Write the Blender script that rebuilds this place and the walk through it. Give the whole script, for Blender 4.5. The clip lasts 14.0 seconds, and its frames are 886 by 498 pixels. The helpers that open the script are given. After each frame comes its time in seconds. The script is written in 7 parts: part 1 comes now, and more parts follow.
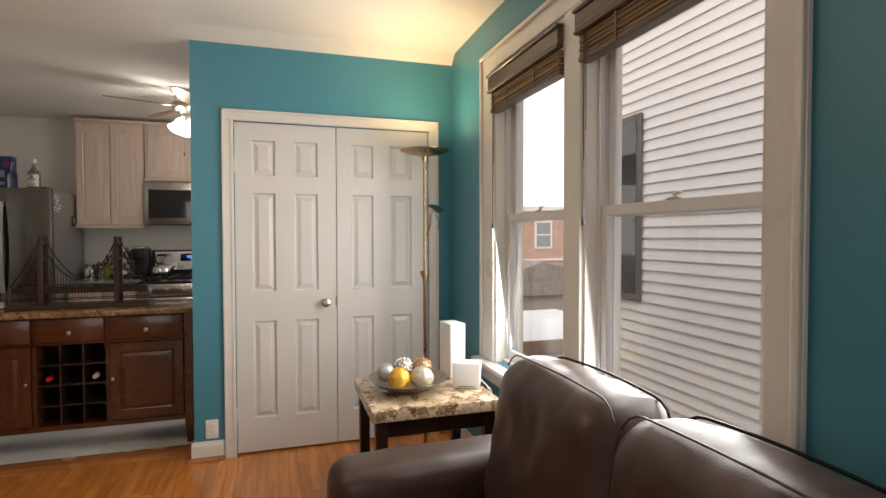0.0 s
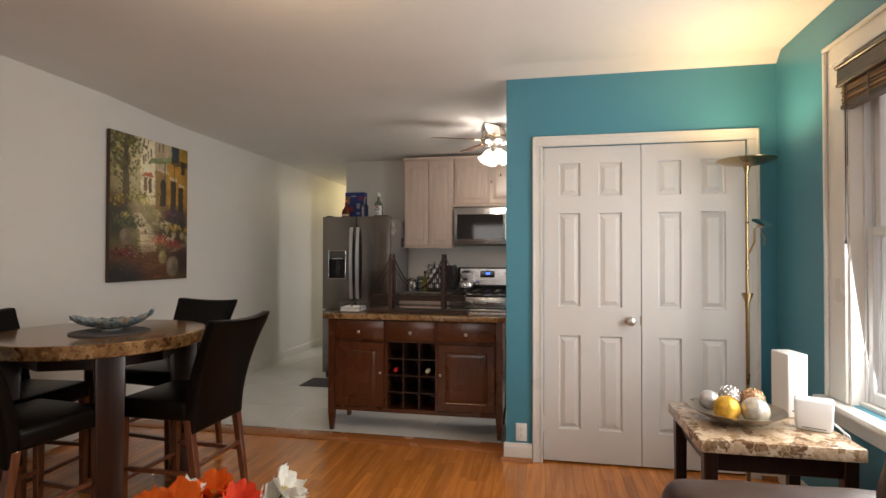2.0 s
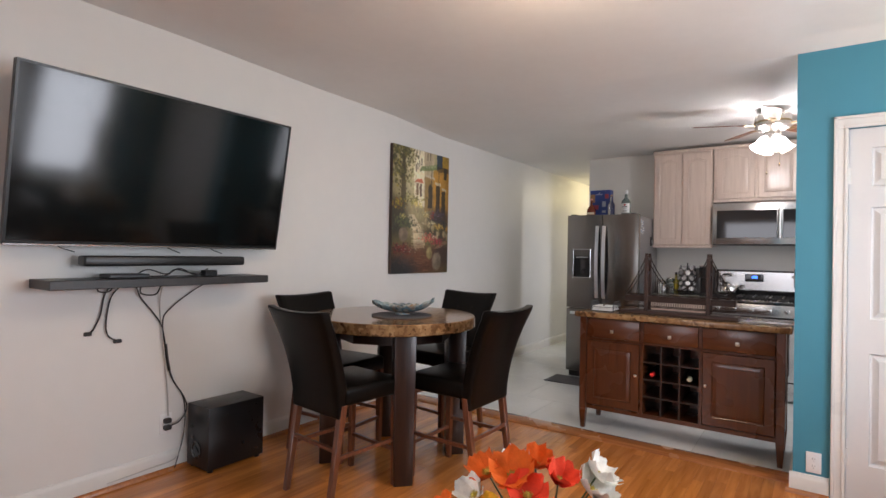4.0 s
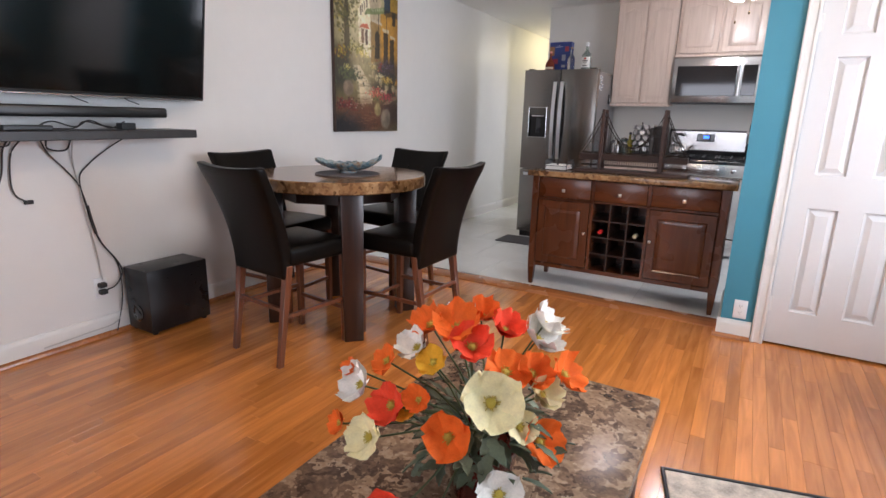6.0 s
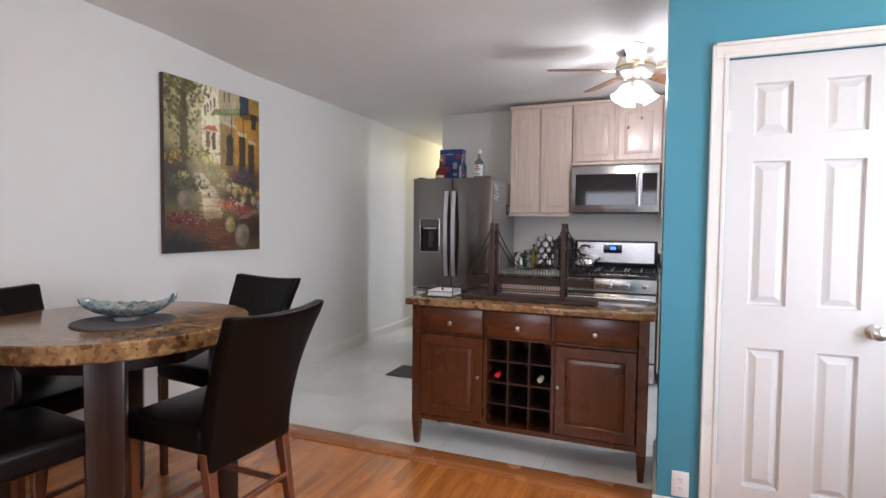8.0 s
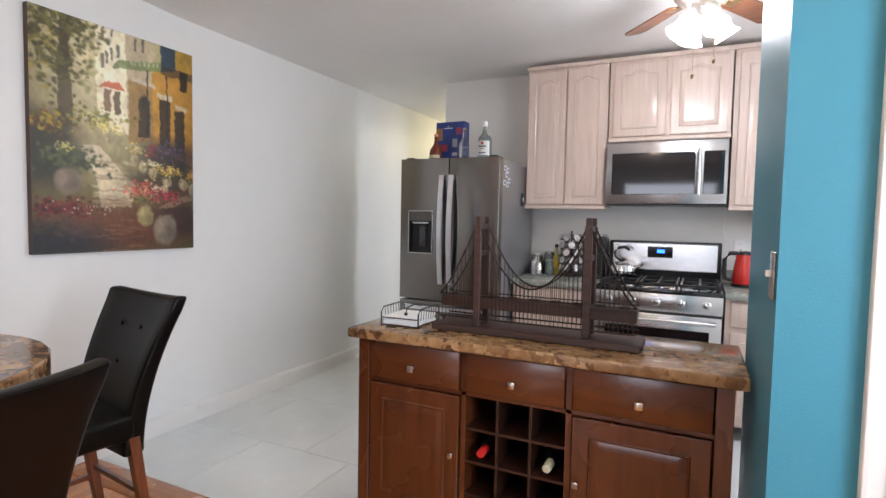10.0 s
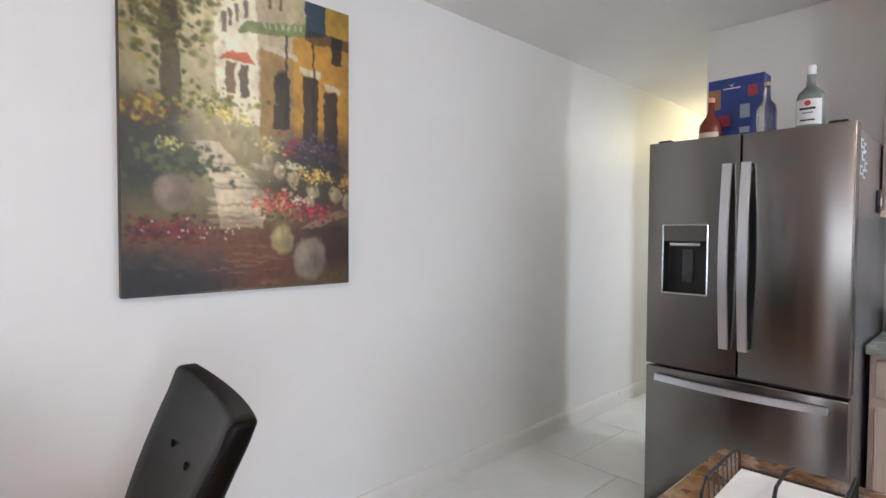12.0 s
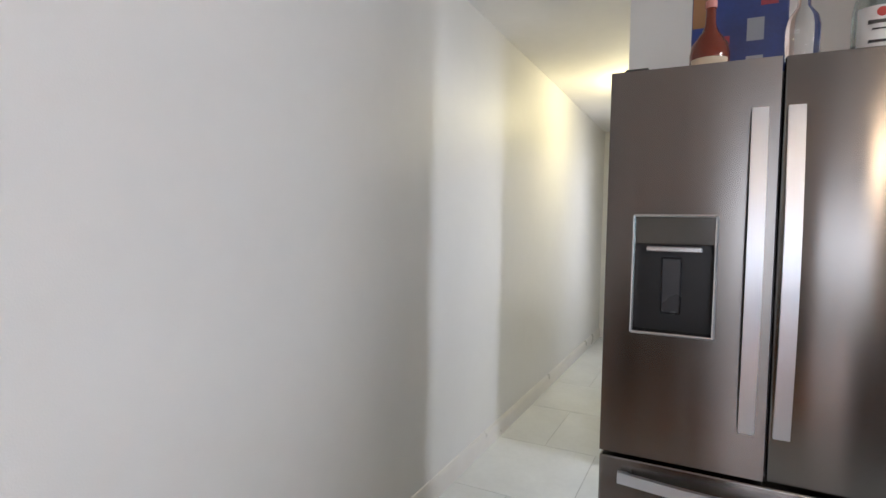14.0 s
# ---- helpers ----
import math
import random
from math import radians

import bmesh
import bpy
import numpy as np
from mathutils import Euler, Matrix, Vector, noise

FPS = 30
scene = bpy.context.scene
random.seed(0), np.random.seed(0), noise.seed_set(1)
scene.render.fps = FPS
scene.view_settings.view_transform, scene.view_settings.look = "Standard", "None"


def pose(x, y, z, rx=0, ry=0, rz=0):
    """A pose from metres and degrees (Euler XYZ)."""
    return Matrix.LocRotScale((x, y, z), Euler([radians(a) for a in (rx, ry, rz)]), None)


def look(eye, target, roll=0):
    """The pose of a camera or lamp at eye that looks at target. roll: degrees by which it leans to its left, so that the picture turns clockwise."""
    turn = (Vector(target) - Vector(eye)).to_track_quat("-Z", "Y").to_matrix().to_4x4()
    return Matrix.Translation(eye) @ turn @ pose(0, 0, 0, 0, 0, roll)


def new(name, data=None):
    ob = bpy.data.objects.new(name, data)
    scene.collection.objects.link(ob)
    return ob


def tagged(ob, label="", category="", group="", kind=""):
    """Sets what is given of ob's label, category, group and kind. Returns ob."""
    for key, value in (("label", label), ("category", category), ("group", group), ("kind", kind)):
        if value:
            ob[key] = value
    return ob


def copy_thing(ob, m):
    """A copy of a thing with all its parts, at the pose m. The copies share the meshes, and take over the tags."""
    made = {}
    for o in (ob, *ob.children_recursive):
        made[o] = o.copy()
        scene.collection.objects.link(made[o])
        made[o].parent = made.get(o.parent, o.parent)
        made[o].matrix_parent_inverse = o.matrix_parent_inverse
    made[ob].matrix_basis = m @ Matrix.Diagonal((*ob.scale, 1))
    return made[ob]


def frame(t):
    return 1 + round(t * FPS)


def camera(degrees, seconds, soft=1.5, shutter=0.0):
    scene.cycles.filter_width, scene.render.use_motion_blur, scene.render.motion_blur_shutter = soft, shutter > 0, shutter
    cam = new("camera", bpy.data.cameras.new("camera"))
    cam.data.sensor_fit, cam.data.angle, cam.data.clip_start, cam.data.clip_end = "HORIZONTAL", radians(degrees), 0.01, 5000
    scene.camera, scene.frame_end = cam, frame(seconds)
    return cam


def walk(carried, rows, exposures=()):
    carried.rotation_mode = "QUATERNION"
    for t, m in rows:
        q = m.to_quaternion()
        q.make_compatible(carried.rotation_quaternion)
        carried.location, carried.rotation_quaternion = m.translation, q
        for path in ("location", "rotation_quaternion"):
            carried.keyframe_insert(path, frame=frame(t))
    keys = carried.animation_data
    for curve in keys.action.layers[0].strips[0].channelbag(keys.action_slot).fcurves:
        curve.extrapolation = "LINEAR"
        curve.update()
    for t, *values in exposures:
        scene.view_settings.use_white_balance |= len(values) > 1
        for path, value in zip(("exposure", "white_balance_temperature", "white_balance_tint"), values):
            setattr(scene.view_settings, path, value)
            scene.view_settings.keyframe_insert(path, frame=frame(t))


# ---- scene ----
cam = camera(80.2, 14.0)
PATH = [
    (0, (-0.049, 0.005, 1.361), (0.549, 1.913, 1.308), -0.1),
    (0.5, (-0.123, 0.001, 1.361), (0.29, 1.957, 1.334), -0.2),
    (1, (-0.195, -0.009, 1.362), (-0.026, 1.984, 1.351), -0.2),
    (1.5, (-0.246, -0.033, 1.34), (-0.373, 1.963, 1.357), 0.1),
    (2, (-0.293, -0.064, 1.339), (-0.671, 1.9, 1.367), 0.1),
    (2.5, (-0.319, -0.09, 1.346), (-0.919, 1.818, 1.38), 0.3),
    (3, (-0.369, -0.14, 1.347), (-1.184, 1.686, 1.394), 0.3),
    (3.5, (-0.407, -0.182, 1.354), (-1.447, 1.526, 1.41), 0.4),
    (3.7, (-0.43, -0.204, 1.346), (-1.549, 1.452, 1.408), 0.5),
    (5.8, (-0.52, -0.135, 1.259), (-1.584, 1.487, 0.77), 1.6),
    (6, (-0.514, -0.067, 1.266), (-1.478, 1.617, 0.783), 1.4),
    (6.5, (-0.475, 0.17, 1.305), (-1.341, 1.952, 1.031), -0.1),
    (7, (-0.465, 0.375, 1.343), (-1.296, 2.185, 1.169), -0.4),
    (7.5, (-0.547, 0.62, 1.336), (-1.282, 2.478, 1.237), 0.5),
    (8.7, (-0.585, 1.265, 1.338), (-1.38, 3.12, 1.25), 0.8),
    (9.8, (-0.688, 1.88, 1.35), (-1.537, 3.687, 1.24), 1.1),
    (10, (-0.711, 2.008, 1.341), (-1.58, 3.806, 1.228), 1.1),
    (10.5, (-0.841, 2.272, 1.334), (-1.812, 4.015, 1.198), 1.9),
    (11, (-1.101, 2.536, 1.35), (-2.159, 4.228, 1.226), 3.0),
    (11.5, (-1.325, 2.793, 1.377), (-2.599, 4.332, 1.272), 1.3),
    (12, (-1.564, 2.986, 1.361), (-3.014, 4.362, 1.297), 0.3),
    (12.5, (-1.81, 3.151, 1.372), (-3.282, 4.502, 1.282), 0.5),
    (13, (-2.06, 3.355, 1.335), (-3.494, 4.744, 1.225), 0.9),
    (13.5, (-2.288, 3.611, 1.363), (-3.596, 5.12, 1.247), 0.8),
    (14, (-2.439, 3.905, 1.364), (-3.335, 5.691, 1.272), 1.1),
]
EXPOSURES = [(0, -0.6, 7500, 12), (1.5, -0.65, 7550, 13), (2.5, -0.25, 7300, 16), (3.7, 0.0, 6600, 16), (6, 0.33, 6150, 17), (7.5, 0.2, 6100, 16), (10, 0.6, 6100, 14), (12.5, 0.62, 6000, 14), (14, 0.53, 6100, 14)]
walk(cam, [(t, look(eye, target, roll)) for t, eye, target, roll in PATH], EXPOSURES)

# world and sun: an overcast day
world = bpy.data.worlds.new("sky")
world.use_nodes = True
scene.world = world
wn = world.node_tree
sky = wn.nodes.new("ShaderNodeTexSky")
sky.sky_type, sky.sun_disc = "NISHITA", False
sky.sun_elevation, sky.sun_rotation = radians(48), radians(200)
sky.air_density, sky.dust_density = 1.0, 4.0
soft = wn.nodes.new("ShaderNodeMixRGB")
soft.inputs[0].default_value = 0.75
soft.inputs[2].default_value = (19.0, 19.3, 20.5, 1)
wn.links.new(sky.outputs[0], soft.inputs[1])
wn.links.new(soft.outputs[0], wn.nodes["Background"].inputs[0])
wn.nodes["Background"].inputs[1].default_value = 0.15


def lamp(name, kind, m, energy, color=(1, 1, 1), size=0.1, size_y=None):
    d = bpy.data.lights.new(name, kind)
    d.energy, d.color = energy, color
    if kind == "AREA":
        d.shape, d.size, d.size_y = "RECTANGLE", size, size_y or size
    elif kind == "SUN":
        d.angle = size
    else:
        d.shadow_soft_size = size
    ob = new(name, d)
    ob.matrix_world = m
    return ob


lamp("sun", "SUN", look((0, 0, 0), (0.25, 0.85, -1.0)), 1.2, (1.0, 0.97, 0.93), radians(12))
WARM = (1.0, 0.74, 0.42)
SOFTWARM = (1.0, 0.76, 0.50)
# daylight in the two windows' openings
for wy in (1.41, 2.385):
    lamp("window_daylight", "AREA", look((1.085, wy, 1.36), (0, wy, 1.22)), 31, (0.86, 0.93, 1.0), 0.68, 1.22)
# torchiere, flush ceiling light, fan lamps, hall lamp, kitchen window, added fill behind the walk's start
up = lamp("torchiere_light", "SPOT", pose(0.805, 3.10, 1.885, 180), 38, WARM, 0.05)
up.data.spot_size, up.data.spot_blend = radians(165), 1.0
lamp("ceiling_light", "POINT", pose(-1.29, 1.80, 2.44), 28, SOFTWARM, 0.12)
for a in range(4):
    lamp("fan_light", "POINT", pose(-0.73 + 0.13 * math.cos(a * 1.5708 + 0.5), 4.75 + 0.13 * math.sin(a * 1.5708 + 0.5), 2.26), 7.5, (0.97, 0.97, 0.97), 0.05)
lamp("hall_light", "POINT", pose(-3.0, 8.3, 2.3), 9, (1.0, 0.86, 0.45), 0.12)
lamp("hall_daylight", "AREA", look((-2.80, 9.3, 1.35), (-3.6, 9.0, 1.2)), 6, (0.95, 0.97, 1.0), 0.8, 1.6)
lamp("kitchen_daylight", "AREA", look((1.07, 5.1, 1.5), (0, 5.0, 1.2)), 12, (0.88, 0.94, 1.0), 0.9, 0.9)
# cool fill added at the rear wall, no window known there
lamp("rear_daylight", "AREA", look((-1.3, -2.36, 1.5), (-1.3, 0, 1.2)), 12, (0.86, 0.93, 1.0), 1.7, 1.3)
lamp("side_room_daylight", "AREA", look((-1.55, 6.74, 1.35), (-3.6, 6.74, 1.2)), 10, (0.90, 0.94, 1.0), 0.16, 1.3)

# ---- materials ----
MATS = {}


def nodes_of(name):
    m = bpy.data.materials.new(name)
    m.use_nodes = True
    nt = m.node_tree
    return m, nt, nt.nodes["Principled BSDF"]


def mk(nt, kind, **kw):
    n = nt.nodes.new(kind)
    for k, v in kw.items():
        n.inputs[k].default_value = v
    return n


def ramp(nt, src, stops):
    r = nt.nodes.new("ShaderNodeValToRGB")
    el = r.color_ramp.elements
    while len(el) < len(stops):
        el.new(0.5)
    for e, (p, c) in zip(el, stops):
        e.position, e.color = p, (*c, 1)
    nt.links.new(src, r.inputs[0])
    return r


def coords(nt, scale=(1, 1, 1), kind="Object"):
    tc = nt.nodes.new("ShaderNodeTexCoord")
    mp = nt.nodes.new("ShaderNodeMapping")
    mp.inputs["Scale"].default_value = scale
    nt.links.new(tc.outputs[kind], mp.inputs[0])
    return mp.outputs[0]


def shade(c, f):
    return tuple(max(0.0, min(1.0, v * f)) for v in c)


def mat(name, col, rough=0.5, metal=0.0, var=0.08, scale=4.0, stretch=(1, 1, 1), bump=0.0, bscale=80.0, coat=0.0, rvar=0.08, rnd=0.0, spec=0.5):
    """A surface with broad and fine variation, fine relief and uneven gloss."""
    if name in MATS:
        return MATS[name]
    m, nt, b = nodes_of(name)
    co = coords(nt, stretch)
    n1 = mk(nt, "ShaderNodeTexNoise", Scale=scale, Detail=4.0)
    n2 = mk(nt, "ShaderNodeTexNoise", Scale=scale * 9, Detail=3.0)
    for n in (n1, n2):
        nt.links.new(co, n.inputs["Vector"])
    mx = nt.nodes.new("ShaderNodeMath")
    mx.operation = "MULTIPLY_ADD"
    nt.links.new(n2.outputs[0], mx.inputs[0])
    mx.inputs[1].default_value = 0.35
    nt.links.new(n1.outputs[0], mx.inputs[2])
    r = ramp(nt, mx.outputs[0], [(0.45, shade(col, 1 - var)), (0.9, shade(col, 1 + var))])
    out = r.outputs[0]
    if rnd:
        oi = nt.nodes.new("ShaderNodeObjectInfo")
        hs = nt.nodes.new("ShaderNodeHueSaturation")
        mr = mk(nt, "ShaderNodeMapRange")
        mr.inputs[3].default_value, mr.inputs[4].default_value = 1 - rnd, 1 + rnd
        nt.links.new(oi.outputs["Random"], mr.inputs[0])
        nt.links.new(mr.outputs[0], hs.inputs["Value"])
        nt.links.new(out, hs.inputs["Color"])
        out = hs.outputs[0]
    nt.links.new(out, b.inputs["Base Color"])
    rr = mk(nt, "ShaderNodeMapRange")
    rr.inputs[3].default_value, rr.inputs[4].default_value = max(0.02, rough - rvar), min(1, rough + rvar)
    nt.links.new(n1.outputs[0], rr.inputs[0])
    nt.links.new(rr.outputs[0], b.inputs["Roughness"])
    b.inputs["Metallic"].default_value = metal
    b.inputs["Coat Weight"].default_value = coat
    b.inputs["Specular IOR Level"].default_value = spec
    if bump:
        nb = mk(nt, "ShaderNodeTexNoise", Scale=bscale, Detail=3.0)
        nt.links.new(co, nb.inputs["Vector"])
        bp = nt.nodes.new("ShaderNodeBump")
        bp.inputs["Strength"].default_value, bp.inputs["Distance"].default_value = bump, 0.004
        nt.links.new(nb.outputs[0], bp.inputs["Height"])
        nt.links.new(bp.outputs[0], b.inputs["Normal"])
    MATS[name] = m
    return m


def wood(name, dark, light, rough=0.3, axis=1, coat=0.3, rnd=0.15, grain=1.0, isle=False, spec=0.5):
    m, nt, b = nodes_of(name)
    s = [60 * grain, 60 * grain, 60 * grain]
    s[axis] = 2.5
    co = coords(nt, tuple(s))
    add = nt.nodes.new("ShaderNodeVectorMath")
    add.operation = "ADD"
    oi = nt.nodes.new("ShaderNodeNewGeometry" if isle else "ShaderNodeObjectInfo")
    rout = oi.outputs["Random Per Island" if isle else "Random"]
    mul = nt.nodes.new("ShaderNodeMath")
    mul.operation = "MULTIPLY"
    mul.inputs[1].default_value = 37.0
    nt.links.new(rout, mul.inputs[0])
    nt.links.new(co, add.inputs[0])
    nt.links.new(mul.outputs[0], add.inputs[1])
    n1 = mk(nt, "ShaderNodeTexNoise", Scale=1.0, Detail=5.0, Distortion=0.6)
    nt.links.new(add.outputs[0], n1.inputs["Vector"])
    r = ramp(nt, n1.outputs[0], [(0.3, dark), (0.7, light)])
    hs = nt.nodes.new("ShaderNodeHueSaturation")
    mr = mk(nt, "ShaderNodeMapRange")
    mr.inputs[3].default_value, mr.inputs[4].default_value = 1 - rnd, 1 + rnd
    nt.links.new(rout, mr.inputs[0])
    nt.links.new(mr.outputs[0], hs.inputs["Value"])
    nt.links.new(r.outputs[0], hs.inputs["Color"])
    nt.links.new(hs.outputs[0], b.inputs["Base Color"])
    n2 = mk(nt, "ShaderNodeTexNoise", Scale=3.0, Detail=3.0)
    nt.links.new(coords(nt), n2.inputs["Vector"])
    rr = mk(nt, "ShaderNodeMapRange")
    rr.inputs[3].default_value, rr.inputs[4].default_value = rough - 0.07, rough + 0.1
    nt.links.new(n2.outputs[0], rr.inputs[0])
    nt.links.new(rr.outputs[0], b.inputs["Roughness"])
    b.inputs["Coat Weight"].default_value, b.inputs["Coat Roughness"].default_value = coat, 0.15
    b.inputs["Specular IOR Level"].default_value = spec
    bp = nt.nodes.new("ShaderNodeBump")
    bp.inputs["Strength"].default_value, bp.inputs["Distance"].default_value = 0.12, 0.002
    nt.links.new(n1.outputs[0], bp.inputs["Height"])
    nt.links.new(bp.outputs[0], b.inputs["Normal"])
    MATS[name] = m
    return m


def marble(name, stops, rough=0.12, scale=14.0, vein=0.35, swirl=0.12):
    """Blotched brown stone: warped cells between pale veins."""
    m, nt, b = nodes_of(name)
    co = coords(nt)
    warp = mk(nt, "ShaderNodeTexNoise", Scale=scale * 0.8, Detail=4.0)
    nt.links.new(co, warp.inputs["Vector"])
    mixv = nt.nodes.new("ShaderNodeMixRGB")
    mixv.inputs[0].default_value = swirl
    nt.links.new(co, mixv.inputs[1])
    nt.links.new(warp.outputs["Color"], mixv.inputs[2])
    v = mk(nt, "ShaderNodeTexVoronoi", Scale=scale)
    v2 = mk(nt, "ShaderNodeTexVoronoi", Scale=scale)
    v2.feature = "DISTANCE_TO_EDGE"
    nt.links.new(mixv.outputs[0], v.inputs["Vector"])
    nt.links.new(mixv.outputs[0], v2.inputs["Vector"])
    n = mk(nt, "ShaderNodeTexNoise", Scale=scale * 2.2, Detail=6.0)
    nt.links.new(co, n.inputs["Vector"])
    sep = nt.nodes.new("ShaderNodeSeparateColor")
    nt.links.new(v.outputs["Color"], sep.inputs[0])
    ma = nt.nodes.new("ShaderNodeMath")
    ma.operation = "MULTIPLY_ADD"
    ma.inputs[1].default_value = 0.55
    nt.links.new(sep.outputs[0], ma.inputs[0])
    mb = nt.nodes.new("ShaderNodeMath")
    mb.operation = "MULTIPLY"
    mb.inputs[1].default_value = 0.5
    nt.links.new(n.outputs[0], mb.inputs[0])
    nt.links.new(mb.outputs[0], ma.inputs[2])
    r = ramp(nt, ma.outputs[0], stops)
    edge = ramp(nt, v2.outputs[0], [(0.0, (vein, vein, vein)), (0.09, (0, 0, 0))])
    mx = nt.nodes.new("ShaderNodeMixRGB")
    nt.links.new(edge.outputs[0], mx.inputs[0])
    nt.links.new(r.outputs[0], mx.inputs[1])
    mx.inputs[2].default_value = (*stops[-1][1], 1)
    nt.links.new(mx.outputs[0], b.inputs["Base Color"])
    b.inputs["Roughness"].default_value = rough
    b.inputs["Specular IOR Level"].default_value = 0.4
    MATS[name] = m
    return m


def glow(name, col, strength, rough=0.4):
    m, nt, b = nodes_of(name)
    b.inputs["Base Color"].default_value = (*col, 1)
    b.inputs["Emission Color"].default_value = (*col, 1)
    b.inputs["Emission Strength"].default_value = strength
    b.inputs["Roughness"].default_value = rough
    MATS[name] = m
    return m


def glass(name, col=(1, 1, 1), rough=0.02, ior=1.45, thin=False):
    m, nt, b = nodes_of(name)
    if thin:
        out = nt.nodes["Material Output"]
        tr, gl, mx, lw = (nt.nodes.new(k) for k in ("ShaderNodeBsdfTransparent", "ShaderNodeBsdfGlossy", "ShaderNodeMixShader", "ShaderNodeLayerWeight"))
        lw.inputs[0].default_value = 0.5
        pw = nt.nodes.new("ShaderNodeMath")
        pw.operation, pw.inputs[1].default_value = "POWER", 4.0
        nt.links.new(lw.outputs["Facing"], pw.inputs[0])
        fr = mk(nt, "ShaderNodeMapRange")
        fr.inputs[3].default_value, fr.inputs[4].default_value = 0.03, 0.6
        nt.links.new(pw.outputs[0], fr.inputs[0])
        tr.inputs[0].default_value = (*col, 1)
        gl.inputs["Roughness"].default_value = 0.01
        nt.links.new(fr.outputs[0], mx.inputs[0])
        nt.links.new(tr.outputs[0], mx.inputs[1])
        nt.links.new(gl.outputs[0], mx.inputs[2])
        nt.links.new(mx.outputs[0], out.inputs[0])
    else:
        b.inputs["Base Color"].default_value = (*col, 1)
        b.inputs["Transmission Weight"].default_value = 1.0
        b.inputs["Roughness"].default_value, b.inputs["IOR"].default_value = rough, ior
    MATS[name] = m
    return m


M_WALL = mat("wall_paint_grey", (0.75, 0.742, 0.715), 0.45, var=0.025, scale=1.2, bump=0.12, bscale=220)
M_TEAL = mat("wall_paint_teal", (0.055, 0.25, 0.34), 0.42, var=0.04, scale=1.5, bump=0.15, bscale=220)
M_CEIL = mat("ceiling_paint", (0.83, 0.81, 0.78), 0.7, var=0.03, scale=1.5, bump=0.15, bscale=160)
M_TRIM = mat("trim_white", (0.73, 0.71, 0.67), 0.3, var=0.03, scale=5, bump=0.05, bscale=90)
M_DOOR = mat("door_white", (0.67, 0.657, 0.64), 0.38, var=0.02, scale=4, bump=0.06, bscale=120)
M_VINYL = mat("window_vinyl", (0.72, 0.73, 0.74), 0.35, var=0.03)
M_OAK = wood("floor_oak", (0.47, 0.156, 0.029), (0.70, 0.255, 0.058), 0.18, 1, 0.5, 0.2, 0.5)
M_OAKJ = wood("floor_oak_far", (0.47, 0.156, 0.029), (0.70, 0.255, 0.058), 0.18, 1, 0.5, 0.2, 0.5, isle=True)
M_OAKX = wood("oak_trim", (0.30, 0.10, 0.028), (0.44, 0.16, 0.045), 0.25, 0, 0.4, 0.08)
M_TILE = mat("tile_white", (0.72, 0.745, 0.735), 0.12, var=0.06, scale=3, rnd=0.03, rvar=0.05)
M_GROUT = mat("grout", (0.42, 0.43, 0.42), 0.8, var=0.2, scale=20, bump=0.3)
M_SUB = mat("subfloor", (0.05, 0.03, 0.02), 0.9)
M_CHERRY = wood("cherry_wood", (0.072, 0.0195, 0.0058), (0.108, 0.031, 0.0095), 0.26, 2, 0.3, 0.04, 0.6)
M_CHERRYX = wood("cherry_wood_across", (0.072, 0.0195, 0.0058), (0.108, 0.031, 0.0095), 0.26, 0, 0.3, 0.04, 0.6)
M_ESP = wood("espresso_wood", (0.016, 0.0062, 0.0038), (0.034, 0.0125, 0.007), 0.34, 2, 0.1, 0.05)
M_LEGWOOD = wood("chair_leg_wood", (0.10, 0.03, 0.012), (0.19, 0.06, 0.024), 0.3, 2, 0.3, 0.05)
M_MAPLE = wood("pickled_maple", (0.60, 0.47, 0.40), (0.70, 0.57, 0.49), 0.3, 2, 0.3, 0.02, 0.7)
M_BLACKLEATHER = mat("leather_black", (0.005, 0.0038, 0.003), 0.32, var=0.12, scale=5, bump=0.12, bscale=300, rvar=0.03, spec=0.12)
M_BROWNLEATHER = mat("leather_brown", (0.058, 0.028, 0.021), 0.36, var=0.18, scale=6, bump=0.18, bscale=260, rvar=0.04)
M_BRONZE_MARBLE = marble("marble_brown", [(0.25, (0.06, 0.035, 0.022)), (0.5, (0.17, 0.105, 0.065)), (0.72, (0.30, 0.20, 0.125)), (0.9, (0.40, 0.31, 0.22))], 0.22, 34, 0.06)
M_BRONZE_MARBLE.node_tree.nodes["Principled BSDF"].inputs["Specular IOR Level"].default_value = 0.2
M_GOLD_MARBLE = marble("marble_golden", [(0.25, (0.085, 0.04, 0.018)), (0.5, (0.20, 0.105, 0.045)), (0.75, (0.33, 0.195, 0.09)), (0.92, (0.44, 0.29, 0.15))], 0.13, 15, 0.03, 0.42)
M_TAN_MARBLE = marble("marble_tan", [(0.25, (0.14, 0.07, 0.035)), (0.45, (0.36, 0.23, 0.13)), (0.65, (0.55, 0.40, 0.27)), (0.9, (0.68, 0.56, 0.42))], 0.12, 24, 0.5)
M_STEEL = mat("stainless_dark", (0.232, 0.222, 0.208), 0.21, 1.0, 0.03, 1.2, (14, 14, 0.6), rvar=0.04)
M_STEELB = mat("stainless_bright", (0.62, 0.62, 0.62), 0.24, 1.0, 0.03, 2, (1, 10, 10), rvar=0.04)
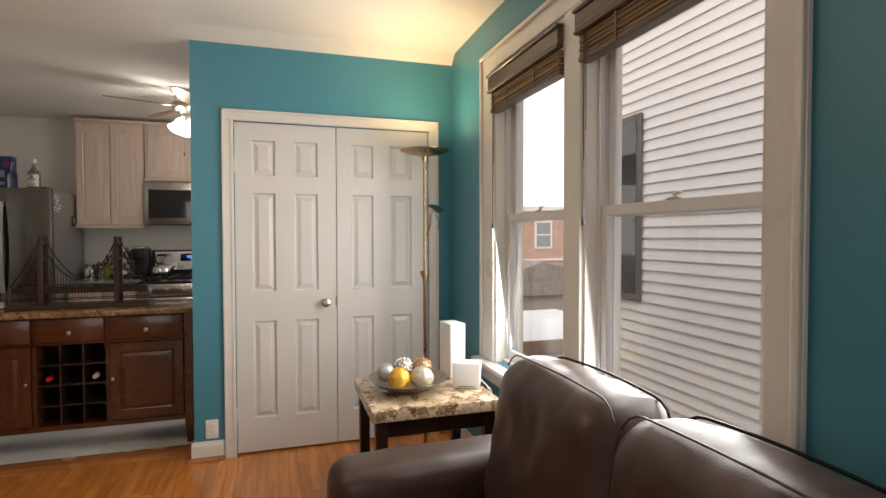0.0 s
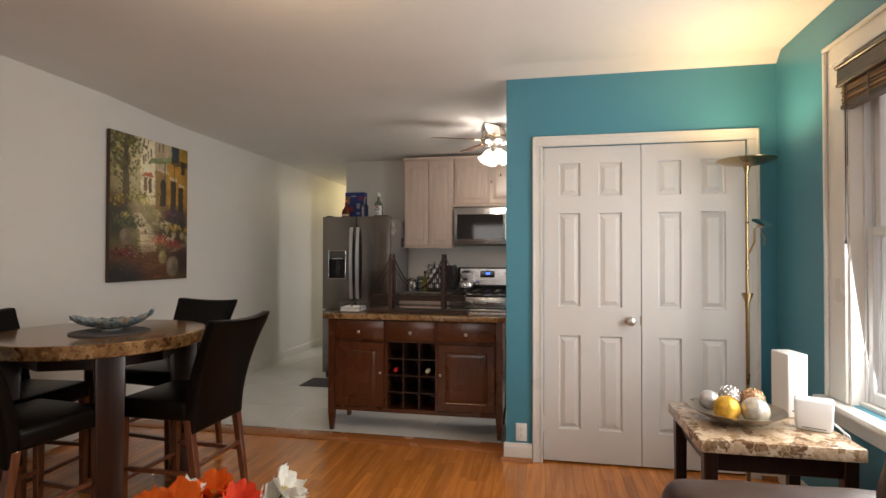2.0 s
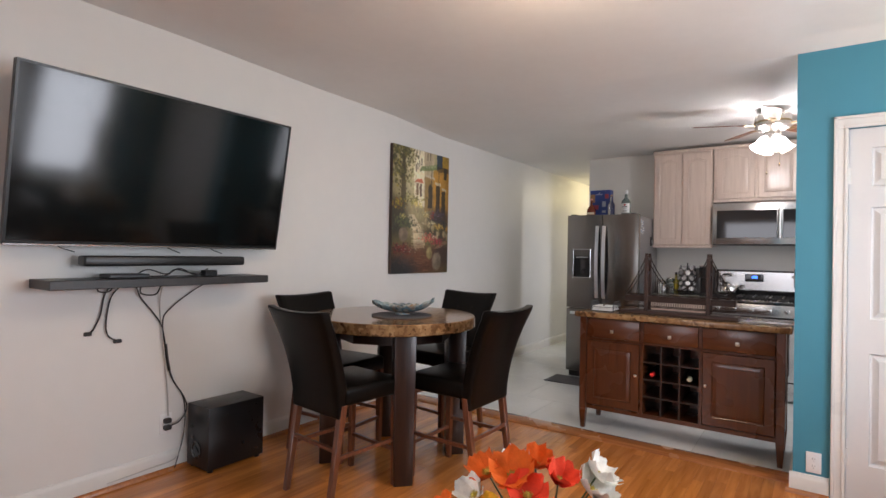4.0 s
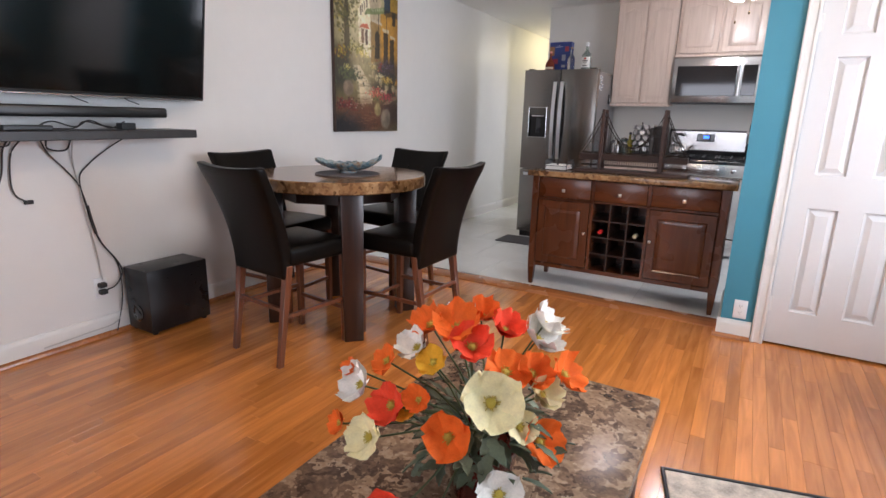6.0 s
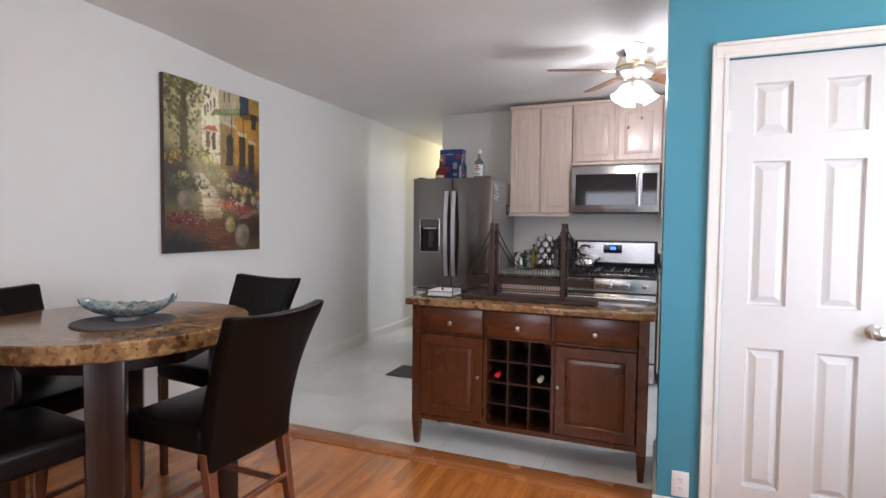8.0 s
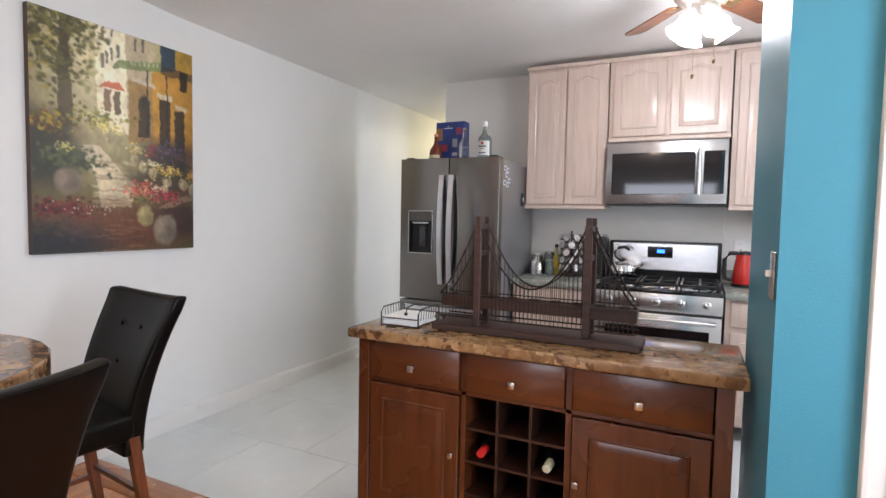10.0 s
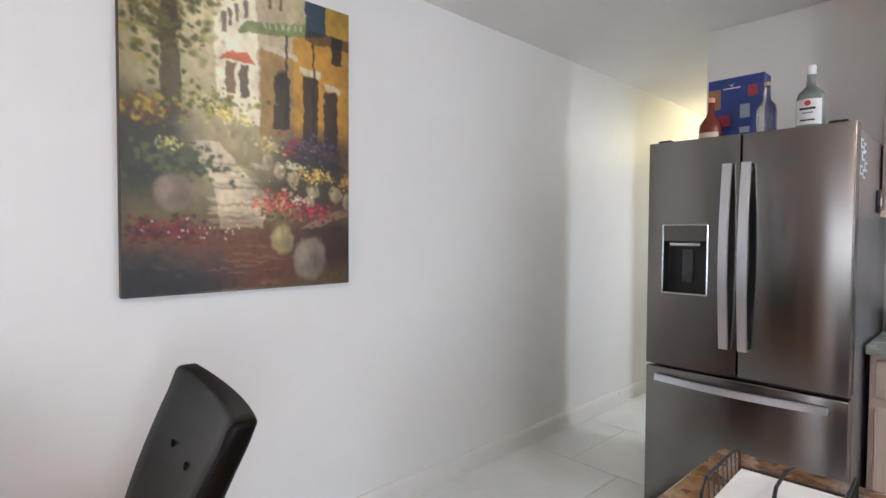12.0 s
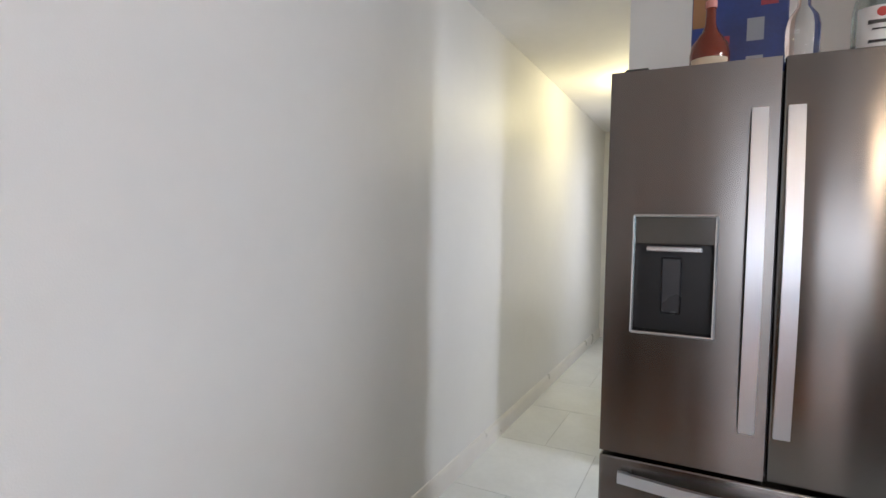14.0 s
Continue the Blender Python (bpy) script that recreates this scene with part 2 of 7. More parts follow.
for m_, k in ((M_STEEL, 0.85), (M_STEELB, 0.4)):
    b_ = m_.node_tree.nodes["Principled BSDF"]
    tg = m_.node_tree.nodes.new("ShaderNodeTangent")
    tg.direction_type, tg.axis = "RADIAL", "Z"
    b_.inputs["Anisotropic"].default_value, b_.inputs["Anisotropic Rotation"].default_value = k, 0.25
    m_.node_tree.links.new(tg.outputs[0], b_.inputs["Tangent"])
M_HANDLE = mat("satin_handle", (0.72, 0.755, 0.80), 0.34, 1.0, 0.02, 2, rvar=0.04)
M_CHROME = mat("chrome", (0.75, 0.75, 0.75), 0.08, 1.0, 0.02, rvar=0.03)
M_NICKEL = mat("satin_nickel", (0.62, 0.58, 0.53), 0.28, 1.0, 0.04)
M_BRASS = mat("antique_brass", (0.42, 0.31, 0.17), 0.28, 1.0, 0.15)
M_BLACK = mat("black_plastic", (0.007, 0.007, 0.0075), 0.35, var=0.1)
M_GLOSSBLACK = mat("black_glass", (0.008, 0.008, 0.010), 0.06, var=0.05, rvar=0.02, coat=0.5)
M_SCREEN = mat("screen_glass", (0.006, 0.007, 0.007), 0.10, var=0.05, rvar=0.02)
M_WHITEP = mat("white_plastic", (0.80, 0.80, 0.79), 0.35, var=0.02)
M_LAMINATE = mat("counter_laminate", (0.30, 0.32, 0.28), 0.25, var=0.35, scale=22)
M_SHELF = mat("dark_shelf_wood", (0.028, 0.026, 0.026), 0.4, var=0.2, scale=3, stretch=(1, 8, 1))
M_SIDING = mat("vinyl_siding", (0.74, 0.70, 0.68), 0.5, var=0.05, scale=0.7, stretch=(1, 1, 4))
M_BRICK = mat("house_brick", (0.46, 0.29, 0.23), 0.85, var=0.2, scale=3, bump=0.3, bscale=30)
M_GLASS = glass("pane_glass", thin=True)
M_CLEAR = glass("clear_glass")

# ---- mesh tools ----
def BM():
    return bmesh.new()


def merge(bm, tmp, m=None):
    if m is not None:
        bmesh.ops.transform(tmp, matrix=m, verts=tmp.verts)
    me = bpy.data.meshes.new("tmp")
    tmp.to_mesh(me)
    tmp.free()
    bm.from_mesh(me)
    bpy.data.meshes.remove(me)
    return bm


def box(bm, lo, hi, bevel=0.0, seg=1, m=None, taper=None):
    """A box between two corners; taper=(sx, sy) scales its foot about its middle."""
    t = bmesh.new()
    bmesh.ops.create_cube(t, size=1)
    for v in t.verts:
        f = taper if taper and v.co.z < 0 else (1, 1)
        v.co = Vector(((lo[0] + hi[0]) / 2 + v.co.x * f[0] * (hi[0] - lo[0]), (lo[1] + hi[1]) / 2 + v.co.y * f[1] * (hi[1] - lo[1]), (lo[2] + hi[2]) / 2 + v.co.z * (hi[2] - lo[2])))
    if bevel:
        bmesh.ops.bevel(t, geom=t.edges[:], offset=bevel, segments=seg, affect="EDGES", profile=0.5)
    return merge(bm, t, m)


def lathe(bm, prof, seg=24, m=None, cap=True):
    """A turned body from (radius, height) pairs."""
    t = bmesh.new()
    rings = []
    for r, z in prof:
        rings.append([t.verts.new((max(r, 1e-4) * math.cos(2 * math.pi * i / seg), max(r, 1e-4) * math.sin(2 * math.pi * i / seg), z)) for i in range(seg)])
    for a, b in zip(rings, rings[1:]):
        for i in range(seg):
            t.faces.new((a[i], a[(i + 1) % seg], b[(i + 1) % seg], b[i]))
    if cap:
        t.faces.new(rings[0][::-1])
        t.faces.new(rings[-1])
    return merge(bm, t, m)


def tube(bm, pts, r, seg=8, m=None):
    t = bmesh.new()
    pts = [Vector(p) for p in pts]
    rings = []
    for i, p in enumerate(pts):
        d = (pts[min(i + 1, len(pts) - 1)] - pts[max(i - 1, 0)]).normalized()
        up = Vector((0, 0, 1)) if abs(d.z) < 0.9 else Vector((1, 0, 0))
        a = d.cross(up).normalized()
        b = d.cross(a)
        rr = r[i] if isinstance(r, (list, tuple)) else r
        rings.append([t.verts.new(p + a * rr * math.cos(2 * math.pi * k / seg) + b * rr * math.sin(2 * math.pi * k / seg)) for k in range(seg)])
    for a, b in zip(rings, rings[1:]):
        for i in range(seg):
            t.faces.new((a[i], a[(i + 1) % seg], b[(i + 1) % seg], b[i]))
    t.faces.new(rings[0][::-1])
    t.faces.new(rings[-1])
    return merge(bm, t, m)


def prism(bm, outline, depth, m=None, bevel=0.0):
    """A flat outline in x and z, given depth along y."""
    t = bmesh.new()
    f = t.faces.new([t.verts.new((x, 0, z)) for x, z in outline])
    r = bmesh.ops.extrude_face_region(t, geom=[f])
    bmesh.ops.translate(t, vec=(0, depth, 0), verts=[v for v in r["geom"] if isinstance(v, bmesh.types.BMVert)])
    bmesh.ops.recalc_face_normals(t, faces=t.faces[:])
    if bevel:
        bmesh.ops.bevel(t, geom=[e for e in t.edges if e.is_manifold and e.calc_face_angle(0) > 0.5], offset=bevel, segments=2, affect="EDGES", profile=0.5)
    return merge(bm, t, m)


def ball(bm, c, r, seg=16, m=None):
    t = bmesh.new()
    bmesh.ops.create_uvsphere(t, u_segments=seg, v_segments=max(6, seg // 2), radius=1)
    r = r if isinstance(r, tuple) else (r, r, r)
    bmesh.ops.transform(t, matrix=Matrix.Translation(c) @ Matrix.Diagonal((*r, 1)), verts=t.verts)
    return merge(bm, t, m)


def part(name, bm, material, parent=None, label="", smooth=True, loc=None, angle=35):
    bmesh.ops.recalc_face_normals(bm, faces=bm.faces[:])
    if smooth:
        lim = radians(angle)
        for f in bm.faces:
            f.smooth = True
        for e in bm.edges:
            if not e.is_manifold or e.calc_face_angle(0) > lim:
                e.smooth = False
    me = bpy.data.meshes.new(name)
    bm.to_mesh(me)
    bm.free()
    me.materials.append(material)
    ob = new(name, me)
    if parent:
        ob.parent = parent
    if loc is not None:
        ob.location = loc
    return tagged(ob, label)


def thing(name, label, category, group="", at=(0, 0, 0), rz=0.0, kind=""):
    ob = new(name)
    ob.empty_display_size = 0.1
    ob.matrix_world = pose(*at, 0, 0, rz)
    return tagged(ob, label, category, group, kind)


def solid(name, boxes, material, label="", category="", kind="structure", bevel=0.0):
    bm = BM()
    for lo, hi in boxes:
        box(bm, lo, hi, bevel)
    ob = part(name, bm, material, smooth=False)
    return tagged(ob, label, category, "", kind)

# ---- the rooms' shell ----
XW, XE, YC, XC = -3.605, 1.092, 3.443, -0.54      # west wall, east wall, closet front, closet side
YB, YK, YEND = -2.5, 6.25, 10.6                    # rear wall, kitchen back wall, hall end
solid("wall_west", [((XW - 0.15, YB - 0.15, -0.1), (XW, YEND, 2.75))], M_WALL, "long light grey painted wall", "wall")
# unseen opening added in this wall, just behind the rear fill lamp
solid("wall_rear", [((XW, YB - 0.15, -0.1), (-2.2, YB, 2.75)), ((-0.4, YB - 0.15, -0.1), (XE + 0.15, YB, 2.75)), ((-2.2, YB - 0.15, -0.1), (-0.4, YB, 0.8)), ((-2.2, YB - 0.15, 2.2), (-0.4, YB, 2.75))], M_WALL, "plain light grey painted wall", "wall")
W1, W2, WZ = (1.93, 2.68), (0.99, 1.805), (0.66, 2.262)
solid("wall_east", [((XE, YB - 0.15, -0.1), (XE + 0.16, W2[0], 2.75)), ((XE, W2[1], -0.1), (XE + 0.16, W1[0], 2.75)), ((XE, W1[1], -0.1), (XE + 0.16, 4.05, 2.75)),
      ((XE, W2[0], -0.1), (XE + 0.16, W2[1], WZ[0])), ((XE, W2[0], WZ[1]), (XE + 0.16, W2[1], 2.75)),
      ((XE, W1[0], -0.1), (XE + 0.16, W1[1], WZ[0])), ((XE, W1[0], WZ[1]), (XE + 0.16, W1[1], 2.75))], M_TEAL, "teal painted window wall", "wall")
DX0, DX1, DZ = -0.302, 0.925, 2.057
solid("wall_closet", [((XC, YC, -0.05), (DX0, YC + 0.11, 2.75)), ((DX1, YC, -0.05), (XE, YC + 0.11, 2.75)), ((DX0, YC, DZ), (DX1, YC + 0.11, 2.75)),
      ((XC, YC + 0.11, -0.05), (XC + 0.11, 4.15, 2.75))], M_TEAL, "teal painted closet wall", "wall")
solid("wall_closet_back", [((XC + 0.11, 4.05, -0.05), (XE, 4.15, 2.75))], M_WALL, "grey painted wall on the kitchen side of the closet", "wall")
solid("wall_kitchen", [((-2.76, YK, -0.1), (XE + 0.16, YK + 0.12, 2.75)), ((XE, 4.05, -0.1), (XE + 0.16, YK, 1.0)), ((XE, 4.05, 2.1), (XE + 0.16, YK, 2.75)), ((XE, 4.05, 1.0), (XE + 0.16, 4.6, 2.1)), ((XE, 5.6, 1.0), (XE + 0.16, YK, 2.1)), ((-2.76, YK + 0.12, 2.05), (-2.64, 6.92, 2.75)), ((-2.76, 6.92, -0.1), (-2.64, 8.5, 2.75)), ((-1.5, YK + 0.12, -0.1), (-1.4, 7.5, 2.75)), ((-2.76, 9.8, -0.1), (-2.64, YEND, 2.75)), ((-2.76, 8.5, 2.1), (-2.64, 9.8, 2.75)), ((-2.64, 10.48, -0.1), (-1.4, YEND, 2.75)), ((-1.5, 7.5, -0.1), (-1.4, 10.5, 2.75)), ((-2.64, 7.5, -0.1), (-1.5, 7.6, 2.75))], M_WALL, "light grey painted kitchen wall", "wall")
solid("wall_hall_end", [((XW - 0.15, YEND, -0.1), (-1.4, YEND + 0.12, 2.75))], M_WALL, "light grey painted wall at the end of the hall", "wall")


def ceiling_height(x, y):
    u = min(max((x - XC) / (XW - XC), 0), 1)
    low = 2.515 + 0.065 * u
    if y < 2.6:
        return 2.585 + (0.03 if y < 1.5 else 0.03 * (2.6 - y) / 1.1)
    if y < 3.44:
        s = (y - 2.6) / 0.84
        return 2.585 * (1 - s * s) + (low if x < XC else 2.573) * s * s
    s = min((y - 3.44) / 0.8, 1)
    return low * (1 - s) + 2.535 * s


bm = BM()
gx = [XW - 0.02 + i * (XE + 0.1 - XW) / 40 for i in range(41)]
gy = [YB - 0.02, -1, 0, 1, 1.5, 2, 2.6, 2.8, 3.0, 3.15, 3.3, 3.38, 3.44, 3.46, 3.55, 3.7, 3.9, 4.24, 5, 6, 7, 8, 9, YEND + 0.05]
low = [[bm.verts.new((x, y, ceiling_height(x, y))) for x in gx] for y in gy]
top = [[bm.verts.new((x, y, 2.8)) for x in gx] for y in gy]
for j in range(len(gy) - 1):
    for i in range(len(gx) - 1):
        bm.faces.new((low[j][i], low[j][i + 1], low[j + 1][i + 1], low[j + 1][i]))
        bm.faces.new((top[j][i], top[j + 1][i], top[j + 1][i + 1], top[j][i + 1]))
tagged(part("ceiling", bm, M_CEIL, angle=60), "off-white plaster ceiling, slightly sagging where the kitchen begins", "ceiling", kind="structure")

YT = 3.70
solid("subfloor", [((XW, YB, -0.12), (XE, YT, -0.016))], M_SUB, "dark subfloor under the boards", "floor")
solid("tile_bed", [((XW, YT, -0.12), (XE, YEND, 0.002))], M_GROUT, "grey grout bed of the tile floor", "floor")
bm = BM()
prism(bm, [(0, -0.016), (0, 0.004), (0.012, 0.014), (0.05, 0.02), (0.13, 0.022), (0.15, 0.016), (0.15, -0.016)], XC - XW, pose(XW, 3.55, 0, 0, 0, 90) @ Matrix.Diagonal((1, -1, 1, 1)))
tagged(part("threshold", bm, M_OAKX), "rounded oak threshold between boards and tiles", "threshold", kind="structure")


def moulding(name, runs, material, prof, label):
    """Trim with a profile (out from the wall, height) along runs (x0, y0, x1, y1); out is to the left of the run."""
    bm = BM()
    for x0, y0, x1, y1 in runs:
        L = math.hypot(x1 - x0, y1 - y0)
        a = math.degrees(math.atan2(y1 - y0, x1 - x0))
        t = BM()
        prism(t, prof, L)
        merge(bm, t, pose(x0, y0, 0, 0, 0, a) @ pose(0, 0, 0, 0, 0, 90) @ Matrix.Diagonal((1, -1, 1, 1)))
    return tagged(part(name, bm, material), label, "baseboard", kind="structure")


BASE = [(0, 0.0), (0.016, 0.0), (0.016, 0.086), (0.013, 0.098), (0.008, 0.104), (0.007, 0.113), (0, 0.116)]
BASE_LOW = [(0, 0.0), (0.016, 0.0), (0.016, 0.092), (0.013, 0.103), (0.008, 0.109), (0.007, 0.114), (0, 0.117)]
SHOE = [(0.016, 0.0), (0.034, 0.0), (0.032, 0.012), (0.026, 0.02), (0.016, 0.024)]

moulding("baseboard_west", [(XW, YEND, XW, YB)], M_TRIM, BASE_LOW, "low white moulded baseboard")
moulding("baseboard", [(XE, YB, XE, YC), (-0.372, YC, XC - 0.016, YC), (XE, YC, 0.992, YC), (XC, YC, XC, 4.15)], M_TRIM, BASE, "white moulded baseboard")
moulding("shoe_moulding", [(XW, 3.55, XW, YB), (-0.372, YC, XC - 0.034, YC), (XE, YC, 0.992, YC)], M_OAKX, SHOE, "stained oak shoe moulding")


def casing_frame(name, x0, x1, z1, w, y, material, label):
    """Door casing round an opening in a wall facing -y."""
    ob = thing(name, label, "door casing", kind="structure")
    for n, lo, hi in (("jamb_left", (x0 - w, 0), (x0, z1)), ("jamb_right", (x1, 0), (x1 + w, z1)), ("head", (x0 - w, z1), (x1 + w, z1 + w))):
        bm = BM()
        box(bm, (lo[0], y - 0.014, lo[1]), (hi[0], y, hi[1]), 0.003)
        if n == "head":
            box(bm, (lo[0], y - 0.024, hi[1] - 0.016), (hi[0], y - 0.0145, hi[1]), 0.003)
            box(bm, (x0 - 0.02, y - 0.019, lo[1] + 0.002), (x1 + 0.02, y - 0.0145, lo[1] + 0.018), 0.002)
        else:
            out = lo[0] if n == "jamb_left" else hi[0] - 0.016
            inn = hi[0] - 0.018 if n == "jamb_left" else lo[0] + 0.002
            box(bm, (out, y - 0.024, 0), (out + 0.016, y - 0.0145, z1 + w), 0.003)
            box(bm, (inn, y - 0.019, 0), (inn + 0.016, y - 0.0145, z1), 0.002)
        part("casing", bm, material, ob)
    return ob


casing_frame("closet_casing", DX0, DX1, DZ, 0.066, YC, M_TRIM, "white moulded closet door casing")
SPLIT = 0.312


def panel_door(name, x0, x1, label):
    """A six panel door facing -y."""
    ob = thing(name, label, "door", "closet doors", kind="structure", at=(x0, YC + 0.012, 0.014))
    w, h = x1 - x0, DZ - 0.018
    bm = BM()
    xs = [0.098, 0.237, 0.350, 0.495]
    rows = [(0.206, 0.813), (0.997, 1.608), (1.718, 1.933)]
    # stiles and rails
    for a, b in ((0, xs[0]), (xs[1], xs[2]), (xs[3], w)):
        box(bm, (a, 0, 0), (b, 0.035, h))
    for a, b in ((0, rows[0][0]), (rows[0][1], rows[1][0]), (rows[1][1], rows[2][0]), (rows[2][1], h)):
        for c, d in ((xs[0], xs[1]), (xs[2], xs[3])):
            box(bm, (c, 0, a), (d, 0.035, b))
    part("frame", bm, M_DOOR, ob, smooth=False)
    for z0, z1 in rows:
        for a, b in ((xs[0], xs[1]), (xs[2], xs[3])):
            t = BM()
            rings = []
            for inset, y in ((0, 0.0), (0.005, 0.017), (0.013, 0.018), (0.040, 0.003), (0.042, 0.003)):
                rings.append([t.verts.new(p) for p in ((a + inset, y, z0 + inset), (b - inset, y, z0 + inset), (b - inset, y, z1 - inset), (a + inset, y, z1 - inset))])
            for r0, r1 in zip(rings, rings[1:]):
                for i in range(4):
                    t.faces.new((r0[i], r0[(i + 1) % 4], r1[(i + 1) % 4], r1[i]))
            t.faces.new(rings[-1])
            part("panel", t, M_DOOR, ob, smooth=False)
    return ob


door_a = panel_door("door_1", DX0 + 0.003, SPLIT - 0.0025, "white six-panel closet door with a satin knob")
door_b = panel_door("door_2", SPLIT + 0.0025, DX1 - 0.003, "white six-panel closet door, closed")
bm = BM()
lathe(bm, [(0.031, 0), (0.031, 0.004), (0.026, 0.008), (0.011, 0.012), (0.010, 0.03), (0.016, 0.036), (0.026, 0.044), (0.0285, 0.054), (0.024, 0.066), (0.012, 0.071), (0.001, 0.072)], 28, pose(SPLIT - 0.070 - DX0 - 0.003, 0, 0.918, 90))
part("door_knob", bm, M_NICKEL, door_a, "round satin nickel knob")
bm = BM()
box(bm, (SPLIT - DX0 - 0.012, -0.004, 0.89), (SPLIT - DX0 - 0.0035, 0.0, 0.95), 0.002)
part("latch_plate", bm, M_BRASS, door_a)
for z in (0.24, 1.78):
    bm = BM()
    tube(bm, [(0, -0.006, z - 0.045), (0, -0.006, z + 0.045)], 0.006)
    box(bm, (-0.004, -0.004, z - 0.045), (0.014, -0.0005, z + 0.045))
    part("hinge", bm, M_TRIM, door_a)


def outlet(name, m, label, plugs=False):
    ob = thing(name, label, "outlet")
    ob.matrix_world = m
    bm = BM()
    box(bm, (-0.036, -0.006, -0.058), (0.036, 0, 0.058), 0.003, 2)
    part("cover_plate", bm, M_WHITEP, ob)
    for z in (-0.02, 0.02):
        bm = BM()
        lathe(bm, [(0.0165, 0), (0.016, 0.002), (0.001, 0.0021)], 20, pose(0, -0.006, z, 90))
        part("socket", bm, M_WHITEP, ob)
        bm = BM()
        for x, s in ((-0.006, 0.009), (0.006, 0.007)):
            box(bm, (x - 0.001, -0.0092, z - s / 2 + 0.003), (x + 0.001, -0.0082, z + s / 2 + 0.003))
        lathe(bm, [(0.002, 0), (0.002, 0.001)], 8, pose(0, -0.0082, z - 0.009, 90))
        part("slots", bm, M_BLACK, ob)
    return ob


outlet("wall_outlet", pose(-0.442, YC, 0.187), "white duplex outlet on the teal wall")
outlet("wall_outlet", pose(XW, 1.43, 0.285, 0, 0, 90), "white duplex outlet on the grey wall with a plug in it")


def window(name, y0, y1, label):
    """A double-hung window in the east wall; x grows outwards."""
    z0, z1 = WZ
    zm = 1.452
    ob = thing(name, label, "window", "double-hung windows", kind="structure")
    bm = BM()
    for a, b in ((y0, y0 + 0.018), (y1 - 0.018, y1)):
        box(bm, (XE - 0.004, a, z0), (XE + 0.16, b, z1), 0.001)
    box(bm, (XE - 0.004, y0 + 0.018, z1 - 0.018), (XE + 0.16, y1 - 0.018, z1), 0.001)
    box(bm, (XE + 0.03, y0 + 0.018, z0), (XE + 0.19, y1 - 0.018, z0 + 0.02), 0.001)
    part("window_frame", bm, M_TRIM, ob)
    bm = BM()
    for a, b in ((y0 + 0.018, y0 + 0.032), (y1 - 0.032, y1 - 0.018)):
        for x in (0.050, 0.082, 0.116):
            box(bm, (XE + x, a, z0 + 0.02), (XE + x + 0.007, b, z1 - 0.018))
        box(bm, (XE + 0.057, a, z0 + 0.02), (XE + 0.116, (a + b) / 2, z1 - 0.018)) if a < (y0 + y1) / 2 else box(bm, (XE + 0.057, (a + b) / 2, z0 + 0.02), (XE + 0.116, b, z1 - 0.018))
    part("track", bm, M_VINYL, ob)
    for nm, x, a, b in (("lower_sash", XE + 0.058, z0 + 0.021, zm + 0.022), ("upper_sash", XE + 0.090, zm - 0.022, z1 - 0.02)):
        bm = BM()
        r0, r1 = (0.055, 0.040) if nm == "lower_sash" else (0.040, 0.045)
        ya, yb = y0 + 0.030, y1 - 0.030
        box(bm, (x, ya, a), (x + 0.026, ya + 0.038, b), 0.003)
        box(bm, (x, yb - 0.038, a), (x + 0.026, yb, b), 0.003)
        box(bm, (x, ya + 0.038, a), (x + 0.026, yb - 0.038, a + r0), 0.003)
        box(bm, (x, ya + 0.038, b - r1), (x + 0.026, yb - 0.038, b), 0.003)
        s = part(nm, bm, M_VINYL, ob)
        bm = BM()
        box(bm, (x + 0.011, ya + 0.036, a + r0 - 0.002), (x + 0.015, yb - 0.036, b - r1 + 0.002))
        p = part("pane", bm, M_GLASS, s, smooth=False)
        p.visible_shadow = False
    bm = BM()
    ym = (y0 + y1) / 2
    box(bm, (XE + 0.062, ym - 0.03, zm + 0.0225), (XE + 0.084, ym + 0.03, zm + 0.030), 0.002)
    tube(bm, [(XE + 0.073, ym, zm + 0.03), (XE + 0.073, ym, zm + 0.04), (XE + 0.070, ym - 0.035, zm + 0.043)], 0.006)
    part("sash_lock", bm, M_NICKEL, ob)
    return ob


window("window_1", *W2, "white double-hung window beside the sofa")
window("window_2", *W1, "white double-hung window beyond the sofa")
# casing shared by both windows
cas = thing("window_casing", "white moulded casing round both windows with a stool and apron", "window casing", kind="structure")
CY0, CY1, CZ1 = 0.885, 2.84, 2.367
for n, a, b, z0, z1 in (("jamb", CY0, W2[0], WZ[0], CZ1 - 0.105), ("jamb", W1[1], CY1, WZ[0], CZ1 - 0.105), ("mullion", W2[1], W1[0], WZ[0], CZ1 - 0.105), ("head", CY0, CY1, CZ1 - 0.105, CZ1)):
    bm = BM()
    box(bm, (XE - 0.018, a, z0), (XE - 0.001, b, z1), 0.003)
    if n == "head":
        box(bm, (XE - 0.034, a - 0.004, z1 - 0.022), (XE - 0.0185, b + 0.004, z1), 0.005, 2)
    elif n == "jamb":
        e = a if a < 1.2 else b - 0.022
        box(bm, (XE - 0.034, e, z0), (XE - 0.0185, e + 0.022, z1 + 0.08), 0.005, 2)
    part(n, bm, M_TRIM, cas)
bm = BM()
box(bm, (XE - 0.075, CY0 - 0.03, WZ[0] - 0.03), (XE + 0.05, CY1 + 0.03, WZ[0] - 0.002), 0.006, 2)
part("stool", bm, M_TRIM, cas)
bm = BM()
box(bm, (XE - 0.018, CY0, WZ[0] - 0.12), (XE - 0.001, CY1, WZ[0] - 0.031), 0.004)
part("apron", bm, M_TRIM, cas)

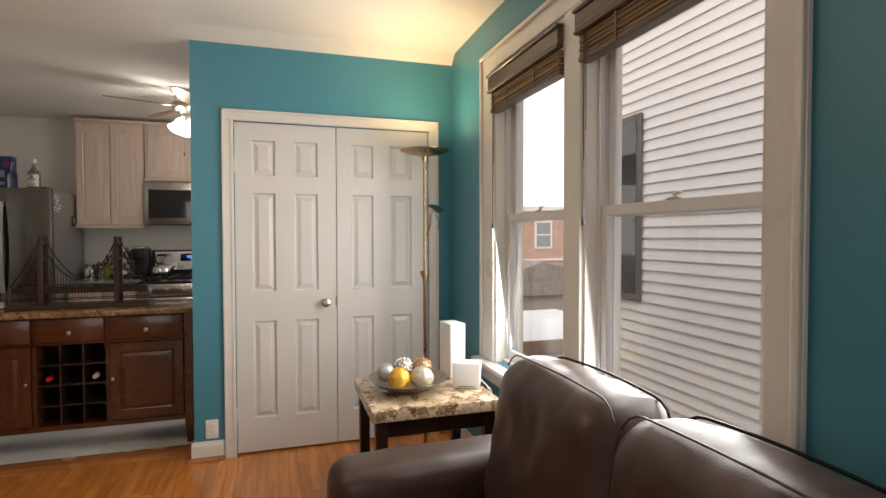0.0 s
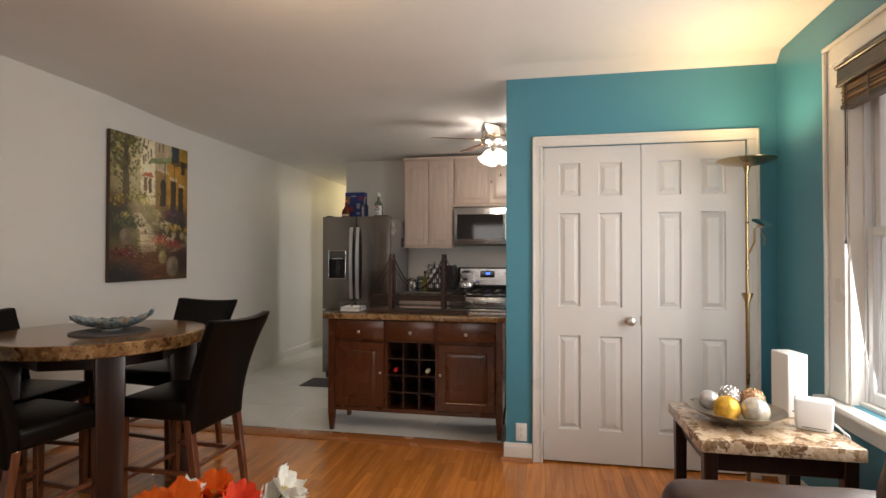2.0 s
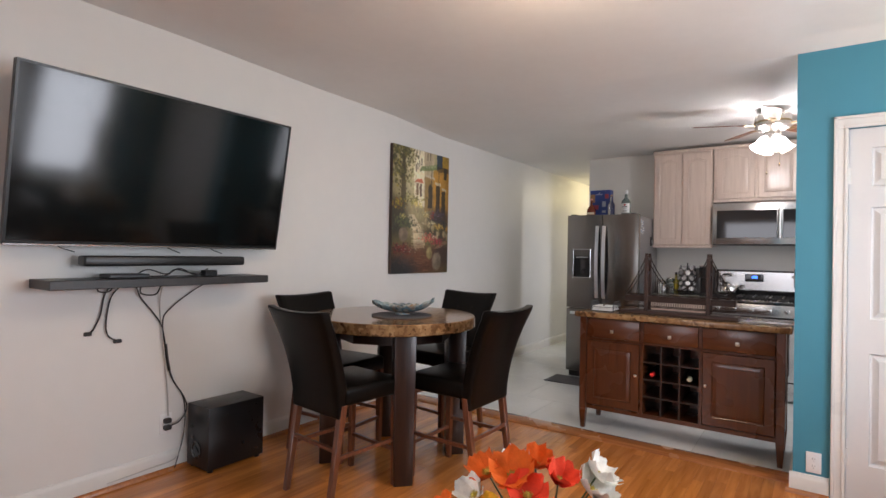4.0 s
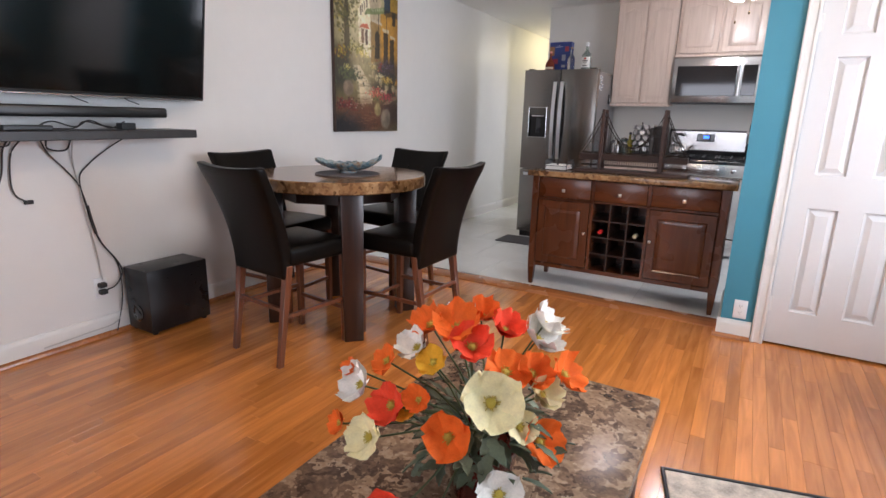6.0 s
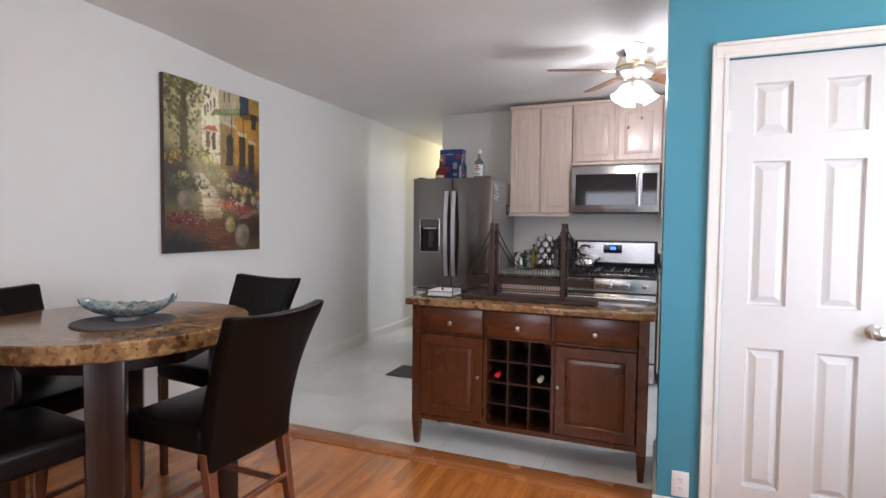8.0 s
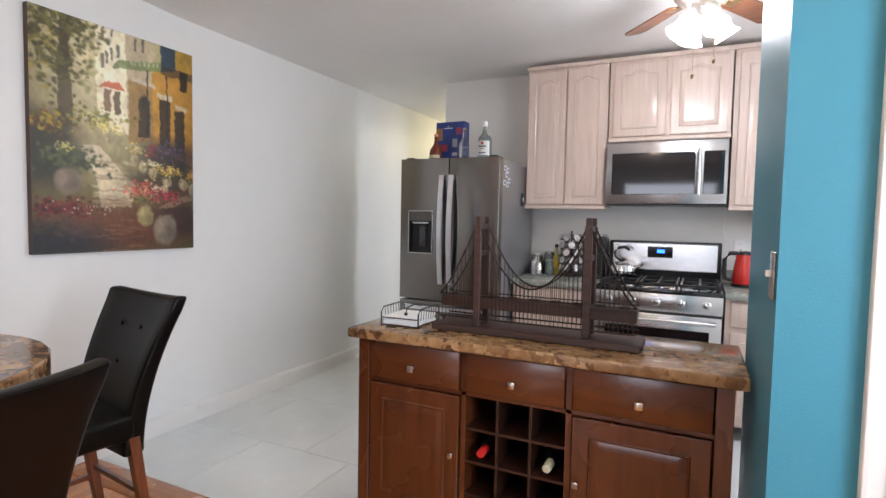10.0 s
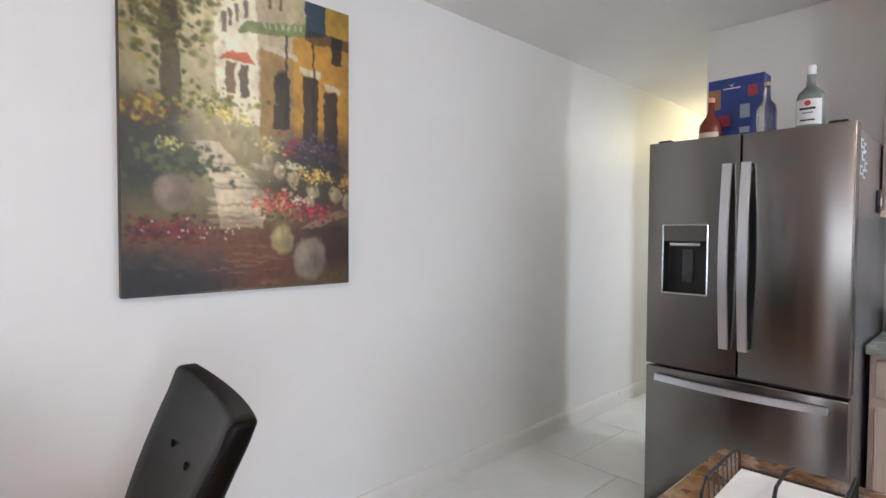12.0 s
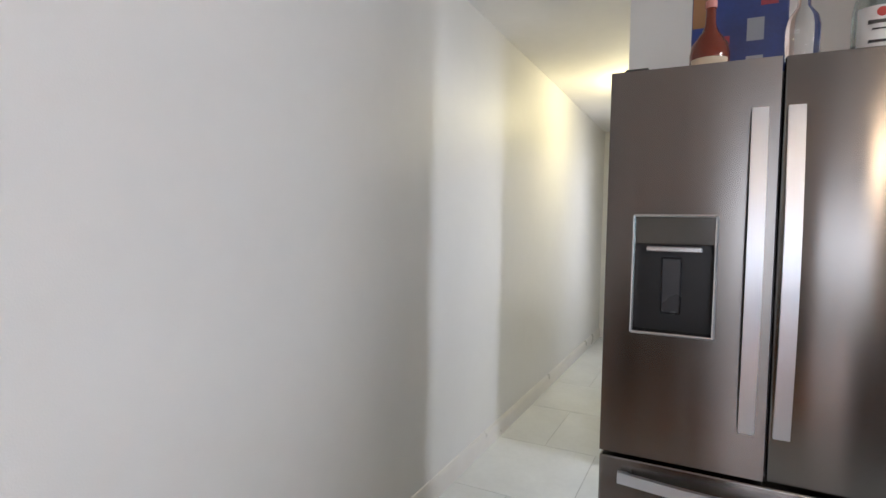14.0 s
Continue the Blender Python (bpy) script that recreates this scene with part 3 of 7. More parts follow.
# outside: siding house, brick houses, ground
solid("ground", [((-60, -60, -2.9), (90, 90, -2.7))], mat("yard_ground", (0.12, 0.11, 0.09), 0.9, var=0.3, scale=0.5), "bare winter yard ground", "ground")
SX, SY = 3.60, 6.0
sid = thing("siding_house", "neighbouring house clad in pale pink-white vinyl siding", "house", at=(SX, SY, -2.7))
bm = BM()
box(bm, (0.02, -16, 0), (7, -0.02, 8.2))
part("wall", bm, M_SIDING, sid, smooth=False)
lap = bpy.data.meshes.new("siding_board")
t = BM()
H = 0.112
v = [t.verts.new(p) for p in ((-0.002, 0, 0), (-0.002, -16, 0), (0.016, -16, H), (0.016, 0, H), (0.018, 0, 0), (0.018, -16, 0))]
t.faces.new((v[0], v[1], v[2], v[3]))
t.faces.new((v[0], v[4], v[5], v[1]))
t.faces.new((v[0], v[3], v[4]))
t.to_mesh(lap)
t.free()
lap.materials.append(M_SIDING)
for i in range(72):
    o = new("siding_board", lap)
    o.parent, o.location = sid, (0, 0, i * H)
bm = BM()
box(bm, (-0.03, -0.1, 0), (0.1, 0.02, 8.2), 0.005)
part("corner_board", bm, M_SIDING, sid)
nwin = part("window", box(BM(), (-0.028, -1.355, 3.35), (0.0, -0.25, 5.34), 0.01), mat("brown_window_trim", (0.10, 0.075, 0.07), 0.5), sid, "dark framed window")
part("pane", box(BM(), (-0.034, -1.28, 3.43), (-0.029, -0.33, 4.31)), M_GLOSSBLACK, nwin)
part("pane", box(BM(), (-0.034, -1.28, 4.38), (-0.029, -0.33, 5.26)), M_GLOSSBLACK, nwin)

# ---- kitchen ----
def raised_panel(bm, x0, x1, z0, z1, arch=0.0, y=0.0, depth=0.019, frame_w=0.055):
    """A cabinet door facing -y: frame, bevelled field, optional arched top rail."""
    box(bm, (x0, y, z0), (x1, y + depth, z1), 0.003)
    n = 12
    def loop(inset, yy, t):
        a, b, c, d = x0 + inset, x1 - inset, z0 + inset, z1 - inset
        pts = [t.verts.new((a, yy, c)), t.verts.new((b, yy, c))]
        for i in range(n + 1):
            u = 1 - i / n
            s = math.sin(math.pi * min(max((u - 0.12) / 0.76, 0), 1)) ** 2
            pts.append(t.verts.new((a + (b - a) * u, yy, d - arch * (1 - s))))
        return pts
    t = BM()
    ls = [loop(frame_w - 0.004, y - 0.0005, t), loop(frame_w, y - 0.005, t), loop(frame_w + 0.006, y + 0.0045 - 0.006, t), loop(frame_w + 0.026, y - 0.007, t), loop(frame_w + 0.03, y - 0.007, t)]
    for p, q in zip(ls, ls[1:]):
        k = len(p)
        for i in range(k):
            t.faces.new((p[i], p[(i + 1) % k], q[(i + 1) % k], q[i]))
    t.faces.new(ls[-1])
    merge(bm, t)
    return bm


def cabinet(name, x0, x1, z0, z1, y0, y1, doors, label, drawers=(), arch=0.03, material=M_MAPLE, knob=None, group="kitchen cabinets", crown=False):
    ob = thing(name, label, "cabinet", group, (x0, y0, z0))
    w, h = x1 - x0, z1 - z0
    bm = BM()
    box(bm, (0, 0.02, 0), (w, y1 - y0, h), 0.001)
    if crown:
        box(bm, (-0.008, 0.0, h - 0.03), (w + 0.008, 0.0195, h), 0.005)
        box(bm, (-0.004, 0.006, -0.016), (w + 0.004, 0.03, 0.012), 0.004)
    part("body", bm, material, ob)
    for a, b, c, d in doors:
        part("door", raised_panel(BM(), a, b, c, d, arch), material, ob)
    for a, b, c, d in drawers:
        part("drawer", box(BM(), (a, 0, c), (b, 0.019, d), 0.008, 2), material, ob)
    return ob


YU = 5.925
cabinet("wall_cabinet", -1.915, -1.325, 1.450, 2.500, YU, YK, [(0.012, 0.292, 0.02, 1.0), (0.303, 0.583, 0.02, 1.0)], "pickled maple wall cabinet with two arched doors", crown=True)
cabinet("wall_cabinet", -1.315, -0.545, 1.925, 2.500, YU, YK, [(0.03, 0.375, 0.02, 0.525), (0.405, 0.75, 0.02, 0.525)], "short pickled maple wall cabinet above the microwave", crown=True)
cabinet("wall_cabinet", -0.535, 0.30, 1.450, 2.500, YU, YK, [(0.03, 0.40, 0.02, 1.0), (0.43, 0.80, 0.02, 1.0)], "pickled maple wall cabinet above the paper towels", crown=True)
YBF = 5.63
cabinet("base_cabinet", -1.90, -1.325, 0.1, 0.89, YBF, YK, [(0.02, 0.28, 0.02, 0.58), (0.295, 0.555, 0.02, 0.58)], "pickled maple base cabinet beside the fridge", [(0.02, 0.28, 0.62, 0.77), (0.295, 0.555, 0.62, 0.77)], 0)
cabinet("base_cabinet", -0.54, 0.30, 0.1, 0.89, YBF, YK, [(0.03, 0.40, 0.02, 0.58), (0.43, 0.80, 0.02, 0.58)], "pickled maple base cabinet under the red kettle", [(0.03, 0.40, 0.62, 0.77), (0.43, 0.80, 0.62, 0.77)], 0)
for a, b in ((-1.91, -1.322), (-0.545, XE - 0.005)):
    ob = thing("countertop", "grey-green speckled laminate countertop with a short splashback", "countertop", at=(0, 0, 0.89))
    bm = BM()
    box(bm, (a, YBF - 0.03, 0), (b, YK, 0.038), 0.006, 2)
    part("slab", bm, M_LAMINATE, ob)
    bm = BM()
    box(bm, (a, YK - 0.02, 0.0385), (b, YK, 0.13), 0.003)
    part("splashback", bm, M_LAMINATE, ob)

# fridge
FX0, FX1, FY, FH = -2.680, -1.918, 5.358, 1.770
fridge = thing("refrigerator", "dark stainless french-door refrigerator with an ice dispenser", "refrigerator", at=(FX0, FY, 0))
FW = FX1 - FX0
part("body", box(BM(), (0.004, 0.075, 0.02), (FW - 0.004, 0.80, FH - 0.015), 0.006, 2), mat("fridge_side_grey", (0.30, 0.295, 0.30), 0.35, 0.6, 0.05), fridge)
FS = 0.757
mid = 0.385
bm = BM()
dx0, dx1, dz0, dz1 = 0.070, 0.262, 1.094, 1.398
for lo, hi in (((0, 0, FS + 0.006), (dx0, 0.07, FH)), ((dx1, 0, FS + 0.006), (mid - 0.003, 0.07, FH)), ((dx0, 0, FS + 0.006), (dx1, 0.07, dz0)), ((dx0, 0, dz1), (dx1, 0.07, FH))):
    box(bm, lo, hi)
bmesh.ops.remove_doubles(bm, verts=bm.verts, dist=1e-5)
dleft = part("door", bm, M_STEEL, fridge, smooth=False)
part("door", box(BM(), (mid + 0.003, 0, FS + 0.006), (FW, 0.07, FH), 0.006, 3), M_STEEL, fridge)
part("freezer_drawer", box(BM(), (0, 0, 0.07), (FW, 0.07, FS - 0.006), 0.006, 3), M_STEEL, fridge)
part("kick_plate", box(BM(), (0.02, 0.05, 0.0), (FW - 0.02, 0.10, 0.065)), M_BLACK, fridge)
disp = part("dispenser", box(BM(), (dx0, 0.062, dz0), (dx1, 0.0695, dz1)), M_BLACK, dleft)
bm = BM()
rim = [(dx0, dz0), (dx1, dz0), (dx1, dz1), (dx0, dz1)]
for i in range(4):
    a, b = rim[i], rim[(i + 1) % 4]
    tube(bm, [(a[0], -0.001, a[1]), (b[0], -0.001, b[1])], 0.004, 6)
part("dispenser_rim", bm, M_STEELB, dleft)
part("dispenser_panel", box(BM(), (dx0 + 0.003, 0.004, 1.325), (dx1 - 0.003, 0.03, dz1 - 0.003), 0.002), mat("dispenser_display", (0.09, 0.085, 0.075), 0.12), dleft)
part("dispenser_lip", box(BM(), (dx0 + 0.03, -0.004, 1.305), (dx1 - 0.03, 0.03, 1.32), 0.003), M_STEELB, dleft)
bm = BM()
box(bm, (dx0 + 0.065, 0.045, 1.14), (dx0 + 0.115, 0.058, 1.29), 0.004)
part("paddle", bm, mat("paddle_grey", (0.05, 0.05, 0.055), 0.3), dleft)
for nm, x in (("handle", 0.340), ("handle", 0.412)):
    bm = BM()
    zs = [0.880 + 0.77 * i / 12 for i in range(13)]
    for i in range(12):
        y = [-0.028 - 0.030 * math.sin(math.pi * j / 12) for j in (i, i + 1)]
        t = BM()
        vs = [t.verts.new(p) for p in ((x - 0.017, y[0], zs[i]), (x + 0.017, y[0], zs[i]), (x + 0.017, y[1], zs[i + 1]), (x - 0.017, y[1], zs[i + 1]), (x - 0.017, y[0] + 0.014, zs[i]), (x + 0.017, y[0] + 0.014, zs[i]), (x + 0.017, y[1] + 0.014, zs[i + 1]), (x - 0.017, y[1] + 0.014, zs[i + 1]))]
        for f in ((0, 1, 2, 3), (7, 6, 5, 4), (0, 3, 7, 4), (1, 5, 6, 2)):
            t.faces.new([vs[k] for k in f])
        if i == 0:
            t.faces.new([vs[k] for k in (0, 4, 5, 1)])
        if i == 11:
            t.faces.new([vs[k] for k in (3, 2, 6, 7)])
        merge(bm, t)
    bmesh.ops.remove_doubles(bm, verts=bm.verts, dist=1e-5)
    for z in (0.895, 1.615):
        box(bm, (x - 0.010, -0.028, z), (x + 0.010, -0.0005, z + 0.022), 0.002)
    part(nm, bm, M_HANDLE, fridge, "bowed bright steel handle")
bm = BM()
n = 16
for i in range(n):
    x0, x1 = 0.052 + (FW - 0.11) * i / n, 0.052 + (FW - 0.11) * (i + 1) / n
    y0, y1 = (-0.030 - 0.032 * math.sin(math.pi * j / n) for j in (i, i + 1))
    t = BM()
    vs = [t.verts.new(p) for p in ((x0, y0, 0.693), (x1, y1, 0.693), (x1, y1, 0.722), (x0, y0, 0.722), (x0, y0 + 0.014, 0.693), (x1, y1 + 0.014, 0.693), (x1, y1 + 0.014, 0.722), (x0, y0 + 0.014, 0.722))]
    for f in ((0, 1, 2, 3), (7, 6, 5, 4), (0, 4, 5, 1), (3, 2, 6, 7)):
        t.faces.new([vs[k] for k in f])
    if i == 0:
        t.faces.new([vs[k] for k in (0, 3, 7, 4)])
    if i == n - 1:
        t.faces.new([vs[k] for k in (1, 5, 6, 2)])
    merge(bm, t)
bmesh.ops.remove_doubles(bm, verts=bm.verts, dist=1e-5)
for x in (0.055, FW - 0.08):
    box(bm, (x, -0.032, 0.698), (x + 0.022, -0.0005, 0.717), 0.002)
part("handle", bm, M_HANDLE, fridge, "bowed bright steel drawer handle")
for x in (0.03, FW - 0.09):
    part("hinge_cover", box(BM(), (x, 0.02, FH), (x + 0.06, 0.12, FH + 0.012), 0.004), M_BLACK, fridge)

# stove
SX0, SX1 = -1.308, -0.553
SW = SX1 - SX0
stove = thing("gas_stove", "stainless gas stove with a black cooktop and blue clock", "stove", at=(SX0, 5.60, 0))
part("body", box(BM(), (0.002, 0.02, 0.02), (SW - 0.002, 0.62, 0.90), 0.003), mat("stove_side", (0.05, 0.05, 0.05), 0.4), stove)
part("oven_door", box(BM(), (0.004, -0.02, 0.20), (SW - 0.004, 0.019, 0.77), 0.006, 2), M_STEELB, stove)
part("oven_window", box(BM(), (0.07, -0.024, 0.26), (SW - 0.07, -0.0205, 0.68), 0.003), M_GLOSSBLACK, stove)
part("drawer", box(BM(), (0.004, -0.02, 0.03), (SW - 0.004, 0.019, 0.19), 0.006, 2), M_STEELB, stove)
bm = BM()
tube(bm, [(0.04, -0.065, 0.735), (SW - 0.04, -0.065, 0.735)], 0.013, 12)
for x in (0.05, SW - 0.05):
    box(bm, (x - 0.012, -0.065, 0.725), (x + 0.012, -0.0205, 0.745), 0.002)
part("handle", bm, M_STEELB, stove)
part("control_panel", box(BM(), (0, -0.03, 0.785), (SW, 0.019, 0.90), 0.006, 2), M_STEELB, stove)
for i in range(5):
    bm = BM()
    lathe(bm, [(0.024, 0), (0.024, 0.006), (0.019, 0.010), (0.017, 0.034), (0.001, 0.036)], 20, pose(0.09 + i * (SW - 0.18) / 4, -0.030, 0.845, 90))
    part("knob", bm, M_STEELB, stove)
part("cooktop", box(BM(), (0, -0.03, 0.9005), (SW, 0.56, 0.925), 0.006, 2), M_GLOSSBLACK, stove)
for gxx in (0.02, 0.265, 0.51):
    bm = BM()
    a, b = gxx, gxx + 0.232
    for y in (0.02, 0.26, 0.50):
        box(bm, (a, y, 0.945), (b, y + 0.014, 0.96), 0.003)
    for x in (a, (a + b) / 2 - 0.007, b - 0.014):
        box(bm, (x, 0.034, 0.9455), (x + 0.014, 0.50, 0.9595), 0.003)
    for x in (a + 0.002, b - 0.014):
        for y in (0.022, 0.50):
            box(bm, (x, y, 0.925), (x + 0.012, y + 0.012, 0.9455))
    part("grate", bm, M_BLACK, stove)
for x, y in ((0.136, 0.14), (0.136, 0.38), (0.381, 0.26), (0.626, 0.14), (0.626, 0.38)):
    part("burner", lathe(BM(), [(0.045, 0.925), (0.045, 0.934), (0.03, 0.94), (0.001, 0.941)], 20, pose(x, y, 0)), M_BLACK, stove)
part("backguard", box(BM(), (0, 0.565, 0.9255), (SW, 0.64, 1.21), 0.008, 2), M_BLACK, stove)
part("backguard_plate", box(BM(), (0.025, 0.558, 1.0), (SW - 0.025, 0.5645, 1.195), 0.004), M_STEELB, stove)
part("display", box(BM(), (0.27, 0.553, 1.09), (0.44, 0.5575, 1.17), 0.002), M_GLOSSBLACK, stove)
part("clock", box(BM(), (0.335, 0.5515, 1.125), (0.385, 0.5528, 1.15)), glow("clock_blue", (0.03, 0.15, 1.0), 3.0), stove)

# microwave
mw = thing("microwave", "stainless over-range microwave with a dark glass door", "microwave", at=(SX0, 5.85, 1.462))
MH = 0.43
part("body", box(BM(), (0.002, 0.03, 0.004), (SW - 0.002, YK - 5.85, MH), 0.003), M_BLACK, mw)
part("front", box(BM(), (0, 0, 0.012), (SW, 0.0295, MH), 0.006, 2), M_STEELB, mw)
part("door_glass", box(BM(), (0.04, -0.004, 0.075), (0.565, -0.0005, 0.355), 0.003), M_GLOSSBLACK, mw)
part("control_glass", box(BM(), (0.615, -0.004, 0.075), (SW - 0.02, -0.0005, 0.355), 0.003), M_GLOSSBLACK, mw)
bm = BM()
tube(bm, [(0.588, -0.045, 0.07), (0.588, -0.045, 0.37)], 0.013, 12)
for z in (0.09, 0.35):
    box(bm, (0.58, -0.045, z - 0.01), (0.596, -0.0005, z + 0.01))
part("handle", bm, M_STEELB, mw)

# buffet with wine rack
BX0, BX1, BY0, BY1, BH = -1.965, -0.555, 3.73, 4.20, 0.900
buf = thing("buffet", "cherry-stained wine buffet with three drawers and a golden marble top", "buffet", at=(BX0, BY0, 0.003))
BW, BD = BX1 - BX0, BY1 - BY0
BHH = BH - 0.003
bm = BM()
box(bm, (0, 0, BHH - 0.04), (BW, BD, BHH), 0.008, 3)
part("tabletop", bm, M_GOLD_MARBLE, buf, "polished golden brown marble top")
bx0, bx1, by0, by1, bz0, bz1 = 0.035, BW - 0.035, 0.045, BD - 0.02, 0.155, BHH - 0.0405
for x in (bx0, bx1 - 0.05):
    for y in (by0 - 0.012, by1 - 0.05):
        bm = BM()
        box(bm, (x, y, 0.15), (x + 0.05, y + 0.05, bz1), 0.002)
        s = 1 if x < 0.5 else -1
        t = BM()
        box(t, (x, y, 0), (x + 0.05, y + 0.05, 0.1495), 0.002, taper=(0.6, 0.6))
        merge(bm, t)
        part("leg", bm, M_CHERRY, buf)
bm = BM()
box(bm, (bx0 + 0.005, by0 + 0.02, bz0 + 0.02), (bx0 + 0.02, by1 - 0.002, bz1))
part("side_panel", bm, M_CHERRY, buf)
bm = BM()
box(bm, (bx1 - 0.02, by0 + 0.02, bz0 + 0.02), (bx1 - 0.005, by1 - 0.002, bz1))
part("side_panel", bm, M_CHERRY, buf)
bm = BM()
box(bm, (bx0 + 0.02, by1 - 0.02, bz0 + 0.02), (bx1 - 0.02, by1 - 0.004, bz1))
part("back_panel", bm, M_CHERRYX, buf)
bm = BM()
box(bm, (bx0 + 0.05, by0 + 0.004, bz0), (bx1 - 0.05, by1 - 0.02, bz0 + 0.03))
part("bottom_rail", bm, M_CHERRYX, buf)
bm = BM()
cw = (bx1 - bx0 - 0.1) / 3
d1, d2 = bx0 + 0.05 + 0.445, bx1 - 0.05 - 0.445
d1, d2 = 0.495, 0.885
for x in (d1 - 0.01, d2 - 0.01):
    box(bm, (x, by0 + 0.004, bz0 + 0.03), (x + 0.02, by1 - 0.02, bz1))
box(bm, (bx0 + 0.05, by0 + 0.004, 0.686), (bx1 - 0.05, by0 + 0.03, 0.70))
part("case", bm, M_CHERRYX, buf)
for a, b in ((bx0 + 0.055, d1 - 0.014), (d1 + 0.014, d2 - 0.014), (d2 + 0.014, bx1 - 0.055)):
    d = part("drawer", box(BM(), (a, by0 - 0.012, 0.705), (b, by0 + 0.008, bz1 - 0.008), 0.004, 2), M_CHERRYX, buf)
    bm = BM()
    c = (a + b) / 2
    box(bm, (c - 0.013, by0 - 0.038, 0.762 - 0.013), (c + 0.013, by0 - 0.030, 0.762 + 0.013), 0.004, 2)
    tube(bm, [(c, by0 - 0.03, 0.762), (c, by0 - 0.0122, 0.762)], 0.006)
    part("knob", bm, M_NICKEL, d)
for a, b, kx in ((bx0 + 0.055, d1 - 0.014, d1 - 0.035), (d2 + 0.014, bx1 - 0.055, d2 + 0.035)):
    bm = BM()
    raised_panel(bm, a, b, bz0 + 0.038, 0.682, 0, by0 - 0.012, 0.02, 0.06)
    d = part("door", bm, M_CHERRY, buf)
    bm = BM()
    box(bm, (kx - 0.011, by0 - 0.038, 0.46 - 0.011), (kx + 0.011, by0 - 0.030, 0.46 + 0.011), 0.004, 2)
    tube(bm, [(kx, by0 - 0.03, 0.46), (kx, by0 - 0.0122, 0.46)], 0.005)
    part("knob", bm, M_NICKEL, d)
bm = BM()
ra, rb, rz0, rz1 = d1 + 0.01, d2 - 0.01, bz0 + 0.03, 0.686
for i in (1, 2):
    x = ra + (rb - ra) * i / 3
    part("divider", box(BM(), (x - 0.005, by0 + 0.006, rz0), (x + 0.005, by1 - 0.03, rz1)), M_ESP, buf)
for i in (1, 2, 3):
    z = rz0 + (rz1 - rz0) * i / 4
    part("rack_shelf", box(BM(), (ra, by0 + 0.0065, z - 0.005), (rb, by1 - 0.03, z + 0.005)), M_ESP, buf)
bm.free()
for i, k, c in ((0, 2, (0.5, 0.02, 0.02)), (2, 2, (0.5, 0.45, 0.3))):
    x = BX0 + ra + (rb - ra) * (i + 0.5) / 3
    z = rz0 + (rz1 - rz0) * (k + 0.0) / 4 + 0.005 + 0.036 + 0.003
    bt = thing("wine_bottle", "dark wine bottle lying in the rack with a %s cap" % ("red" if i == 0 else "gold"), "bottle", at=(x, BY0 + by0, z))
    part("glass", lathe(BM(), [(0.001, 0.30), (0.034, 0.30), (0.036, 0.29), (0.036, 0.12), (0.03, 0.09), (0.014, 0.065), (0.0135, 0.04)], 20, pose(0, 0, 0, -90)), M_BLACK, bt)
    part("cap", lathe(BM(), [(0.0155, 0.06), (0.0155, 0.005), (0.013, 0.001), (0.001, 0.0)], 16, pose(0, 0, 0, -90)), mat("foil_%d" % i, c, 0.3), bt)

# counter-height round table
TX, TY, TR = -2.69, 2.44, 0.525
TH = 0.925
table = thing("dining_table", "round counter-height table with a faceted brown marble top and dark legs", "table", at=(TX, TY, 0))
bm = BM()
lathe(bm, [(0.001, TH - 0.068), (TR - 0.006, TH - 0.068), (TR, TH - 0.062), (TR, TH - 0.006), (TR - 0.006, TH), (0.001, TH)], 32)
part("tabletop", bm, M_GOLD_MARBLE, table, "round golden brown marble top", angle=20)
bm = BM()
lathe(bm, [(0.34, TH - 0.145), (0.38, TH - 0.145), (0.38, TH - 0.0685), (0.34, TH - 0.0685), (0.34, TH - 0.145)], 8, cap=False)
part("apron", bm, M_ESP, table)
for a in (48, 138, 228, 318):
    bm = BM()
    box(bm, (-0.063, -0.063, 0), (0.063, 0.063, TH - 0.0685), 0.008, 2, m=pose(0.41 * math.cos(radians(a)), 0.41 * math.sin(radians(a)), 0, 0, 0, a), taper=(0.88, 0.88))
    part("leg", bm, M_ESP, table)


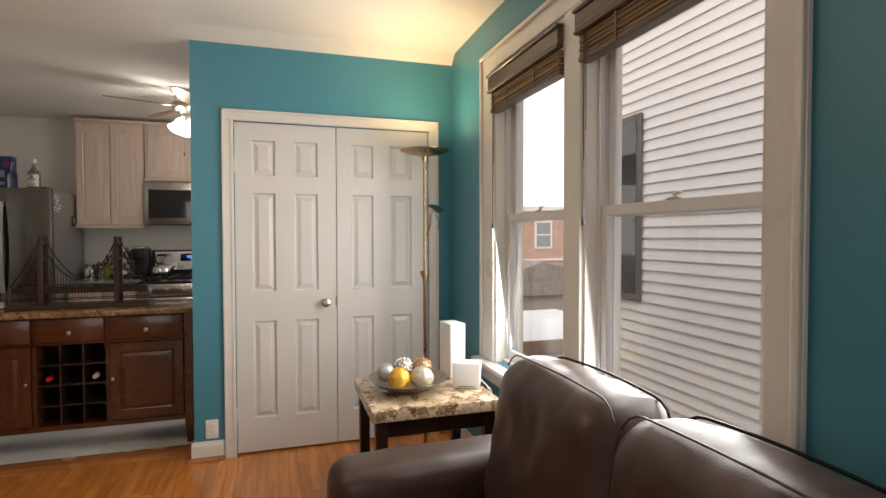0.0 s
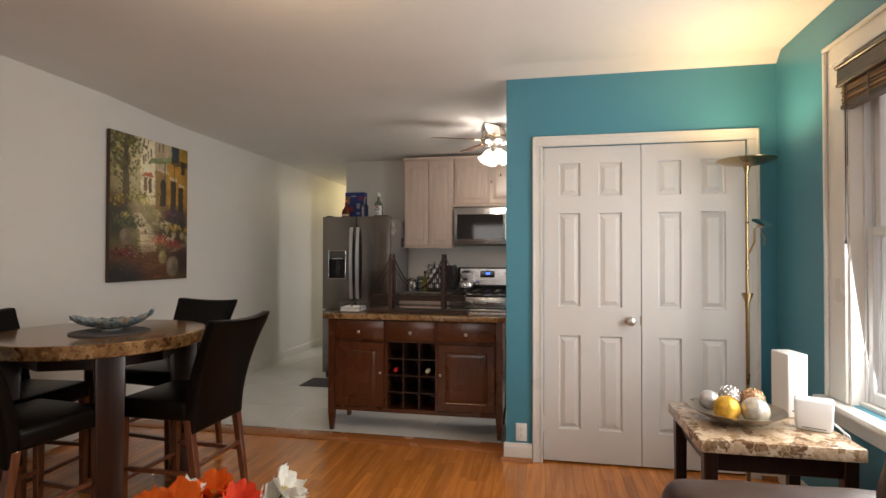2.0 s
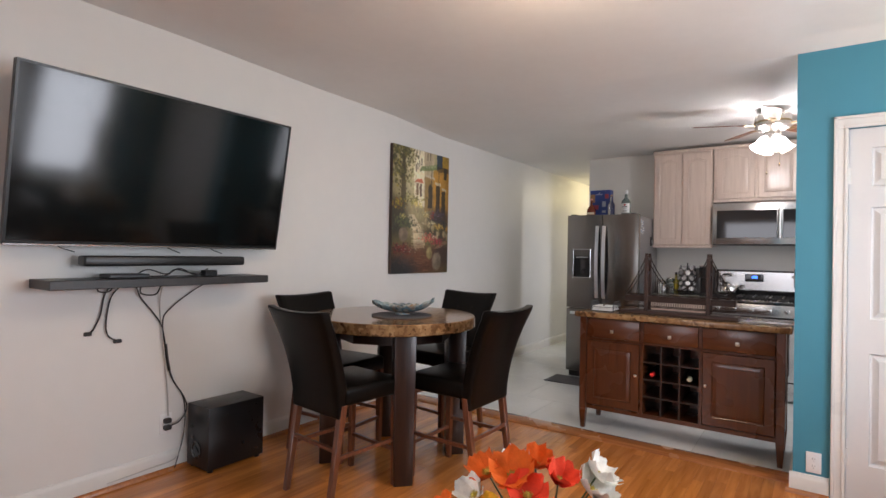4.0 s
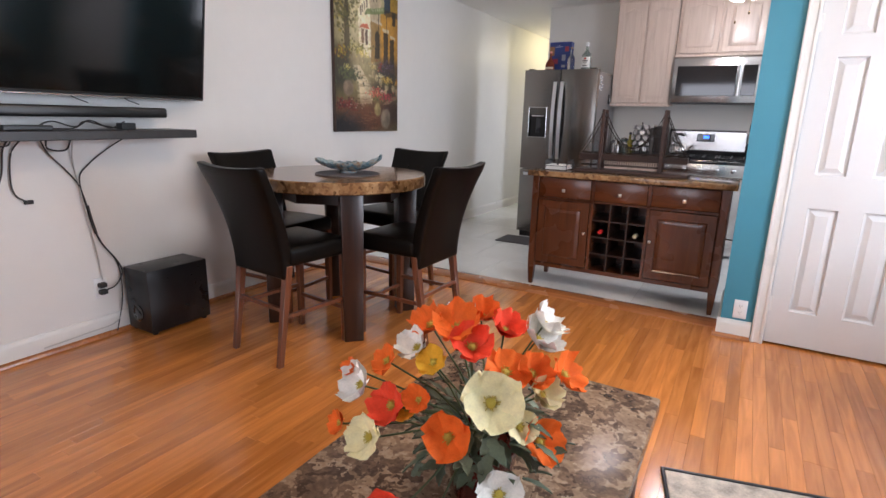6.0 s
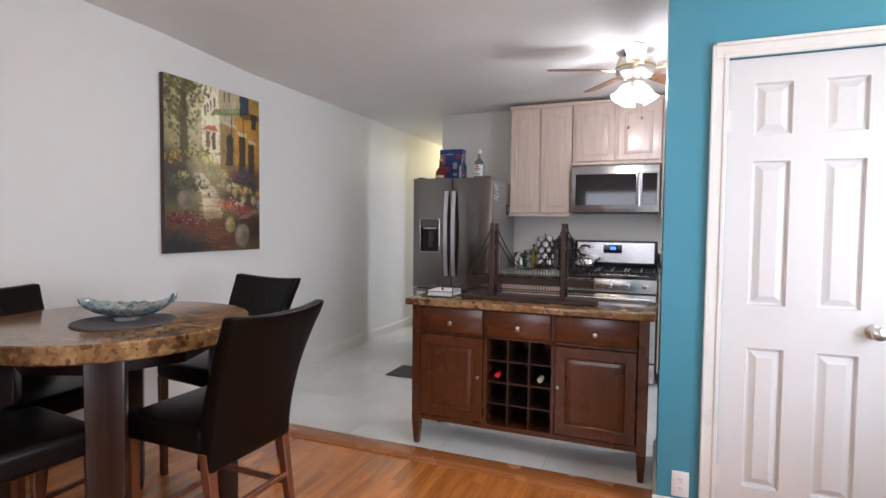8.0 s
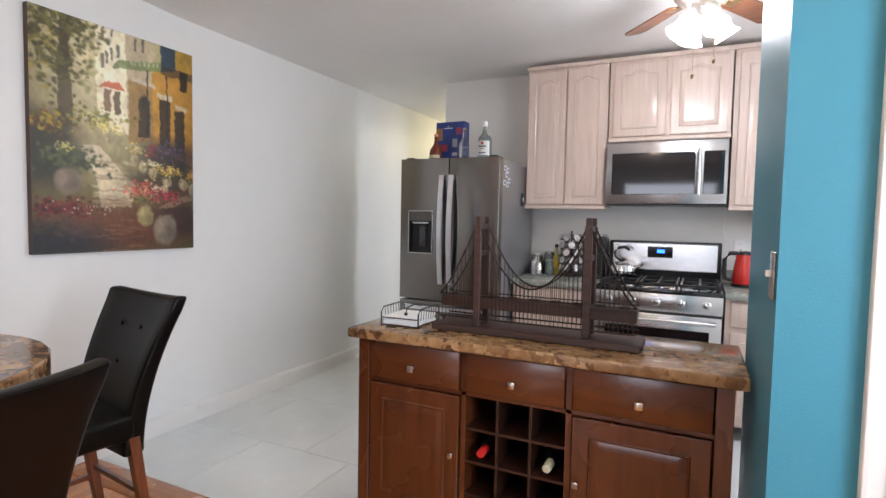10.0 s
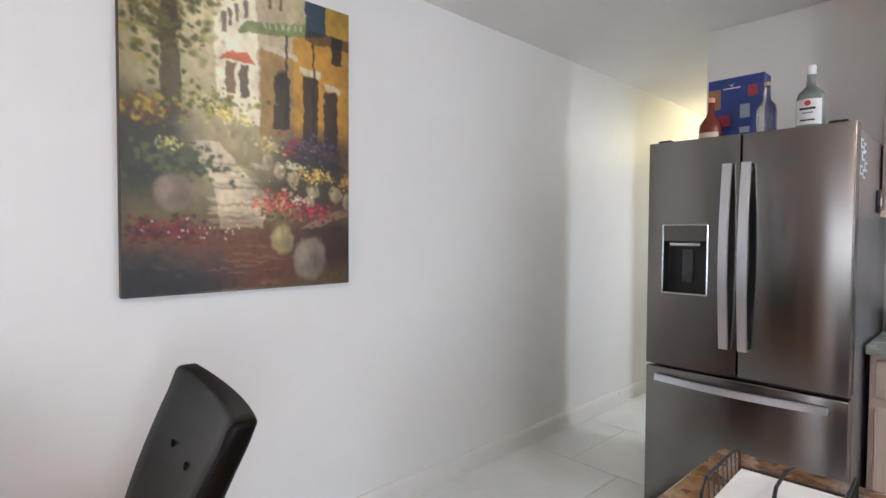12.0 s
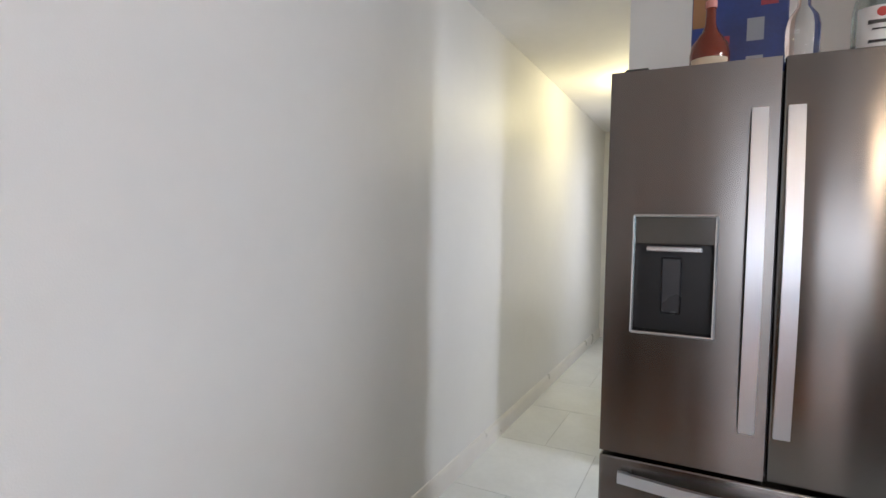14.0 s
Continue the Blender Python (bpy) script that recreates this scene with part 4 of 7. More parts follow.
def chair(loc, rz, label):
    """A parsons counter chair; it faces +y."""
    ob = thing("dining_chair", label, "chair", "chairs round the table", loc, rz)
    W, D, SZ = 0.22, 0.22, 0.62
    bm = BM()
    t = BM()
    box(t, (-W, -D + 0.03, SZ - 0.10), (W, D, SZ), 0.028, 4)
    merge(bm, t)
    part("seat", bm, M_BLACKLEATHER, ob, "padded black leather seat")
    # back: a thick curved slab, flaring and leaning backwards
    t = BM()
    nz, nx = 14, 8
    def pt(i, k, side):
        z = 0.46 + 0.556 * i / nz
        u = i / nz
        x = (-1 + 2 * k / nx)
        w = W * (0.95 + 0.20 * u ** 2)
        curve = -D + 0.035 - 0.16 * u ** 1.8 - 0.03 * (1 - x * x) * u
        zz = z + (0.014 * x * x * u if i == nz else 0)
        y = curve + side * (0.026 + 0.012 * (1 - u))
        return (x * w, y, zz)
    g = {}
    for s in (-1, 1):
        for i in range(nz + 1):
            for k in range(nx + 1):
                g[s, i, k] = t.verts.new(pt(i, k, s))
    for s in (-1, 1):
        for i in range(nz):
            for k in range(nx):
                f = [g[s, i, k], g[s, i, k + 1], g[s, i + 1, k + 1], g[s, i + 1, k]]
                t.faces.new(f if s < 0 else f[::-1])
    for i in range(nz):
        for k in (0, nx):
            t.faces.new([g[-1, i, k], g[-1, i + 1, k], g[1, i + 1, k], g[1, i, k]])
    for k in range(nx):
        for i in (0, nz):
            t.faces.new([g[-1, i, k], g[-1, i, k + 1], g[1, i, k + 1], g[1, i, k]])
    bmesh.ops.recalc_face_normals(t, faces=t.faces[:])
    sharp = [e for e in t.edges if e.is_manifold and e.calc_face_angle(0) > 1.0]
    bmesh.ops.bevel(t, geom=sharp, offset=0.014, segments=3, affect="EDGES", profile=0.5)
    bm = BM()
    merge(bm, t)
    back = part("backrest", bm, M_BLACKLEATHER, ob, "tufted black leather back")
    for bz, bx in ((0.90, -0.07), (0.90, 0.07), (0.77, 0.0)):
        u = (bz - 0.46) / 0.565
        y = -D + 0.035 - 0.16 * u ** 1.8 - 0.03 * u + 0.026 + 0.012 * (1 - u)
        part("button", ball(BM(), (bx, y, bz), (0.010, 0.005, 0.010), 10), M_BLACKLEATHER, back)
    for x in (-1, 1):
        for y, lean in ((D - 0.025, 0.0), (-D + 0.05, -0.09)):
            t = BM()
            box(t, (-0.02, -0.02, 0), (0.02, 0.02, SZ - 0.09), 0.003, taper=(0.75, 0.75))
            for v in t.verts:
                v.co.y += lean * (1 - v.co.z / SZ)
                v.co += Vector((x * (W - 0.028), y, 0))
            part("leg", merge(BM(), t), M_LEGWOOD, ob)
    for a, b in (((-W + 0.04, D - 0.025, 0.20), (W - 0.04, D - 0.025, 0.20)), ((-W + 0.028, D - 0.03, 0.26), (-W + 0.028, -D + 0.005, 0.26)), ((W - 0.028, D - 0.03, 0.26), (W - 0.028, -D + 0.005, 0.26)), ((-W + 0.04, -D - 0.002, 0.30), (W - 0.04, -D - 0.002, 0.30))):
        bm = BM()
        lo = tuple(min(p, q) - 0.010 for p, q in zip(a, b))
        hi = tuple(max(p, q) + 0.010 for p, q in zip(a, b))
        part("stretcher", box(bm, lo, hi, 0.002), M_LEGWOOD, ob)
    return ob


CHAIRS = [((-2.62, 1.95, 0), -6), ((-3.07, 2.32, 0), -87), ((-2.20, 2.46, 0), 89), ((-2.75, 3.05, 0), 173)]
first = chair((0, 0, 0), 0, "black tufted leather counter chair on dark wooden legs")
for i, (loc, rz) in enumerate(CHAIRS):
    c = first if i == 0 else copy_thing(first, pose(*loc, 0, 0, rz))
    if i == 0:
        first.matrix_world = pose(*loc, 0, 0, rz)
        bpy.context.view_layer.update()

# television, shelf, soundbar, subwoofer
TVY0, TVY1, TVZ0, TVZ1 = 0.605, 2.105, 1.335, 2.18
tv = thing("television", "large black flat-screen television, switched off, mounted on the wall", "television", at=(XW + 0.06, (TVY0 + TVY1) / 2, TVZ0))
tw, th = TVY1 - TVY0, TVZ1 - TVZ0
tv.matrix_world = pose(XW + 0.09, (TVY0 + TVY1) / 2, TVZ0, 0, 0, 90) @ pose(0, 0, 0, 9.5)
part("screen", box(BM(), (-tw / 2 + 0.012, -0.022, 0.022), (tw / 2 - 0.012, -0.0175, th - 0.012)), M_SCREEN, tv, smooth=False)
bm = BM()
box(bm, (-tw / 2, -0.017, 0), (tw / 2, 0.02, th), 0.003)
for lo, hi in (((-tw / 2, -0.026, 0), (tw / 2, -0.0175, 0.021)), ((-tw / 2, -0.026, th - 0.011), (tw / 2, -0.0175, th)), ((-tw / 2, -0.026, 0.021), (-tw / 2 + 0.011, -0.0175, th - 0.011)), ((tw / 2 - 0.011, -0.026, 0.021), (tw / 2, -0.0175, th - 0.011))):
    box(bm, lo, hi)
part("bezel", bm, M_BLACK, tv)
part("bottom_strip", box(BM(), (-tw / 2 + 0.002, -0.0285, 0.001), (tw / 2 - 0.002, -0.0265, 0.008)), M_STEELB, tv)
part("wall_bracket", box(BM(), (-0.2, 0.0205, 0.2), (0.2, 0.10, 0.55)), M_BLACK, tv)
shelf = thing("wall_shelf", "dark wooden floating shelf under the television", "shelf", at=(XW, 0.745, 1.120))
part("board", box(BM(), (0, 0, 0), (0.26, 1.197, 0.045), 0.003), M_SHELF, shelf)
sb = thing("soundbar", "black soundbar above the floating shelf", "soundbar", at=(XW + 0.055, 0.93, 1.228))
part("body", box(BM(), (0, 0, 0), (0.085, 0.92, 0.055), 0.012, 3), M_BLACK, sb)
part("bracket", box(BM(), (-0.055, 0.1, 0.01), (-0.0005, 0.7, 0.04)), M_BLACK, sb)
sub = thing("subwoofer", "black wooden subwoofer box on the floor", "speaker", at=(-3.48, 1.50, 0))
sub.matrix_world = pose(-3.48, 1.775, 0)
part("cabinet", box(BM(), (-0.105, -0.22, 0.015), (0.125, 0.16, 0.385), 0.006, 2), mat("black_ash", (0.008, 0.008, 0.009), 0.3, var=0.2, scale=12), sub)
part("port", lathe(BM(), [(0.05, 0), (0.052, 0.005), (0.040, 0.006), (0.036, 0.001), (0.001, 0.001)], 24, pose(0.0, -0.22, 0.12, 90)), M_GLOSSBLACK, sub)
for x in (-0.08, 0.10):
    for y in (-0.19, 0.13):
        part("foot", lathe(BM(), [(0.015, 0), (0.018, 0.0148)], 12, pose(x, y, 0)), M_BLACK, sub)

# sofa
sofa = thing("sofa", "brown leather sofa with puffy stitched back cushions under the windows", "sofa", at=(0.12, -0.48, 0))
SL = 2.47


def puffy(bm, lo, hi, bev, dent=0.0, m=None, seed=0):
    t = BM()
    box(t, lo, hi, bev, 5)
    bmesh.ops.subdivide_edges(t, edges=[e for e in t.edges if e.calc_length() > 0.12], cuts=12, use_grid_fill=True)
    c = [(a + b) / 2 for a, b in zip(lo, hi)]
    h = [(b - a) / 2 for a, b in zip(lo, hi)]
    for v in t.verts:
        u = [(v.co[i] - c[i]) / h[i] for i in range(3)]
        k = [1 + dent * (1 - u[(i + 1) % 3] ** 2) * (1 - u[(i + 2) % 3] ** 2) for i in range(3)]
        v.co = Vector([c[i] + h[i] * u[i] * k[i] for i in range(3)])
        v.co += 0.006 * noise.noise_vector(v.co * 7 + Vector((seed, 0, 0))) + 0.009 * noise.noise_vector(Vector((v.co.x * 9, v.co.y * 22, v.co.z * 9)) + Vector((seed, 3, 0)))
    return merge(bm, t, m)


part("base", box(BM(), (0.03, 0.02, 0.06), (0.93, SL - 0.02, 0.26), 0.02, 3), M_BROWNLEATHER, sofa)
for y0 in (0.0, SL - 0.26):
    part("armrest", puffy(BM(), (0.0, y0, 0.10), (0.90, y0 + 0.25, 0.56), 0.07, 0.05, seed=y0), M_BROWNLEATHER, sofa, "rounded leather arm")
part("back_frame", puffy(BM(), (0.70, 0.03, 0.20), (0.95, SL - 0.03, 0.80), 0.08), M_BROWNLEATHER, sofa)
CW = (SL - 0.54) / 3
for i in range(3):
    y0 = 0.27 + i * CW
    part("seat_cushion", puffy(BM(), (0.02, y0 + 0.005, 0.265), (0.70, y0 + CW - 0.005, 0.45), 0.05, 0.10, seed=i), M_BROWNLEATHER, sofa)
    part("back_cushion", puffy(BM(), (-0.15, y0 + 0.003, -0.02), (0.15, y0 + CW - 0.003, 0.545), 0.11, 0.07, pose(0.62, 0, 0.395, 0, 10, 0), seed=i + 5), M_BROWNLEATHER, sofa, "puffy stitched back cushion")
    for sx, sn in ((0.07, "piping"), (-0.10, "seam")):
        pts = []
        for q in range(25):
            u = (-1 + 2 * q / 24) * 0.97
            dz = 0.2825 * 0.07 * (1 - (sx / 0.15) ** 2) * (1 - u * u)
            dz -= 0.085 * (1 - math.sqrt(max(0, 1 - max(0, (abs(u) - 0.74) / 0.26) ** 2)))
            dz -= 0.085 * (1 - math.sqrt(max(0, 1 - (max(0, abs(sx) - 0.065) / 0.085) ** 2)))
            pts.append((sx * (1 + 0.07 * (1 - u * u)), y0 + CW / 2 + u * (CW / 2 - 0.003), 0.547 + dz + (0.001 if sx > 0 else 0.0)))
        part(sn, merge(BM(), tube(BM(), pts, 0.0045 if sx > 0 else 0.003, 6), pose(0.62, 0, 0.395, 0, 10, 0)), M_BLACKLEATHER if sx > 0 else M_BROWNLEATHER, sofa)
for x in (0.08, 0.85):
    for y in (0.08, SL - 0.1):
        part("foot", box(BM(), (x - 0.03, y - 0.03, 0), (x + 0.03, y + 0.03, 0.07), 0.003), M_ESP, sofa)

# end table and coffee table
et = thing("end_table", "tan marble-topped end table on dark legs", "side table", at=(0.335, 2.265, 0))
part("tabletop", box(BM(), (0, 0, 0.535), (0.61, 0.575, 0.59), 0.008, 2), M_TAN_MARBLE, et, "polished tan and brown marble top")
part("apron", box(BM(), (0.05, 0.05, 0.45), (0.56, 0.525, 0.5345), 0.003), M_ESP, et)
part("shelf", box(BM(), (0.03, 0.03, 0.14), (0.58, 0.545, 0.165), 0.003), M_ESP, et)
for x in (0.02, 0.535):
    for y in (0.02, 0.50):
        part("leg", box(BM(), (x, y, 0), (x + 0.055, y + 0.055, 0.5345), 0.004, taper=(0.8, 0.8)), M_ESP, et)
ct = thing("coffee_table", "brown marble-topped coffee table", "coffee table", at=(-1.345, 0.29, 0))
part("tabletop", box(BM(), (0, 0, 0.40), (0.697, 1.24, 0.452), 0.008, 2), M_BRONZE_MARBLE, ct, "polished brown marble top")
part("apron", box(BM(), (0.05, 0.05, 0.32), (0.647, 1.19, 0.3995), 0.003), M_ESP, ct)
for x in (0.03, 0.607):
    for y in (0.03, 1.15):
        part("leg", box(BM(), (x, y, 0), (x + 0.06, y + 0.06, 0.3995), 0.004, taper=(0.8, 0.8)), M_ESP, ct)

# ---- lamps ----
M_SHADE = glow("lit_frosted_glass", (1.0, 0.96, 0.9), 5.0)
fan = thing("ceiling_fan", "brass and nickel ceiling fan with four lit frosted shades", "ceiling fan", at=(-0.73, 4.75, 2.29))
bm = lathe(BM(), [(0.001, 0.235), (0.075, 0.235), (0.085, 0.215), (0.085, 0.20), (0.12, 0.19), (0.13, 0.16), (0.13, 0.10), (0.11, 0.075), (0.06, 0.06), (0.06, 0.04), (0.075, 0.03), (0.07, 0.0), (0.03, -0.015), (0.001, -0.016)], 32)
part("motor_housing", bm, M_NICKEL, fan)
part("band", lathe(BM(), [(0.1305, 0.125), (0.133, 0.128), (0.133, 0.138), (0.1305, 0.141)], 32, cap=False), M_BRASS, fan)
M_BLADE = wood("fan_blade_wood", (0.13, 0.045, 0.018), (0.24, 0.09, 0.04), 0.35, 0, 0.2, 0.05)
for k in range(5):
    a = 200 + 72 * k
    m = pose(0, 0, 0.115, 0, 0, a)
    t = BM()
    prism(t, [(0.19, -0.05), (0.55, -0.066), (0.585, -0.05), (0.60, 0), (0.585, 0.05), (0.55, 0.066), (0.19, 0.05)], 0.006)
    part("blade", merge(BM(), t, m @ pose(0, 0, 0, 78, 0, 0)), M_BLADE, fan)
    t = BM()
    box(t, (0.10, -0.012, -0.006), (0.21, 0.012, 0.002), 0.002)
    box(t, (0.19, -0.03, -0.004), (0.25, 0.03, 0.004), 0.002, m=pose(0, 0, 0, -12))
    part("blade_arm", merge(BM(), t, m), M_BRASS, fan)
for k in range(4):
    m = pose(0, 0, 0.0, 0, 0, 28 + 90 * k) @ pose(0.045, 0, 0.025, 0, 0, 0) @ pose(0, 0, 0, 0, -35, 0)
    part("lamp_arm", lathe(BM(), [(0.018, 0.02), (0.022, -0.01), (0.024, -0.03), (0.001, -0.031)], 16, m), M_BRASS, fan)
    prof = [(0.024, -0.02), (0.032, -0.03), (0.037, -0.055), (0.036, -0.08), (0.042, -0.105), (0.058, -0.13), (0.054, -0.129), (0.038, -0.104), (0.032, -0.08), (0.033, -0.055), (0.028, -0.033), (0.02, -0.024)]
    part("shade", lathe(BM(), prof, 24, m, cap=False), M_SHADE, fan, "lit frosted tulip shade")
for x, l in ((0.05, 0.20), (-0.035, 0.26)):
    bm = tube(BM(), [(x, -0.04, 0), (x, -0.04, -l)], 0.0012, 5)
    ball(bm, (x, -0.04, -l - 0.012), (0.007, 0.007, 0.013), 10)
    part("pull_chain", bm, M_BRASS, fan)

cl = thing("ceiling_light", "round flush ceiling light with a ring of lit crystals", "ceiling light", at=(-1.29, 1.80, 2.60))
part("canopy", lathe(BM(), [(0.001, 0.01), (0.20, 0.01), (0.205, 0.0), (0.205, -0.02), (0.001, -0.02)], 40), M_CHROME, cl)
M_CRYSTAL = glow("lit_crystal", (1.0, 0.88, 0.72), 1.5, 0.1)
for r, z, n in ((0.19, -0.05, 36), (0.14, -0.075, 26), (0.08, -0.095, 16)):
    for k in range(n):
        a = 2 * math.pi * k / n
        t = box(BM(), (-0.006, -0.012, -0.03), (0.006, 0.012, 0.03), 0.004)
        part("crystal", merge(BM(), t, pose(r * math.cos(a), r * math.sin(a), z, 0, 0, math.degrees(a))), M_CRYSTAL, cl)
for r, z in ((0.19, -0.084), (0.14, -0.108), (0.08, -0.13)):
    bm = BM()
    tube(bm, [(r * math.cos(k * math.pi / 18), r * math.sin(k * math.pi / 18), z) for k in range(37)], 0.004, 6)
    part("ring", bm, M_CHROME, cl)

fl = thing("floor_lamp", "antique brass torchiere floor lamp with a small reading arm", "floor lamp", at=(0.805, 3.10, 0))
part("foot", lathe(BM(), [(0.13, 0), (0.132, 0.012), (0.11, 0.026), (0.03, 0.04), (0.001, 0.042)], 32), M_BRASS, fl)
part("pole", lathe(BM(), [(0.0105, 0.04), (0.0105, 1.06), (0.013, 1.065), (0.013, 1.09), (0.030, 1.135), (0.030, 1.14), (0.009, 1.105), (0.009, 1.80), (0.02, 1.84)], 16), M_BRASS, fl)
part("bowl", lathe(BM(), [(0.02, 1.838), (0.06, 1.845), (0.11, 1.856), (0.148, 1.872), (0.148, 1.876), (0.10, 1.862), (0.05, 1.852), (0.001, 1.85)], 40, cap=False), M_BRASS, fl)
part("bulb", ball(BM(), (0, 0, 1.868), (0.03, 0.03, 0.012), 12), glow("lit_bulb", (1.0, 0.8, 0.55), 8), fl)
bm = tube(BM(), [(0.01, 0, 1.36), (0.03, -0.02, 1.42), (0.028, -0.025, 1.49), (0.05, -0.03, 1.51)], 0.006, 8)
tube(bm, [(0.06, -0.03, 1.49), (0.075, -0.04, 1.44), (0.07, -0.04, 1.40)], 0.003, 6)
part("reading_arm", bm, M_BRASS, fl)
part("reading_head", lathe(BM(), [(0.001, 0.0), (0.035, 0.004), (0.048, 0.018), (0.05, 0.024), (0.001, 0.02)], 20, pose(0.055, -0.03, 1.505, 25, 12)), M_CHROME, fl)

# ---- blinds ----
M_BAMBOO = wood("woven_wood", (0.11, 0.062, 0.026), (0.36, 0.22, 0.10), 0.6, 1, 0.0, 0.3, 2.0)
M_VALANCE = wood("valance_wood", (0.07, 0.042, 0.025), (0.15, 0.09, 0.05), 0.35, 1, 0.2, 0.05)
for y0, y1 in ((0.98, 1.80), (1.925, 2.675)):
    ob = thing("window_blind", "raised woven wooden blind with a dark moulded valance", "blind", "window blinds", (XE + 0.035, y0, 2.05))
    w = y1 - y0
    bm = box(BM(), (-0.085, 0, 0.09), (-0.0555, w, 0.155), 0.004)
    box(bm, (-0.095, -0.004, 0.156), (-0.0555, w + 0.004, 0.172), 0.004)
    box(bm, (-0.09, -0.002, 0.075), (-0.0555, w + 0.002, 0.0895), 0.004)
    part("valance", bm, M_VALANCE, ob)
    for k in range(5):
        z = -0.009 + k * 0.0165
        part("slat", box(BM(), (-0.07 - 0.003 * (k % 2), 0.012, z), (-0.02, w - 0.012, z + 0.0135), 0.003), M_BAMBOO, ob)
    part("bottom_rail", box(BM(), (-0.074, 0.008, -0.030), (-0.02, w - 0.008, -0.0105), 0.004), M_VALANCE, ob)
    bm = tube(BM(), [(-0.079, w - 0.06, 0.09), (-0.079, w - 0.06, -0.62)], 0.0022, 6)
    tube(bm, [(-0.079, w - 0.075, 0.09), (-0.079, w - 0.075, -0.30)], 0.0015, 5)
    lathe(bm, [(0.003, 0), (0.007, -0.03), (0.001, -0.035)], 8, pose(-0.079, w - 0.06, -0.62))
    part("cord", bm, M_BLACK, ob)
    for y in (w * 0.3, w * 0.7):
        part("lift_tape", box(BM(), (-0.0765, y - 0.006, -0.032), (-0.0745, y + 0.006, 0.074)), M_VALANCE, ob)

# ---- picture ----
def painting():
    """A garden path between potted flowers and sunlit houses, dabbed on a fine grid of coloured cells."""
    H, W = 340, 256
    rg = np.random.RandomState(3)
    yy, xx = np.mgrid[0:H, 0:W]
    u, v = xx / W, 1 - yy / H
    img = np.zeros((H, W, 3))
    img[:] = (0.17, 0.14, 0.06)
    sky_ = np.clip(1.15 - np.hypot((u - 0.42) * 2.0, (v - 0.95) * 1.6), 0, 1)[..., None]
    img += sky_ * np.array((0.55, 0.50, 0.36))

    def dab(cx, cy, rx, ry, col, k=1.0, soft=0.35):
        d = np.hypot((u - cx) / rx, (v - cy) / ry)
        a = np.clip((1 - d) / soft, 0, 1)[..., None] * k
        img[:] = img * (1 - a) + np.array(col) * a

    def quad(pts, col, k=1.0):
        ins = np.ones_like(u, bool)
        n = len(pts)
        s = sum(pts[i][0] * pts[(i + 1) % n][1] - pts[(i + 1) % n][0] * pts[i][1] for i in range(n))
        for i in range(n):
            (x0, y0), (x1, y1) = pts[i], pts[(i + 1) % n]
            c = (x1 - x0) * (v - y0) - (y1 - y0) * (u - x0)
            ins &= (c * s >= 0)
        img[ins] = img[ins] * (1 - k) + np.array(col) * k

    def spray(cx, cy, rx, ry, cols, n, r, k=0.9):
        for _ in range(2 * n):
            a, b = rg.randn() * 0.38, rg.randn() * 0.38
            q = r * (0.25 + 0.6 * rg.rand())
            c = np.array(cols[rg.randint(len(cols))]) * (0.8 + 0.4 * rg.rand())
            dab(cx + a * rx, cy + b * ry, q * (0.7 + 0.8 * rg.rand()), q * 0.7, c, k, 0.6)

    # pale house, ochre house
    quad([(0.35, 0.58), (0.62, 0.52), (0.66, 1.0), (0.34, 1.0)], (0.80, 0.73, 0.56))
    quad([(0.54, 0.50), (0.68, 0.55), (0.70, 1.0), (0.52, 1.0)], (0.52, 0.44, 0.31))
    quad([(0.54, 0.50), (0.72, 0.53), (0.72, 0.78), (0.54, 0.80)], (0.36, 0.24, 0.10))
    quad([(0.70, 0.50), (1.0, 0.42), (1.0, 0.95), (0.70, 0.90)], (0.52, 0.30, 0.06))
    for a, b, c, d in ((0.60, 0.54, 0.68, 0.72), (0.75, 0.50, 0.83, 0.74), (0.86, 0.48, 0.93, 0.70), (0.90, 0.80, 0.96, 0.90)):
        quad([(a, b), (c, b), (c, d), (a, d)], (0.035, 0.03, 0.03), 0.9)
    dab(0.64, 0.71, 0.04, 0.04, (0.04, 0.035, 0.03))
    for a, b in ((0.375, 0.82), (0.40, 0.84), (0.43, 0.86), (0.47, 0.88), (0.38, 0.94), (0.43, 0.96), (0.58, 0.93), (0.63, 0.94)):
        quad([(a, b), (a + 0.016, b), (a + 0.016, b + 0.06), (a, b + 0.06)], (0.14, 0.12, 0.09), 0.85)
    quad([(0.39, 0.63), (0.43, 0.63), (0.43, 0.73), (0.39, 0.73)], (0.22, 0.12, 0.07), 0.9)
    quad([(0.45, 0.63), (0.49, 0.63), (0.49, 0.73), (0.45, 0.73)], (0.10, 0.06, 0.04), 0.9)
    quad([(0.36, 0.74), (0.52, 0.735), (0.48, 0.775), (0.40, 0.77)], (0.55, 0.13, 0.06), 0.9)
    quad([(0.44, 0.83), (0.78, 0.87), (0.78, 0.92), (0.48, 0.87)], (0.22, 0.27, 0.12), 0.95)
    for i in range(7):
        quad([(0.55 + i * 0.03, 0.862 + i * 0.004), (0.563 + i * 0.03, 0.864 + i * 0.004), (0.563 + i * 0.03, 0.885 + i * 0.004), (0.55 + i * 0.03, 0.882 + i * 0.004)], (0.55, 0.58, 0.42), 0.6)
    quad([(0.76, 0.87), (0.88, 0.90), (0.88, 1.0), (0.76, 1.0)], (0.03, 0.07, 0.11), 0.95)
    quad([(0.87, 0.90), (1.0, 0.91), (1.0, 1.0), (0.87, 1.0)], (0.50, 0.33, 0.06), 0.95)
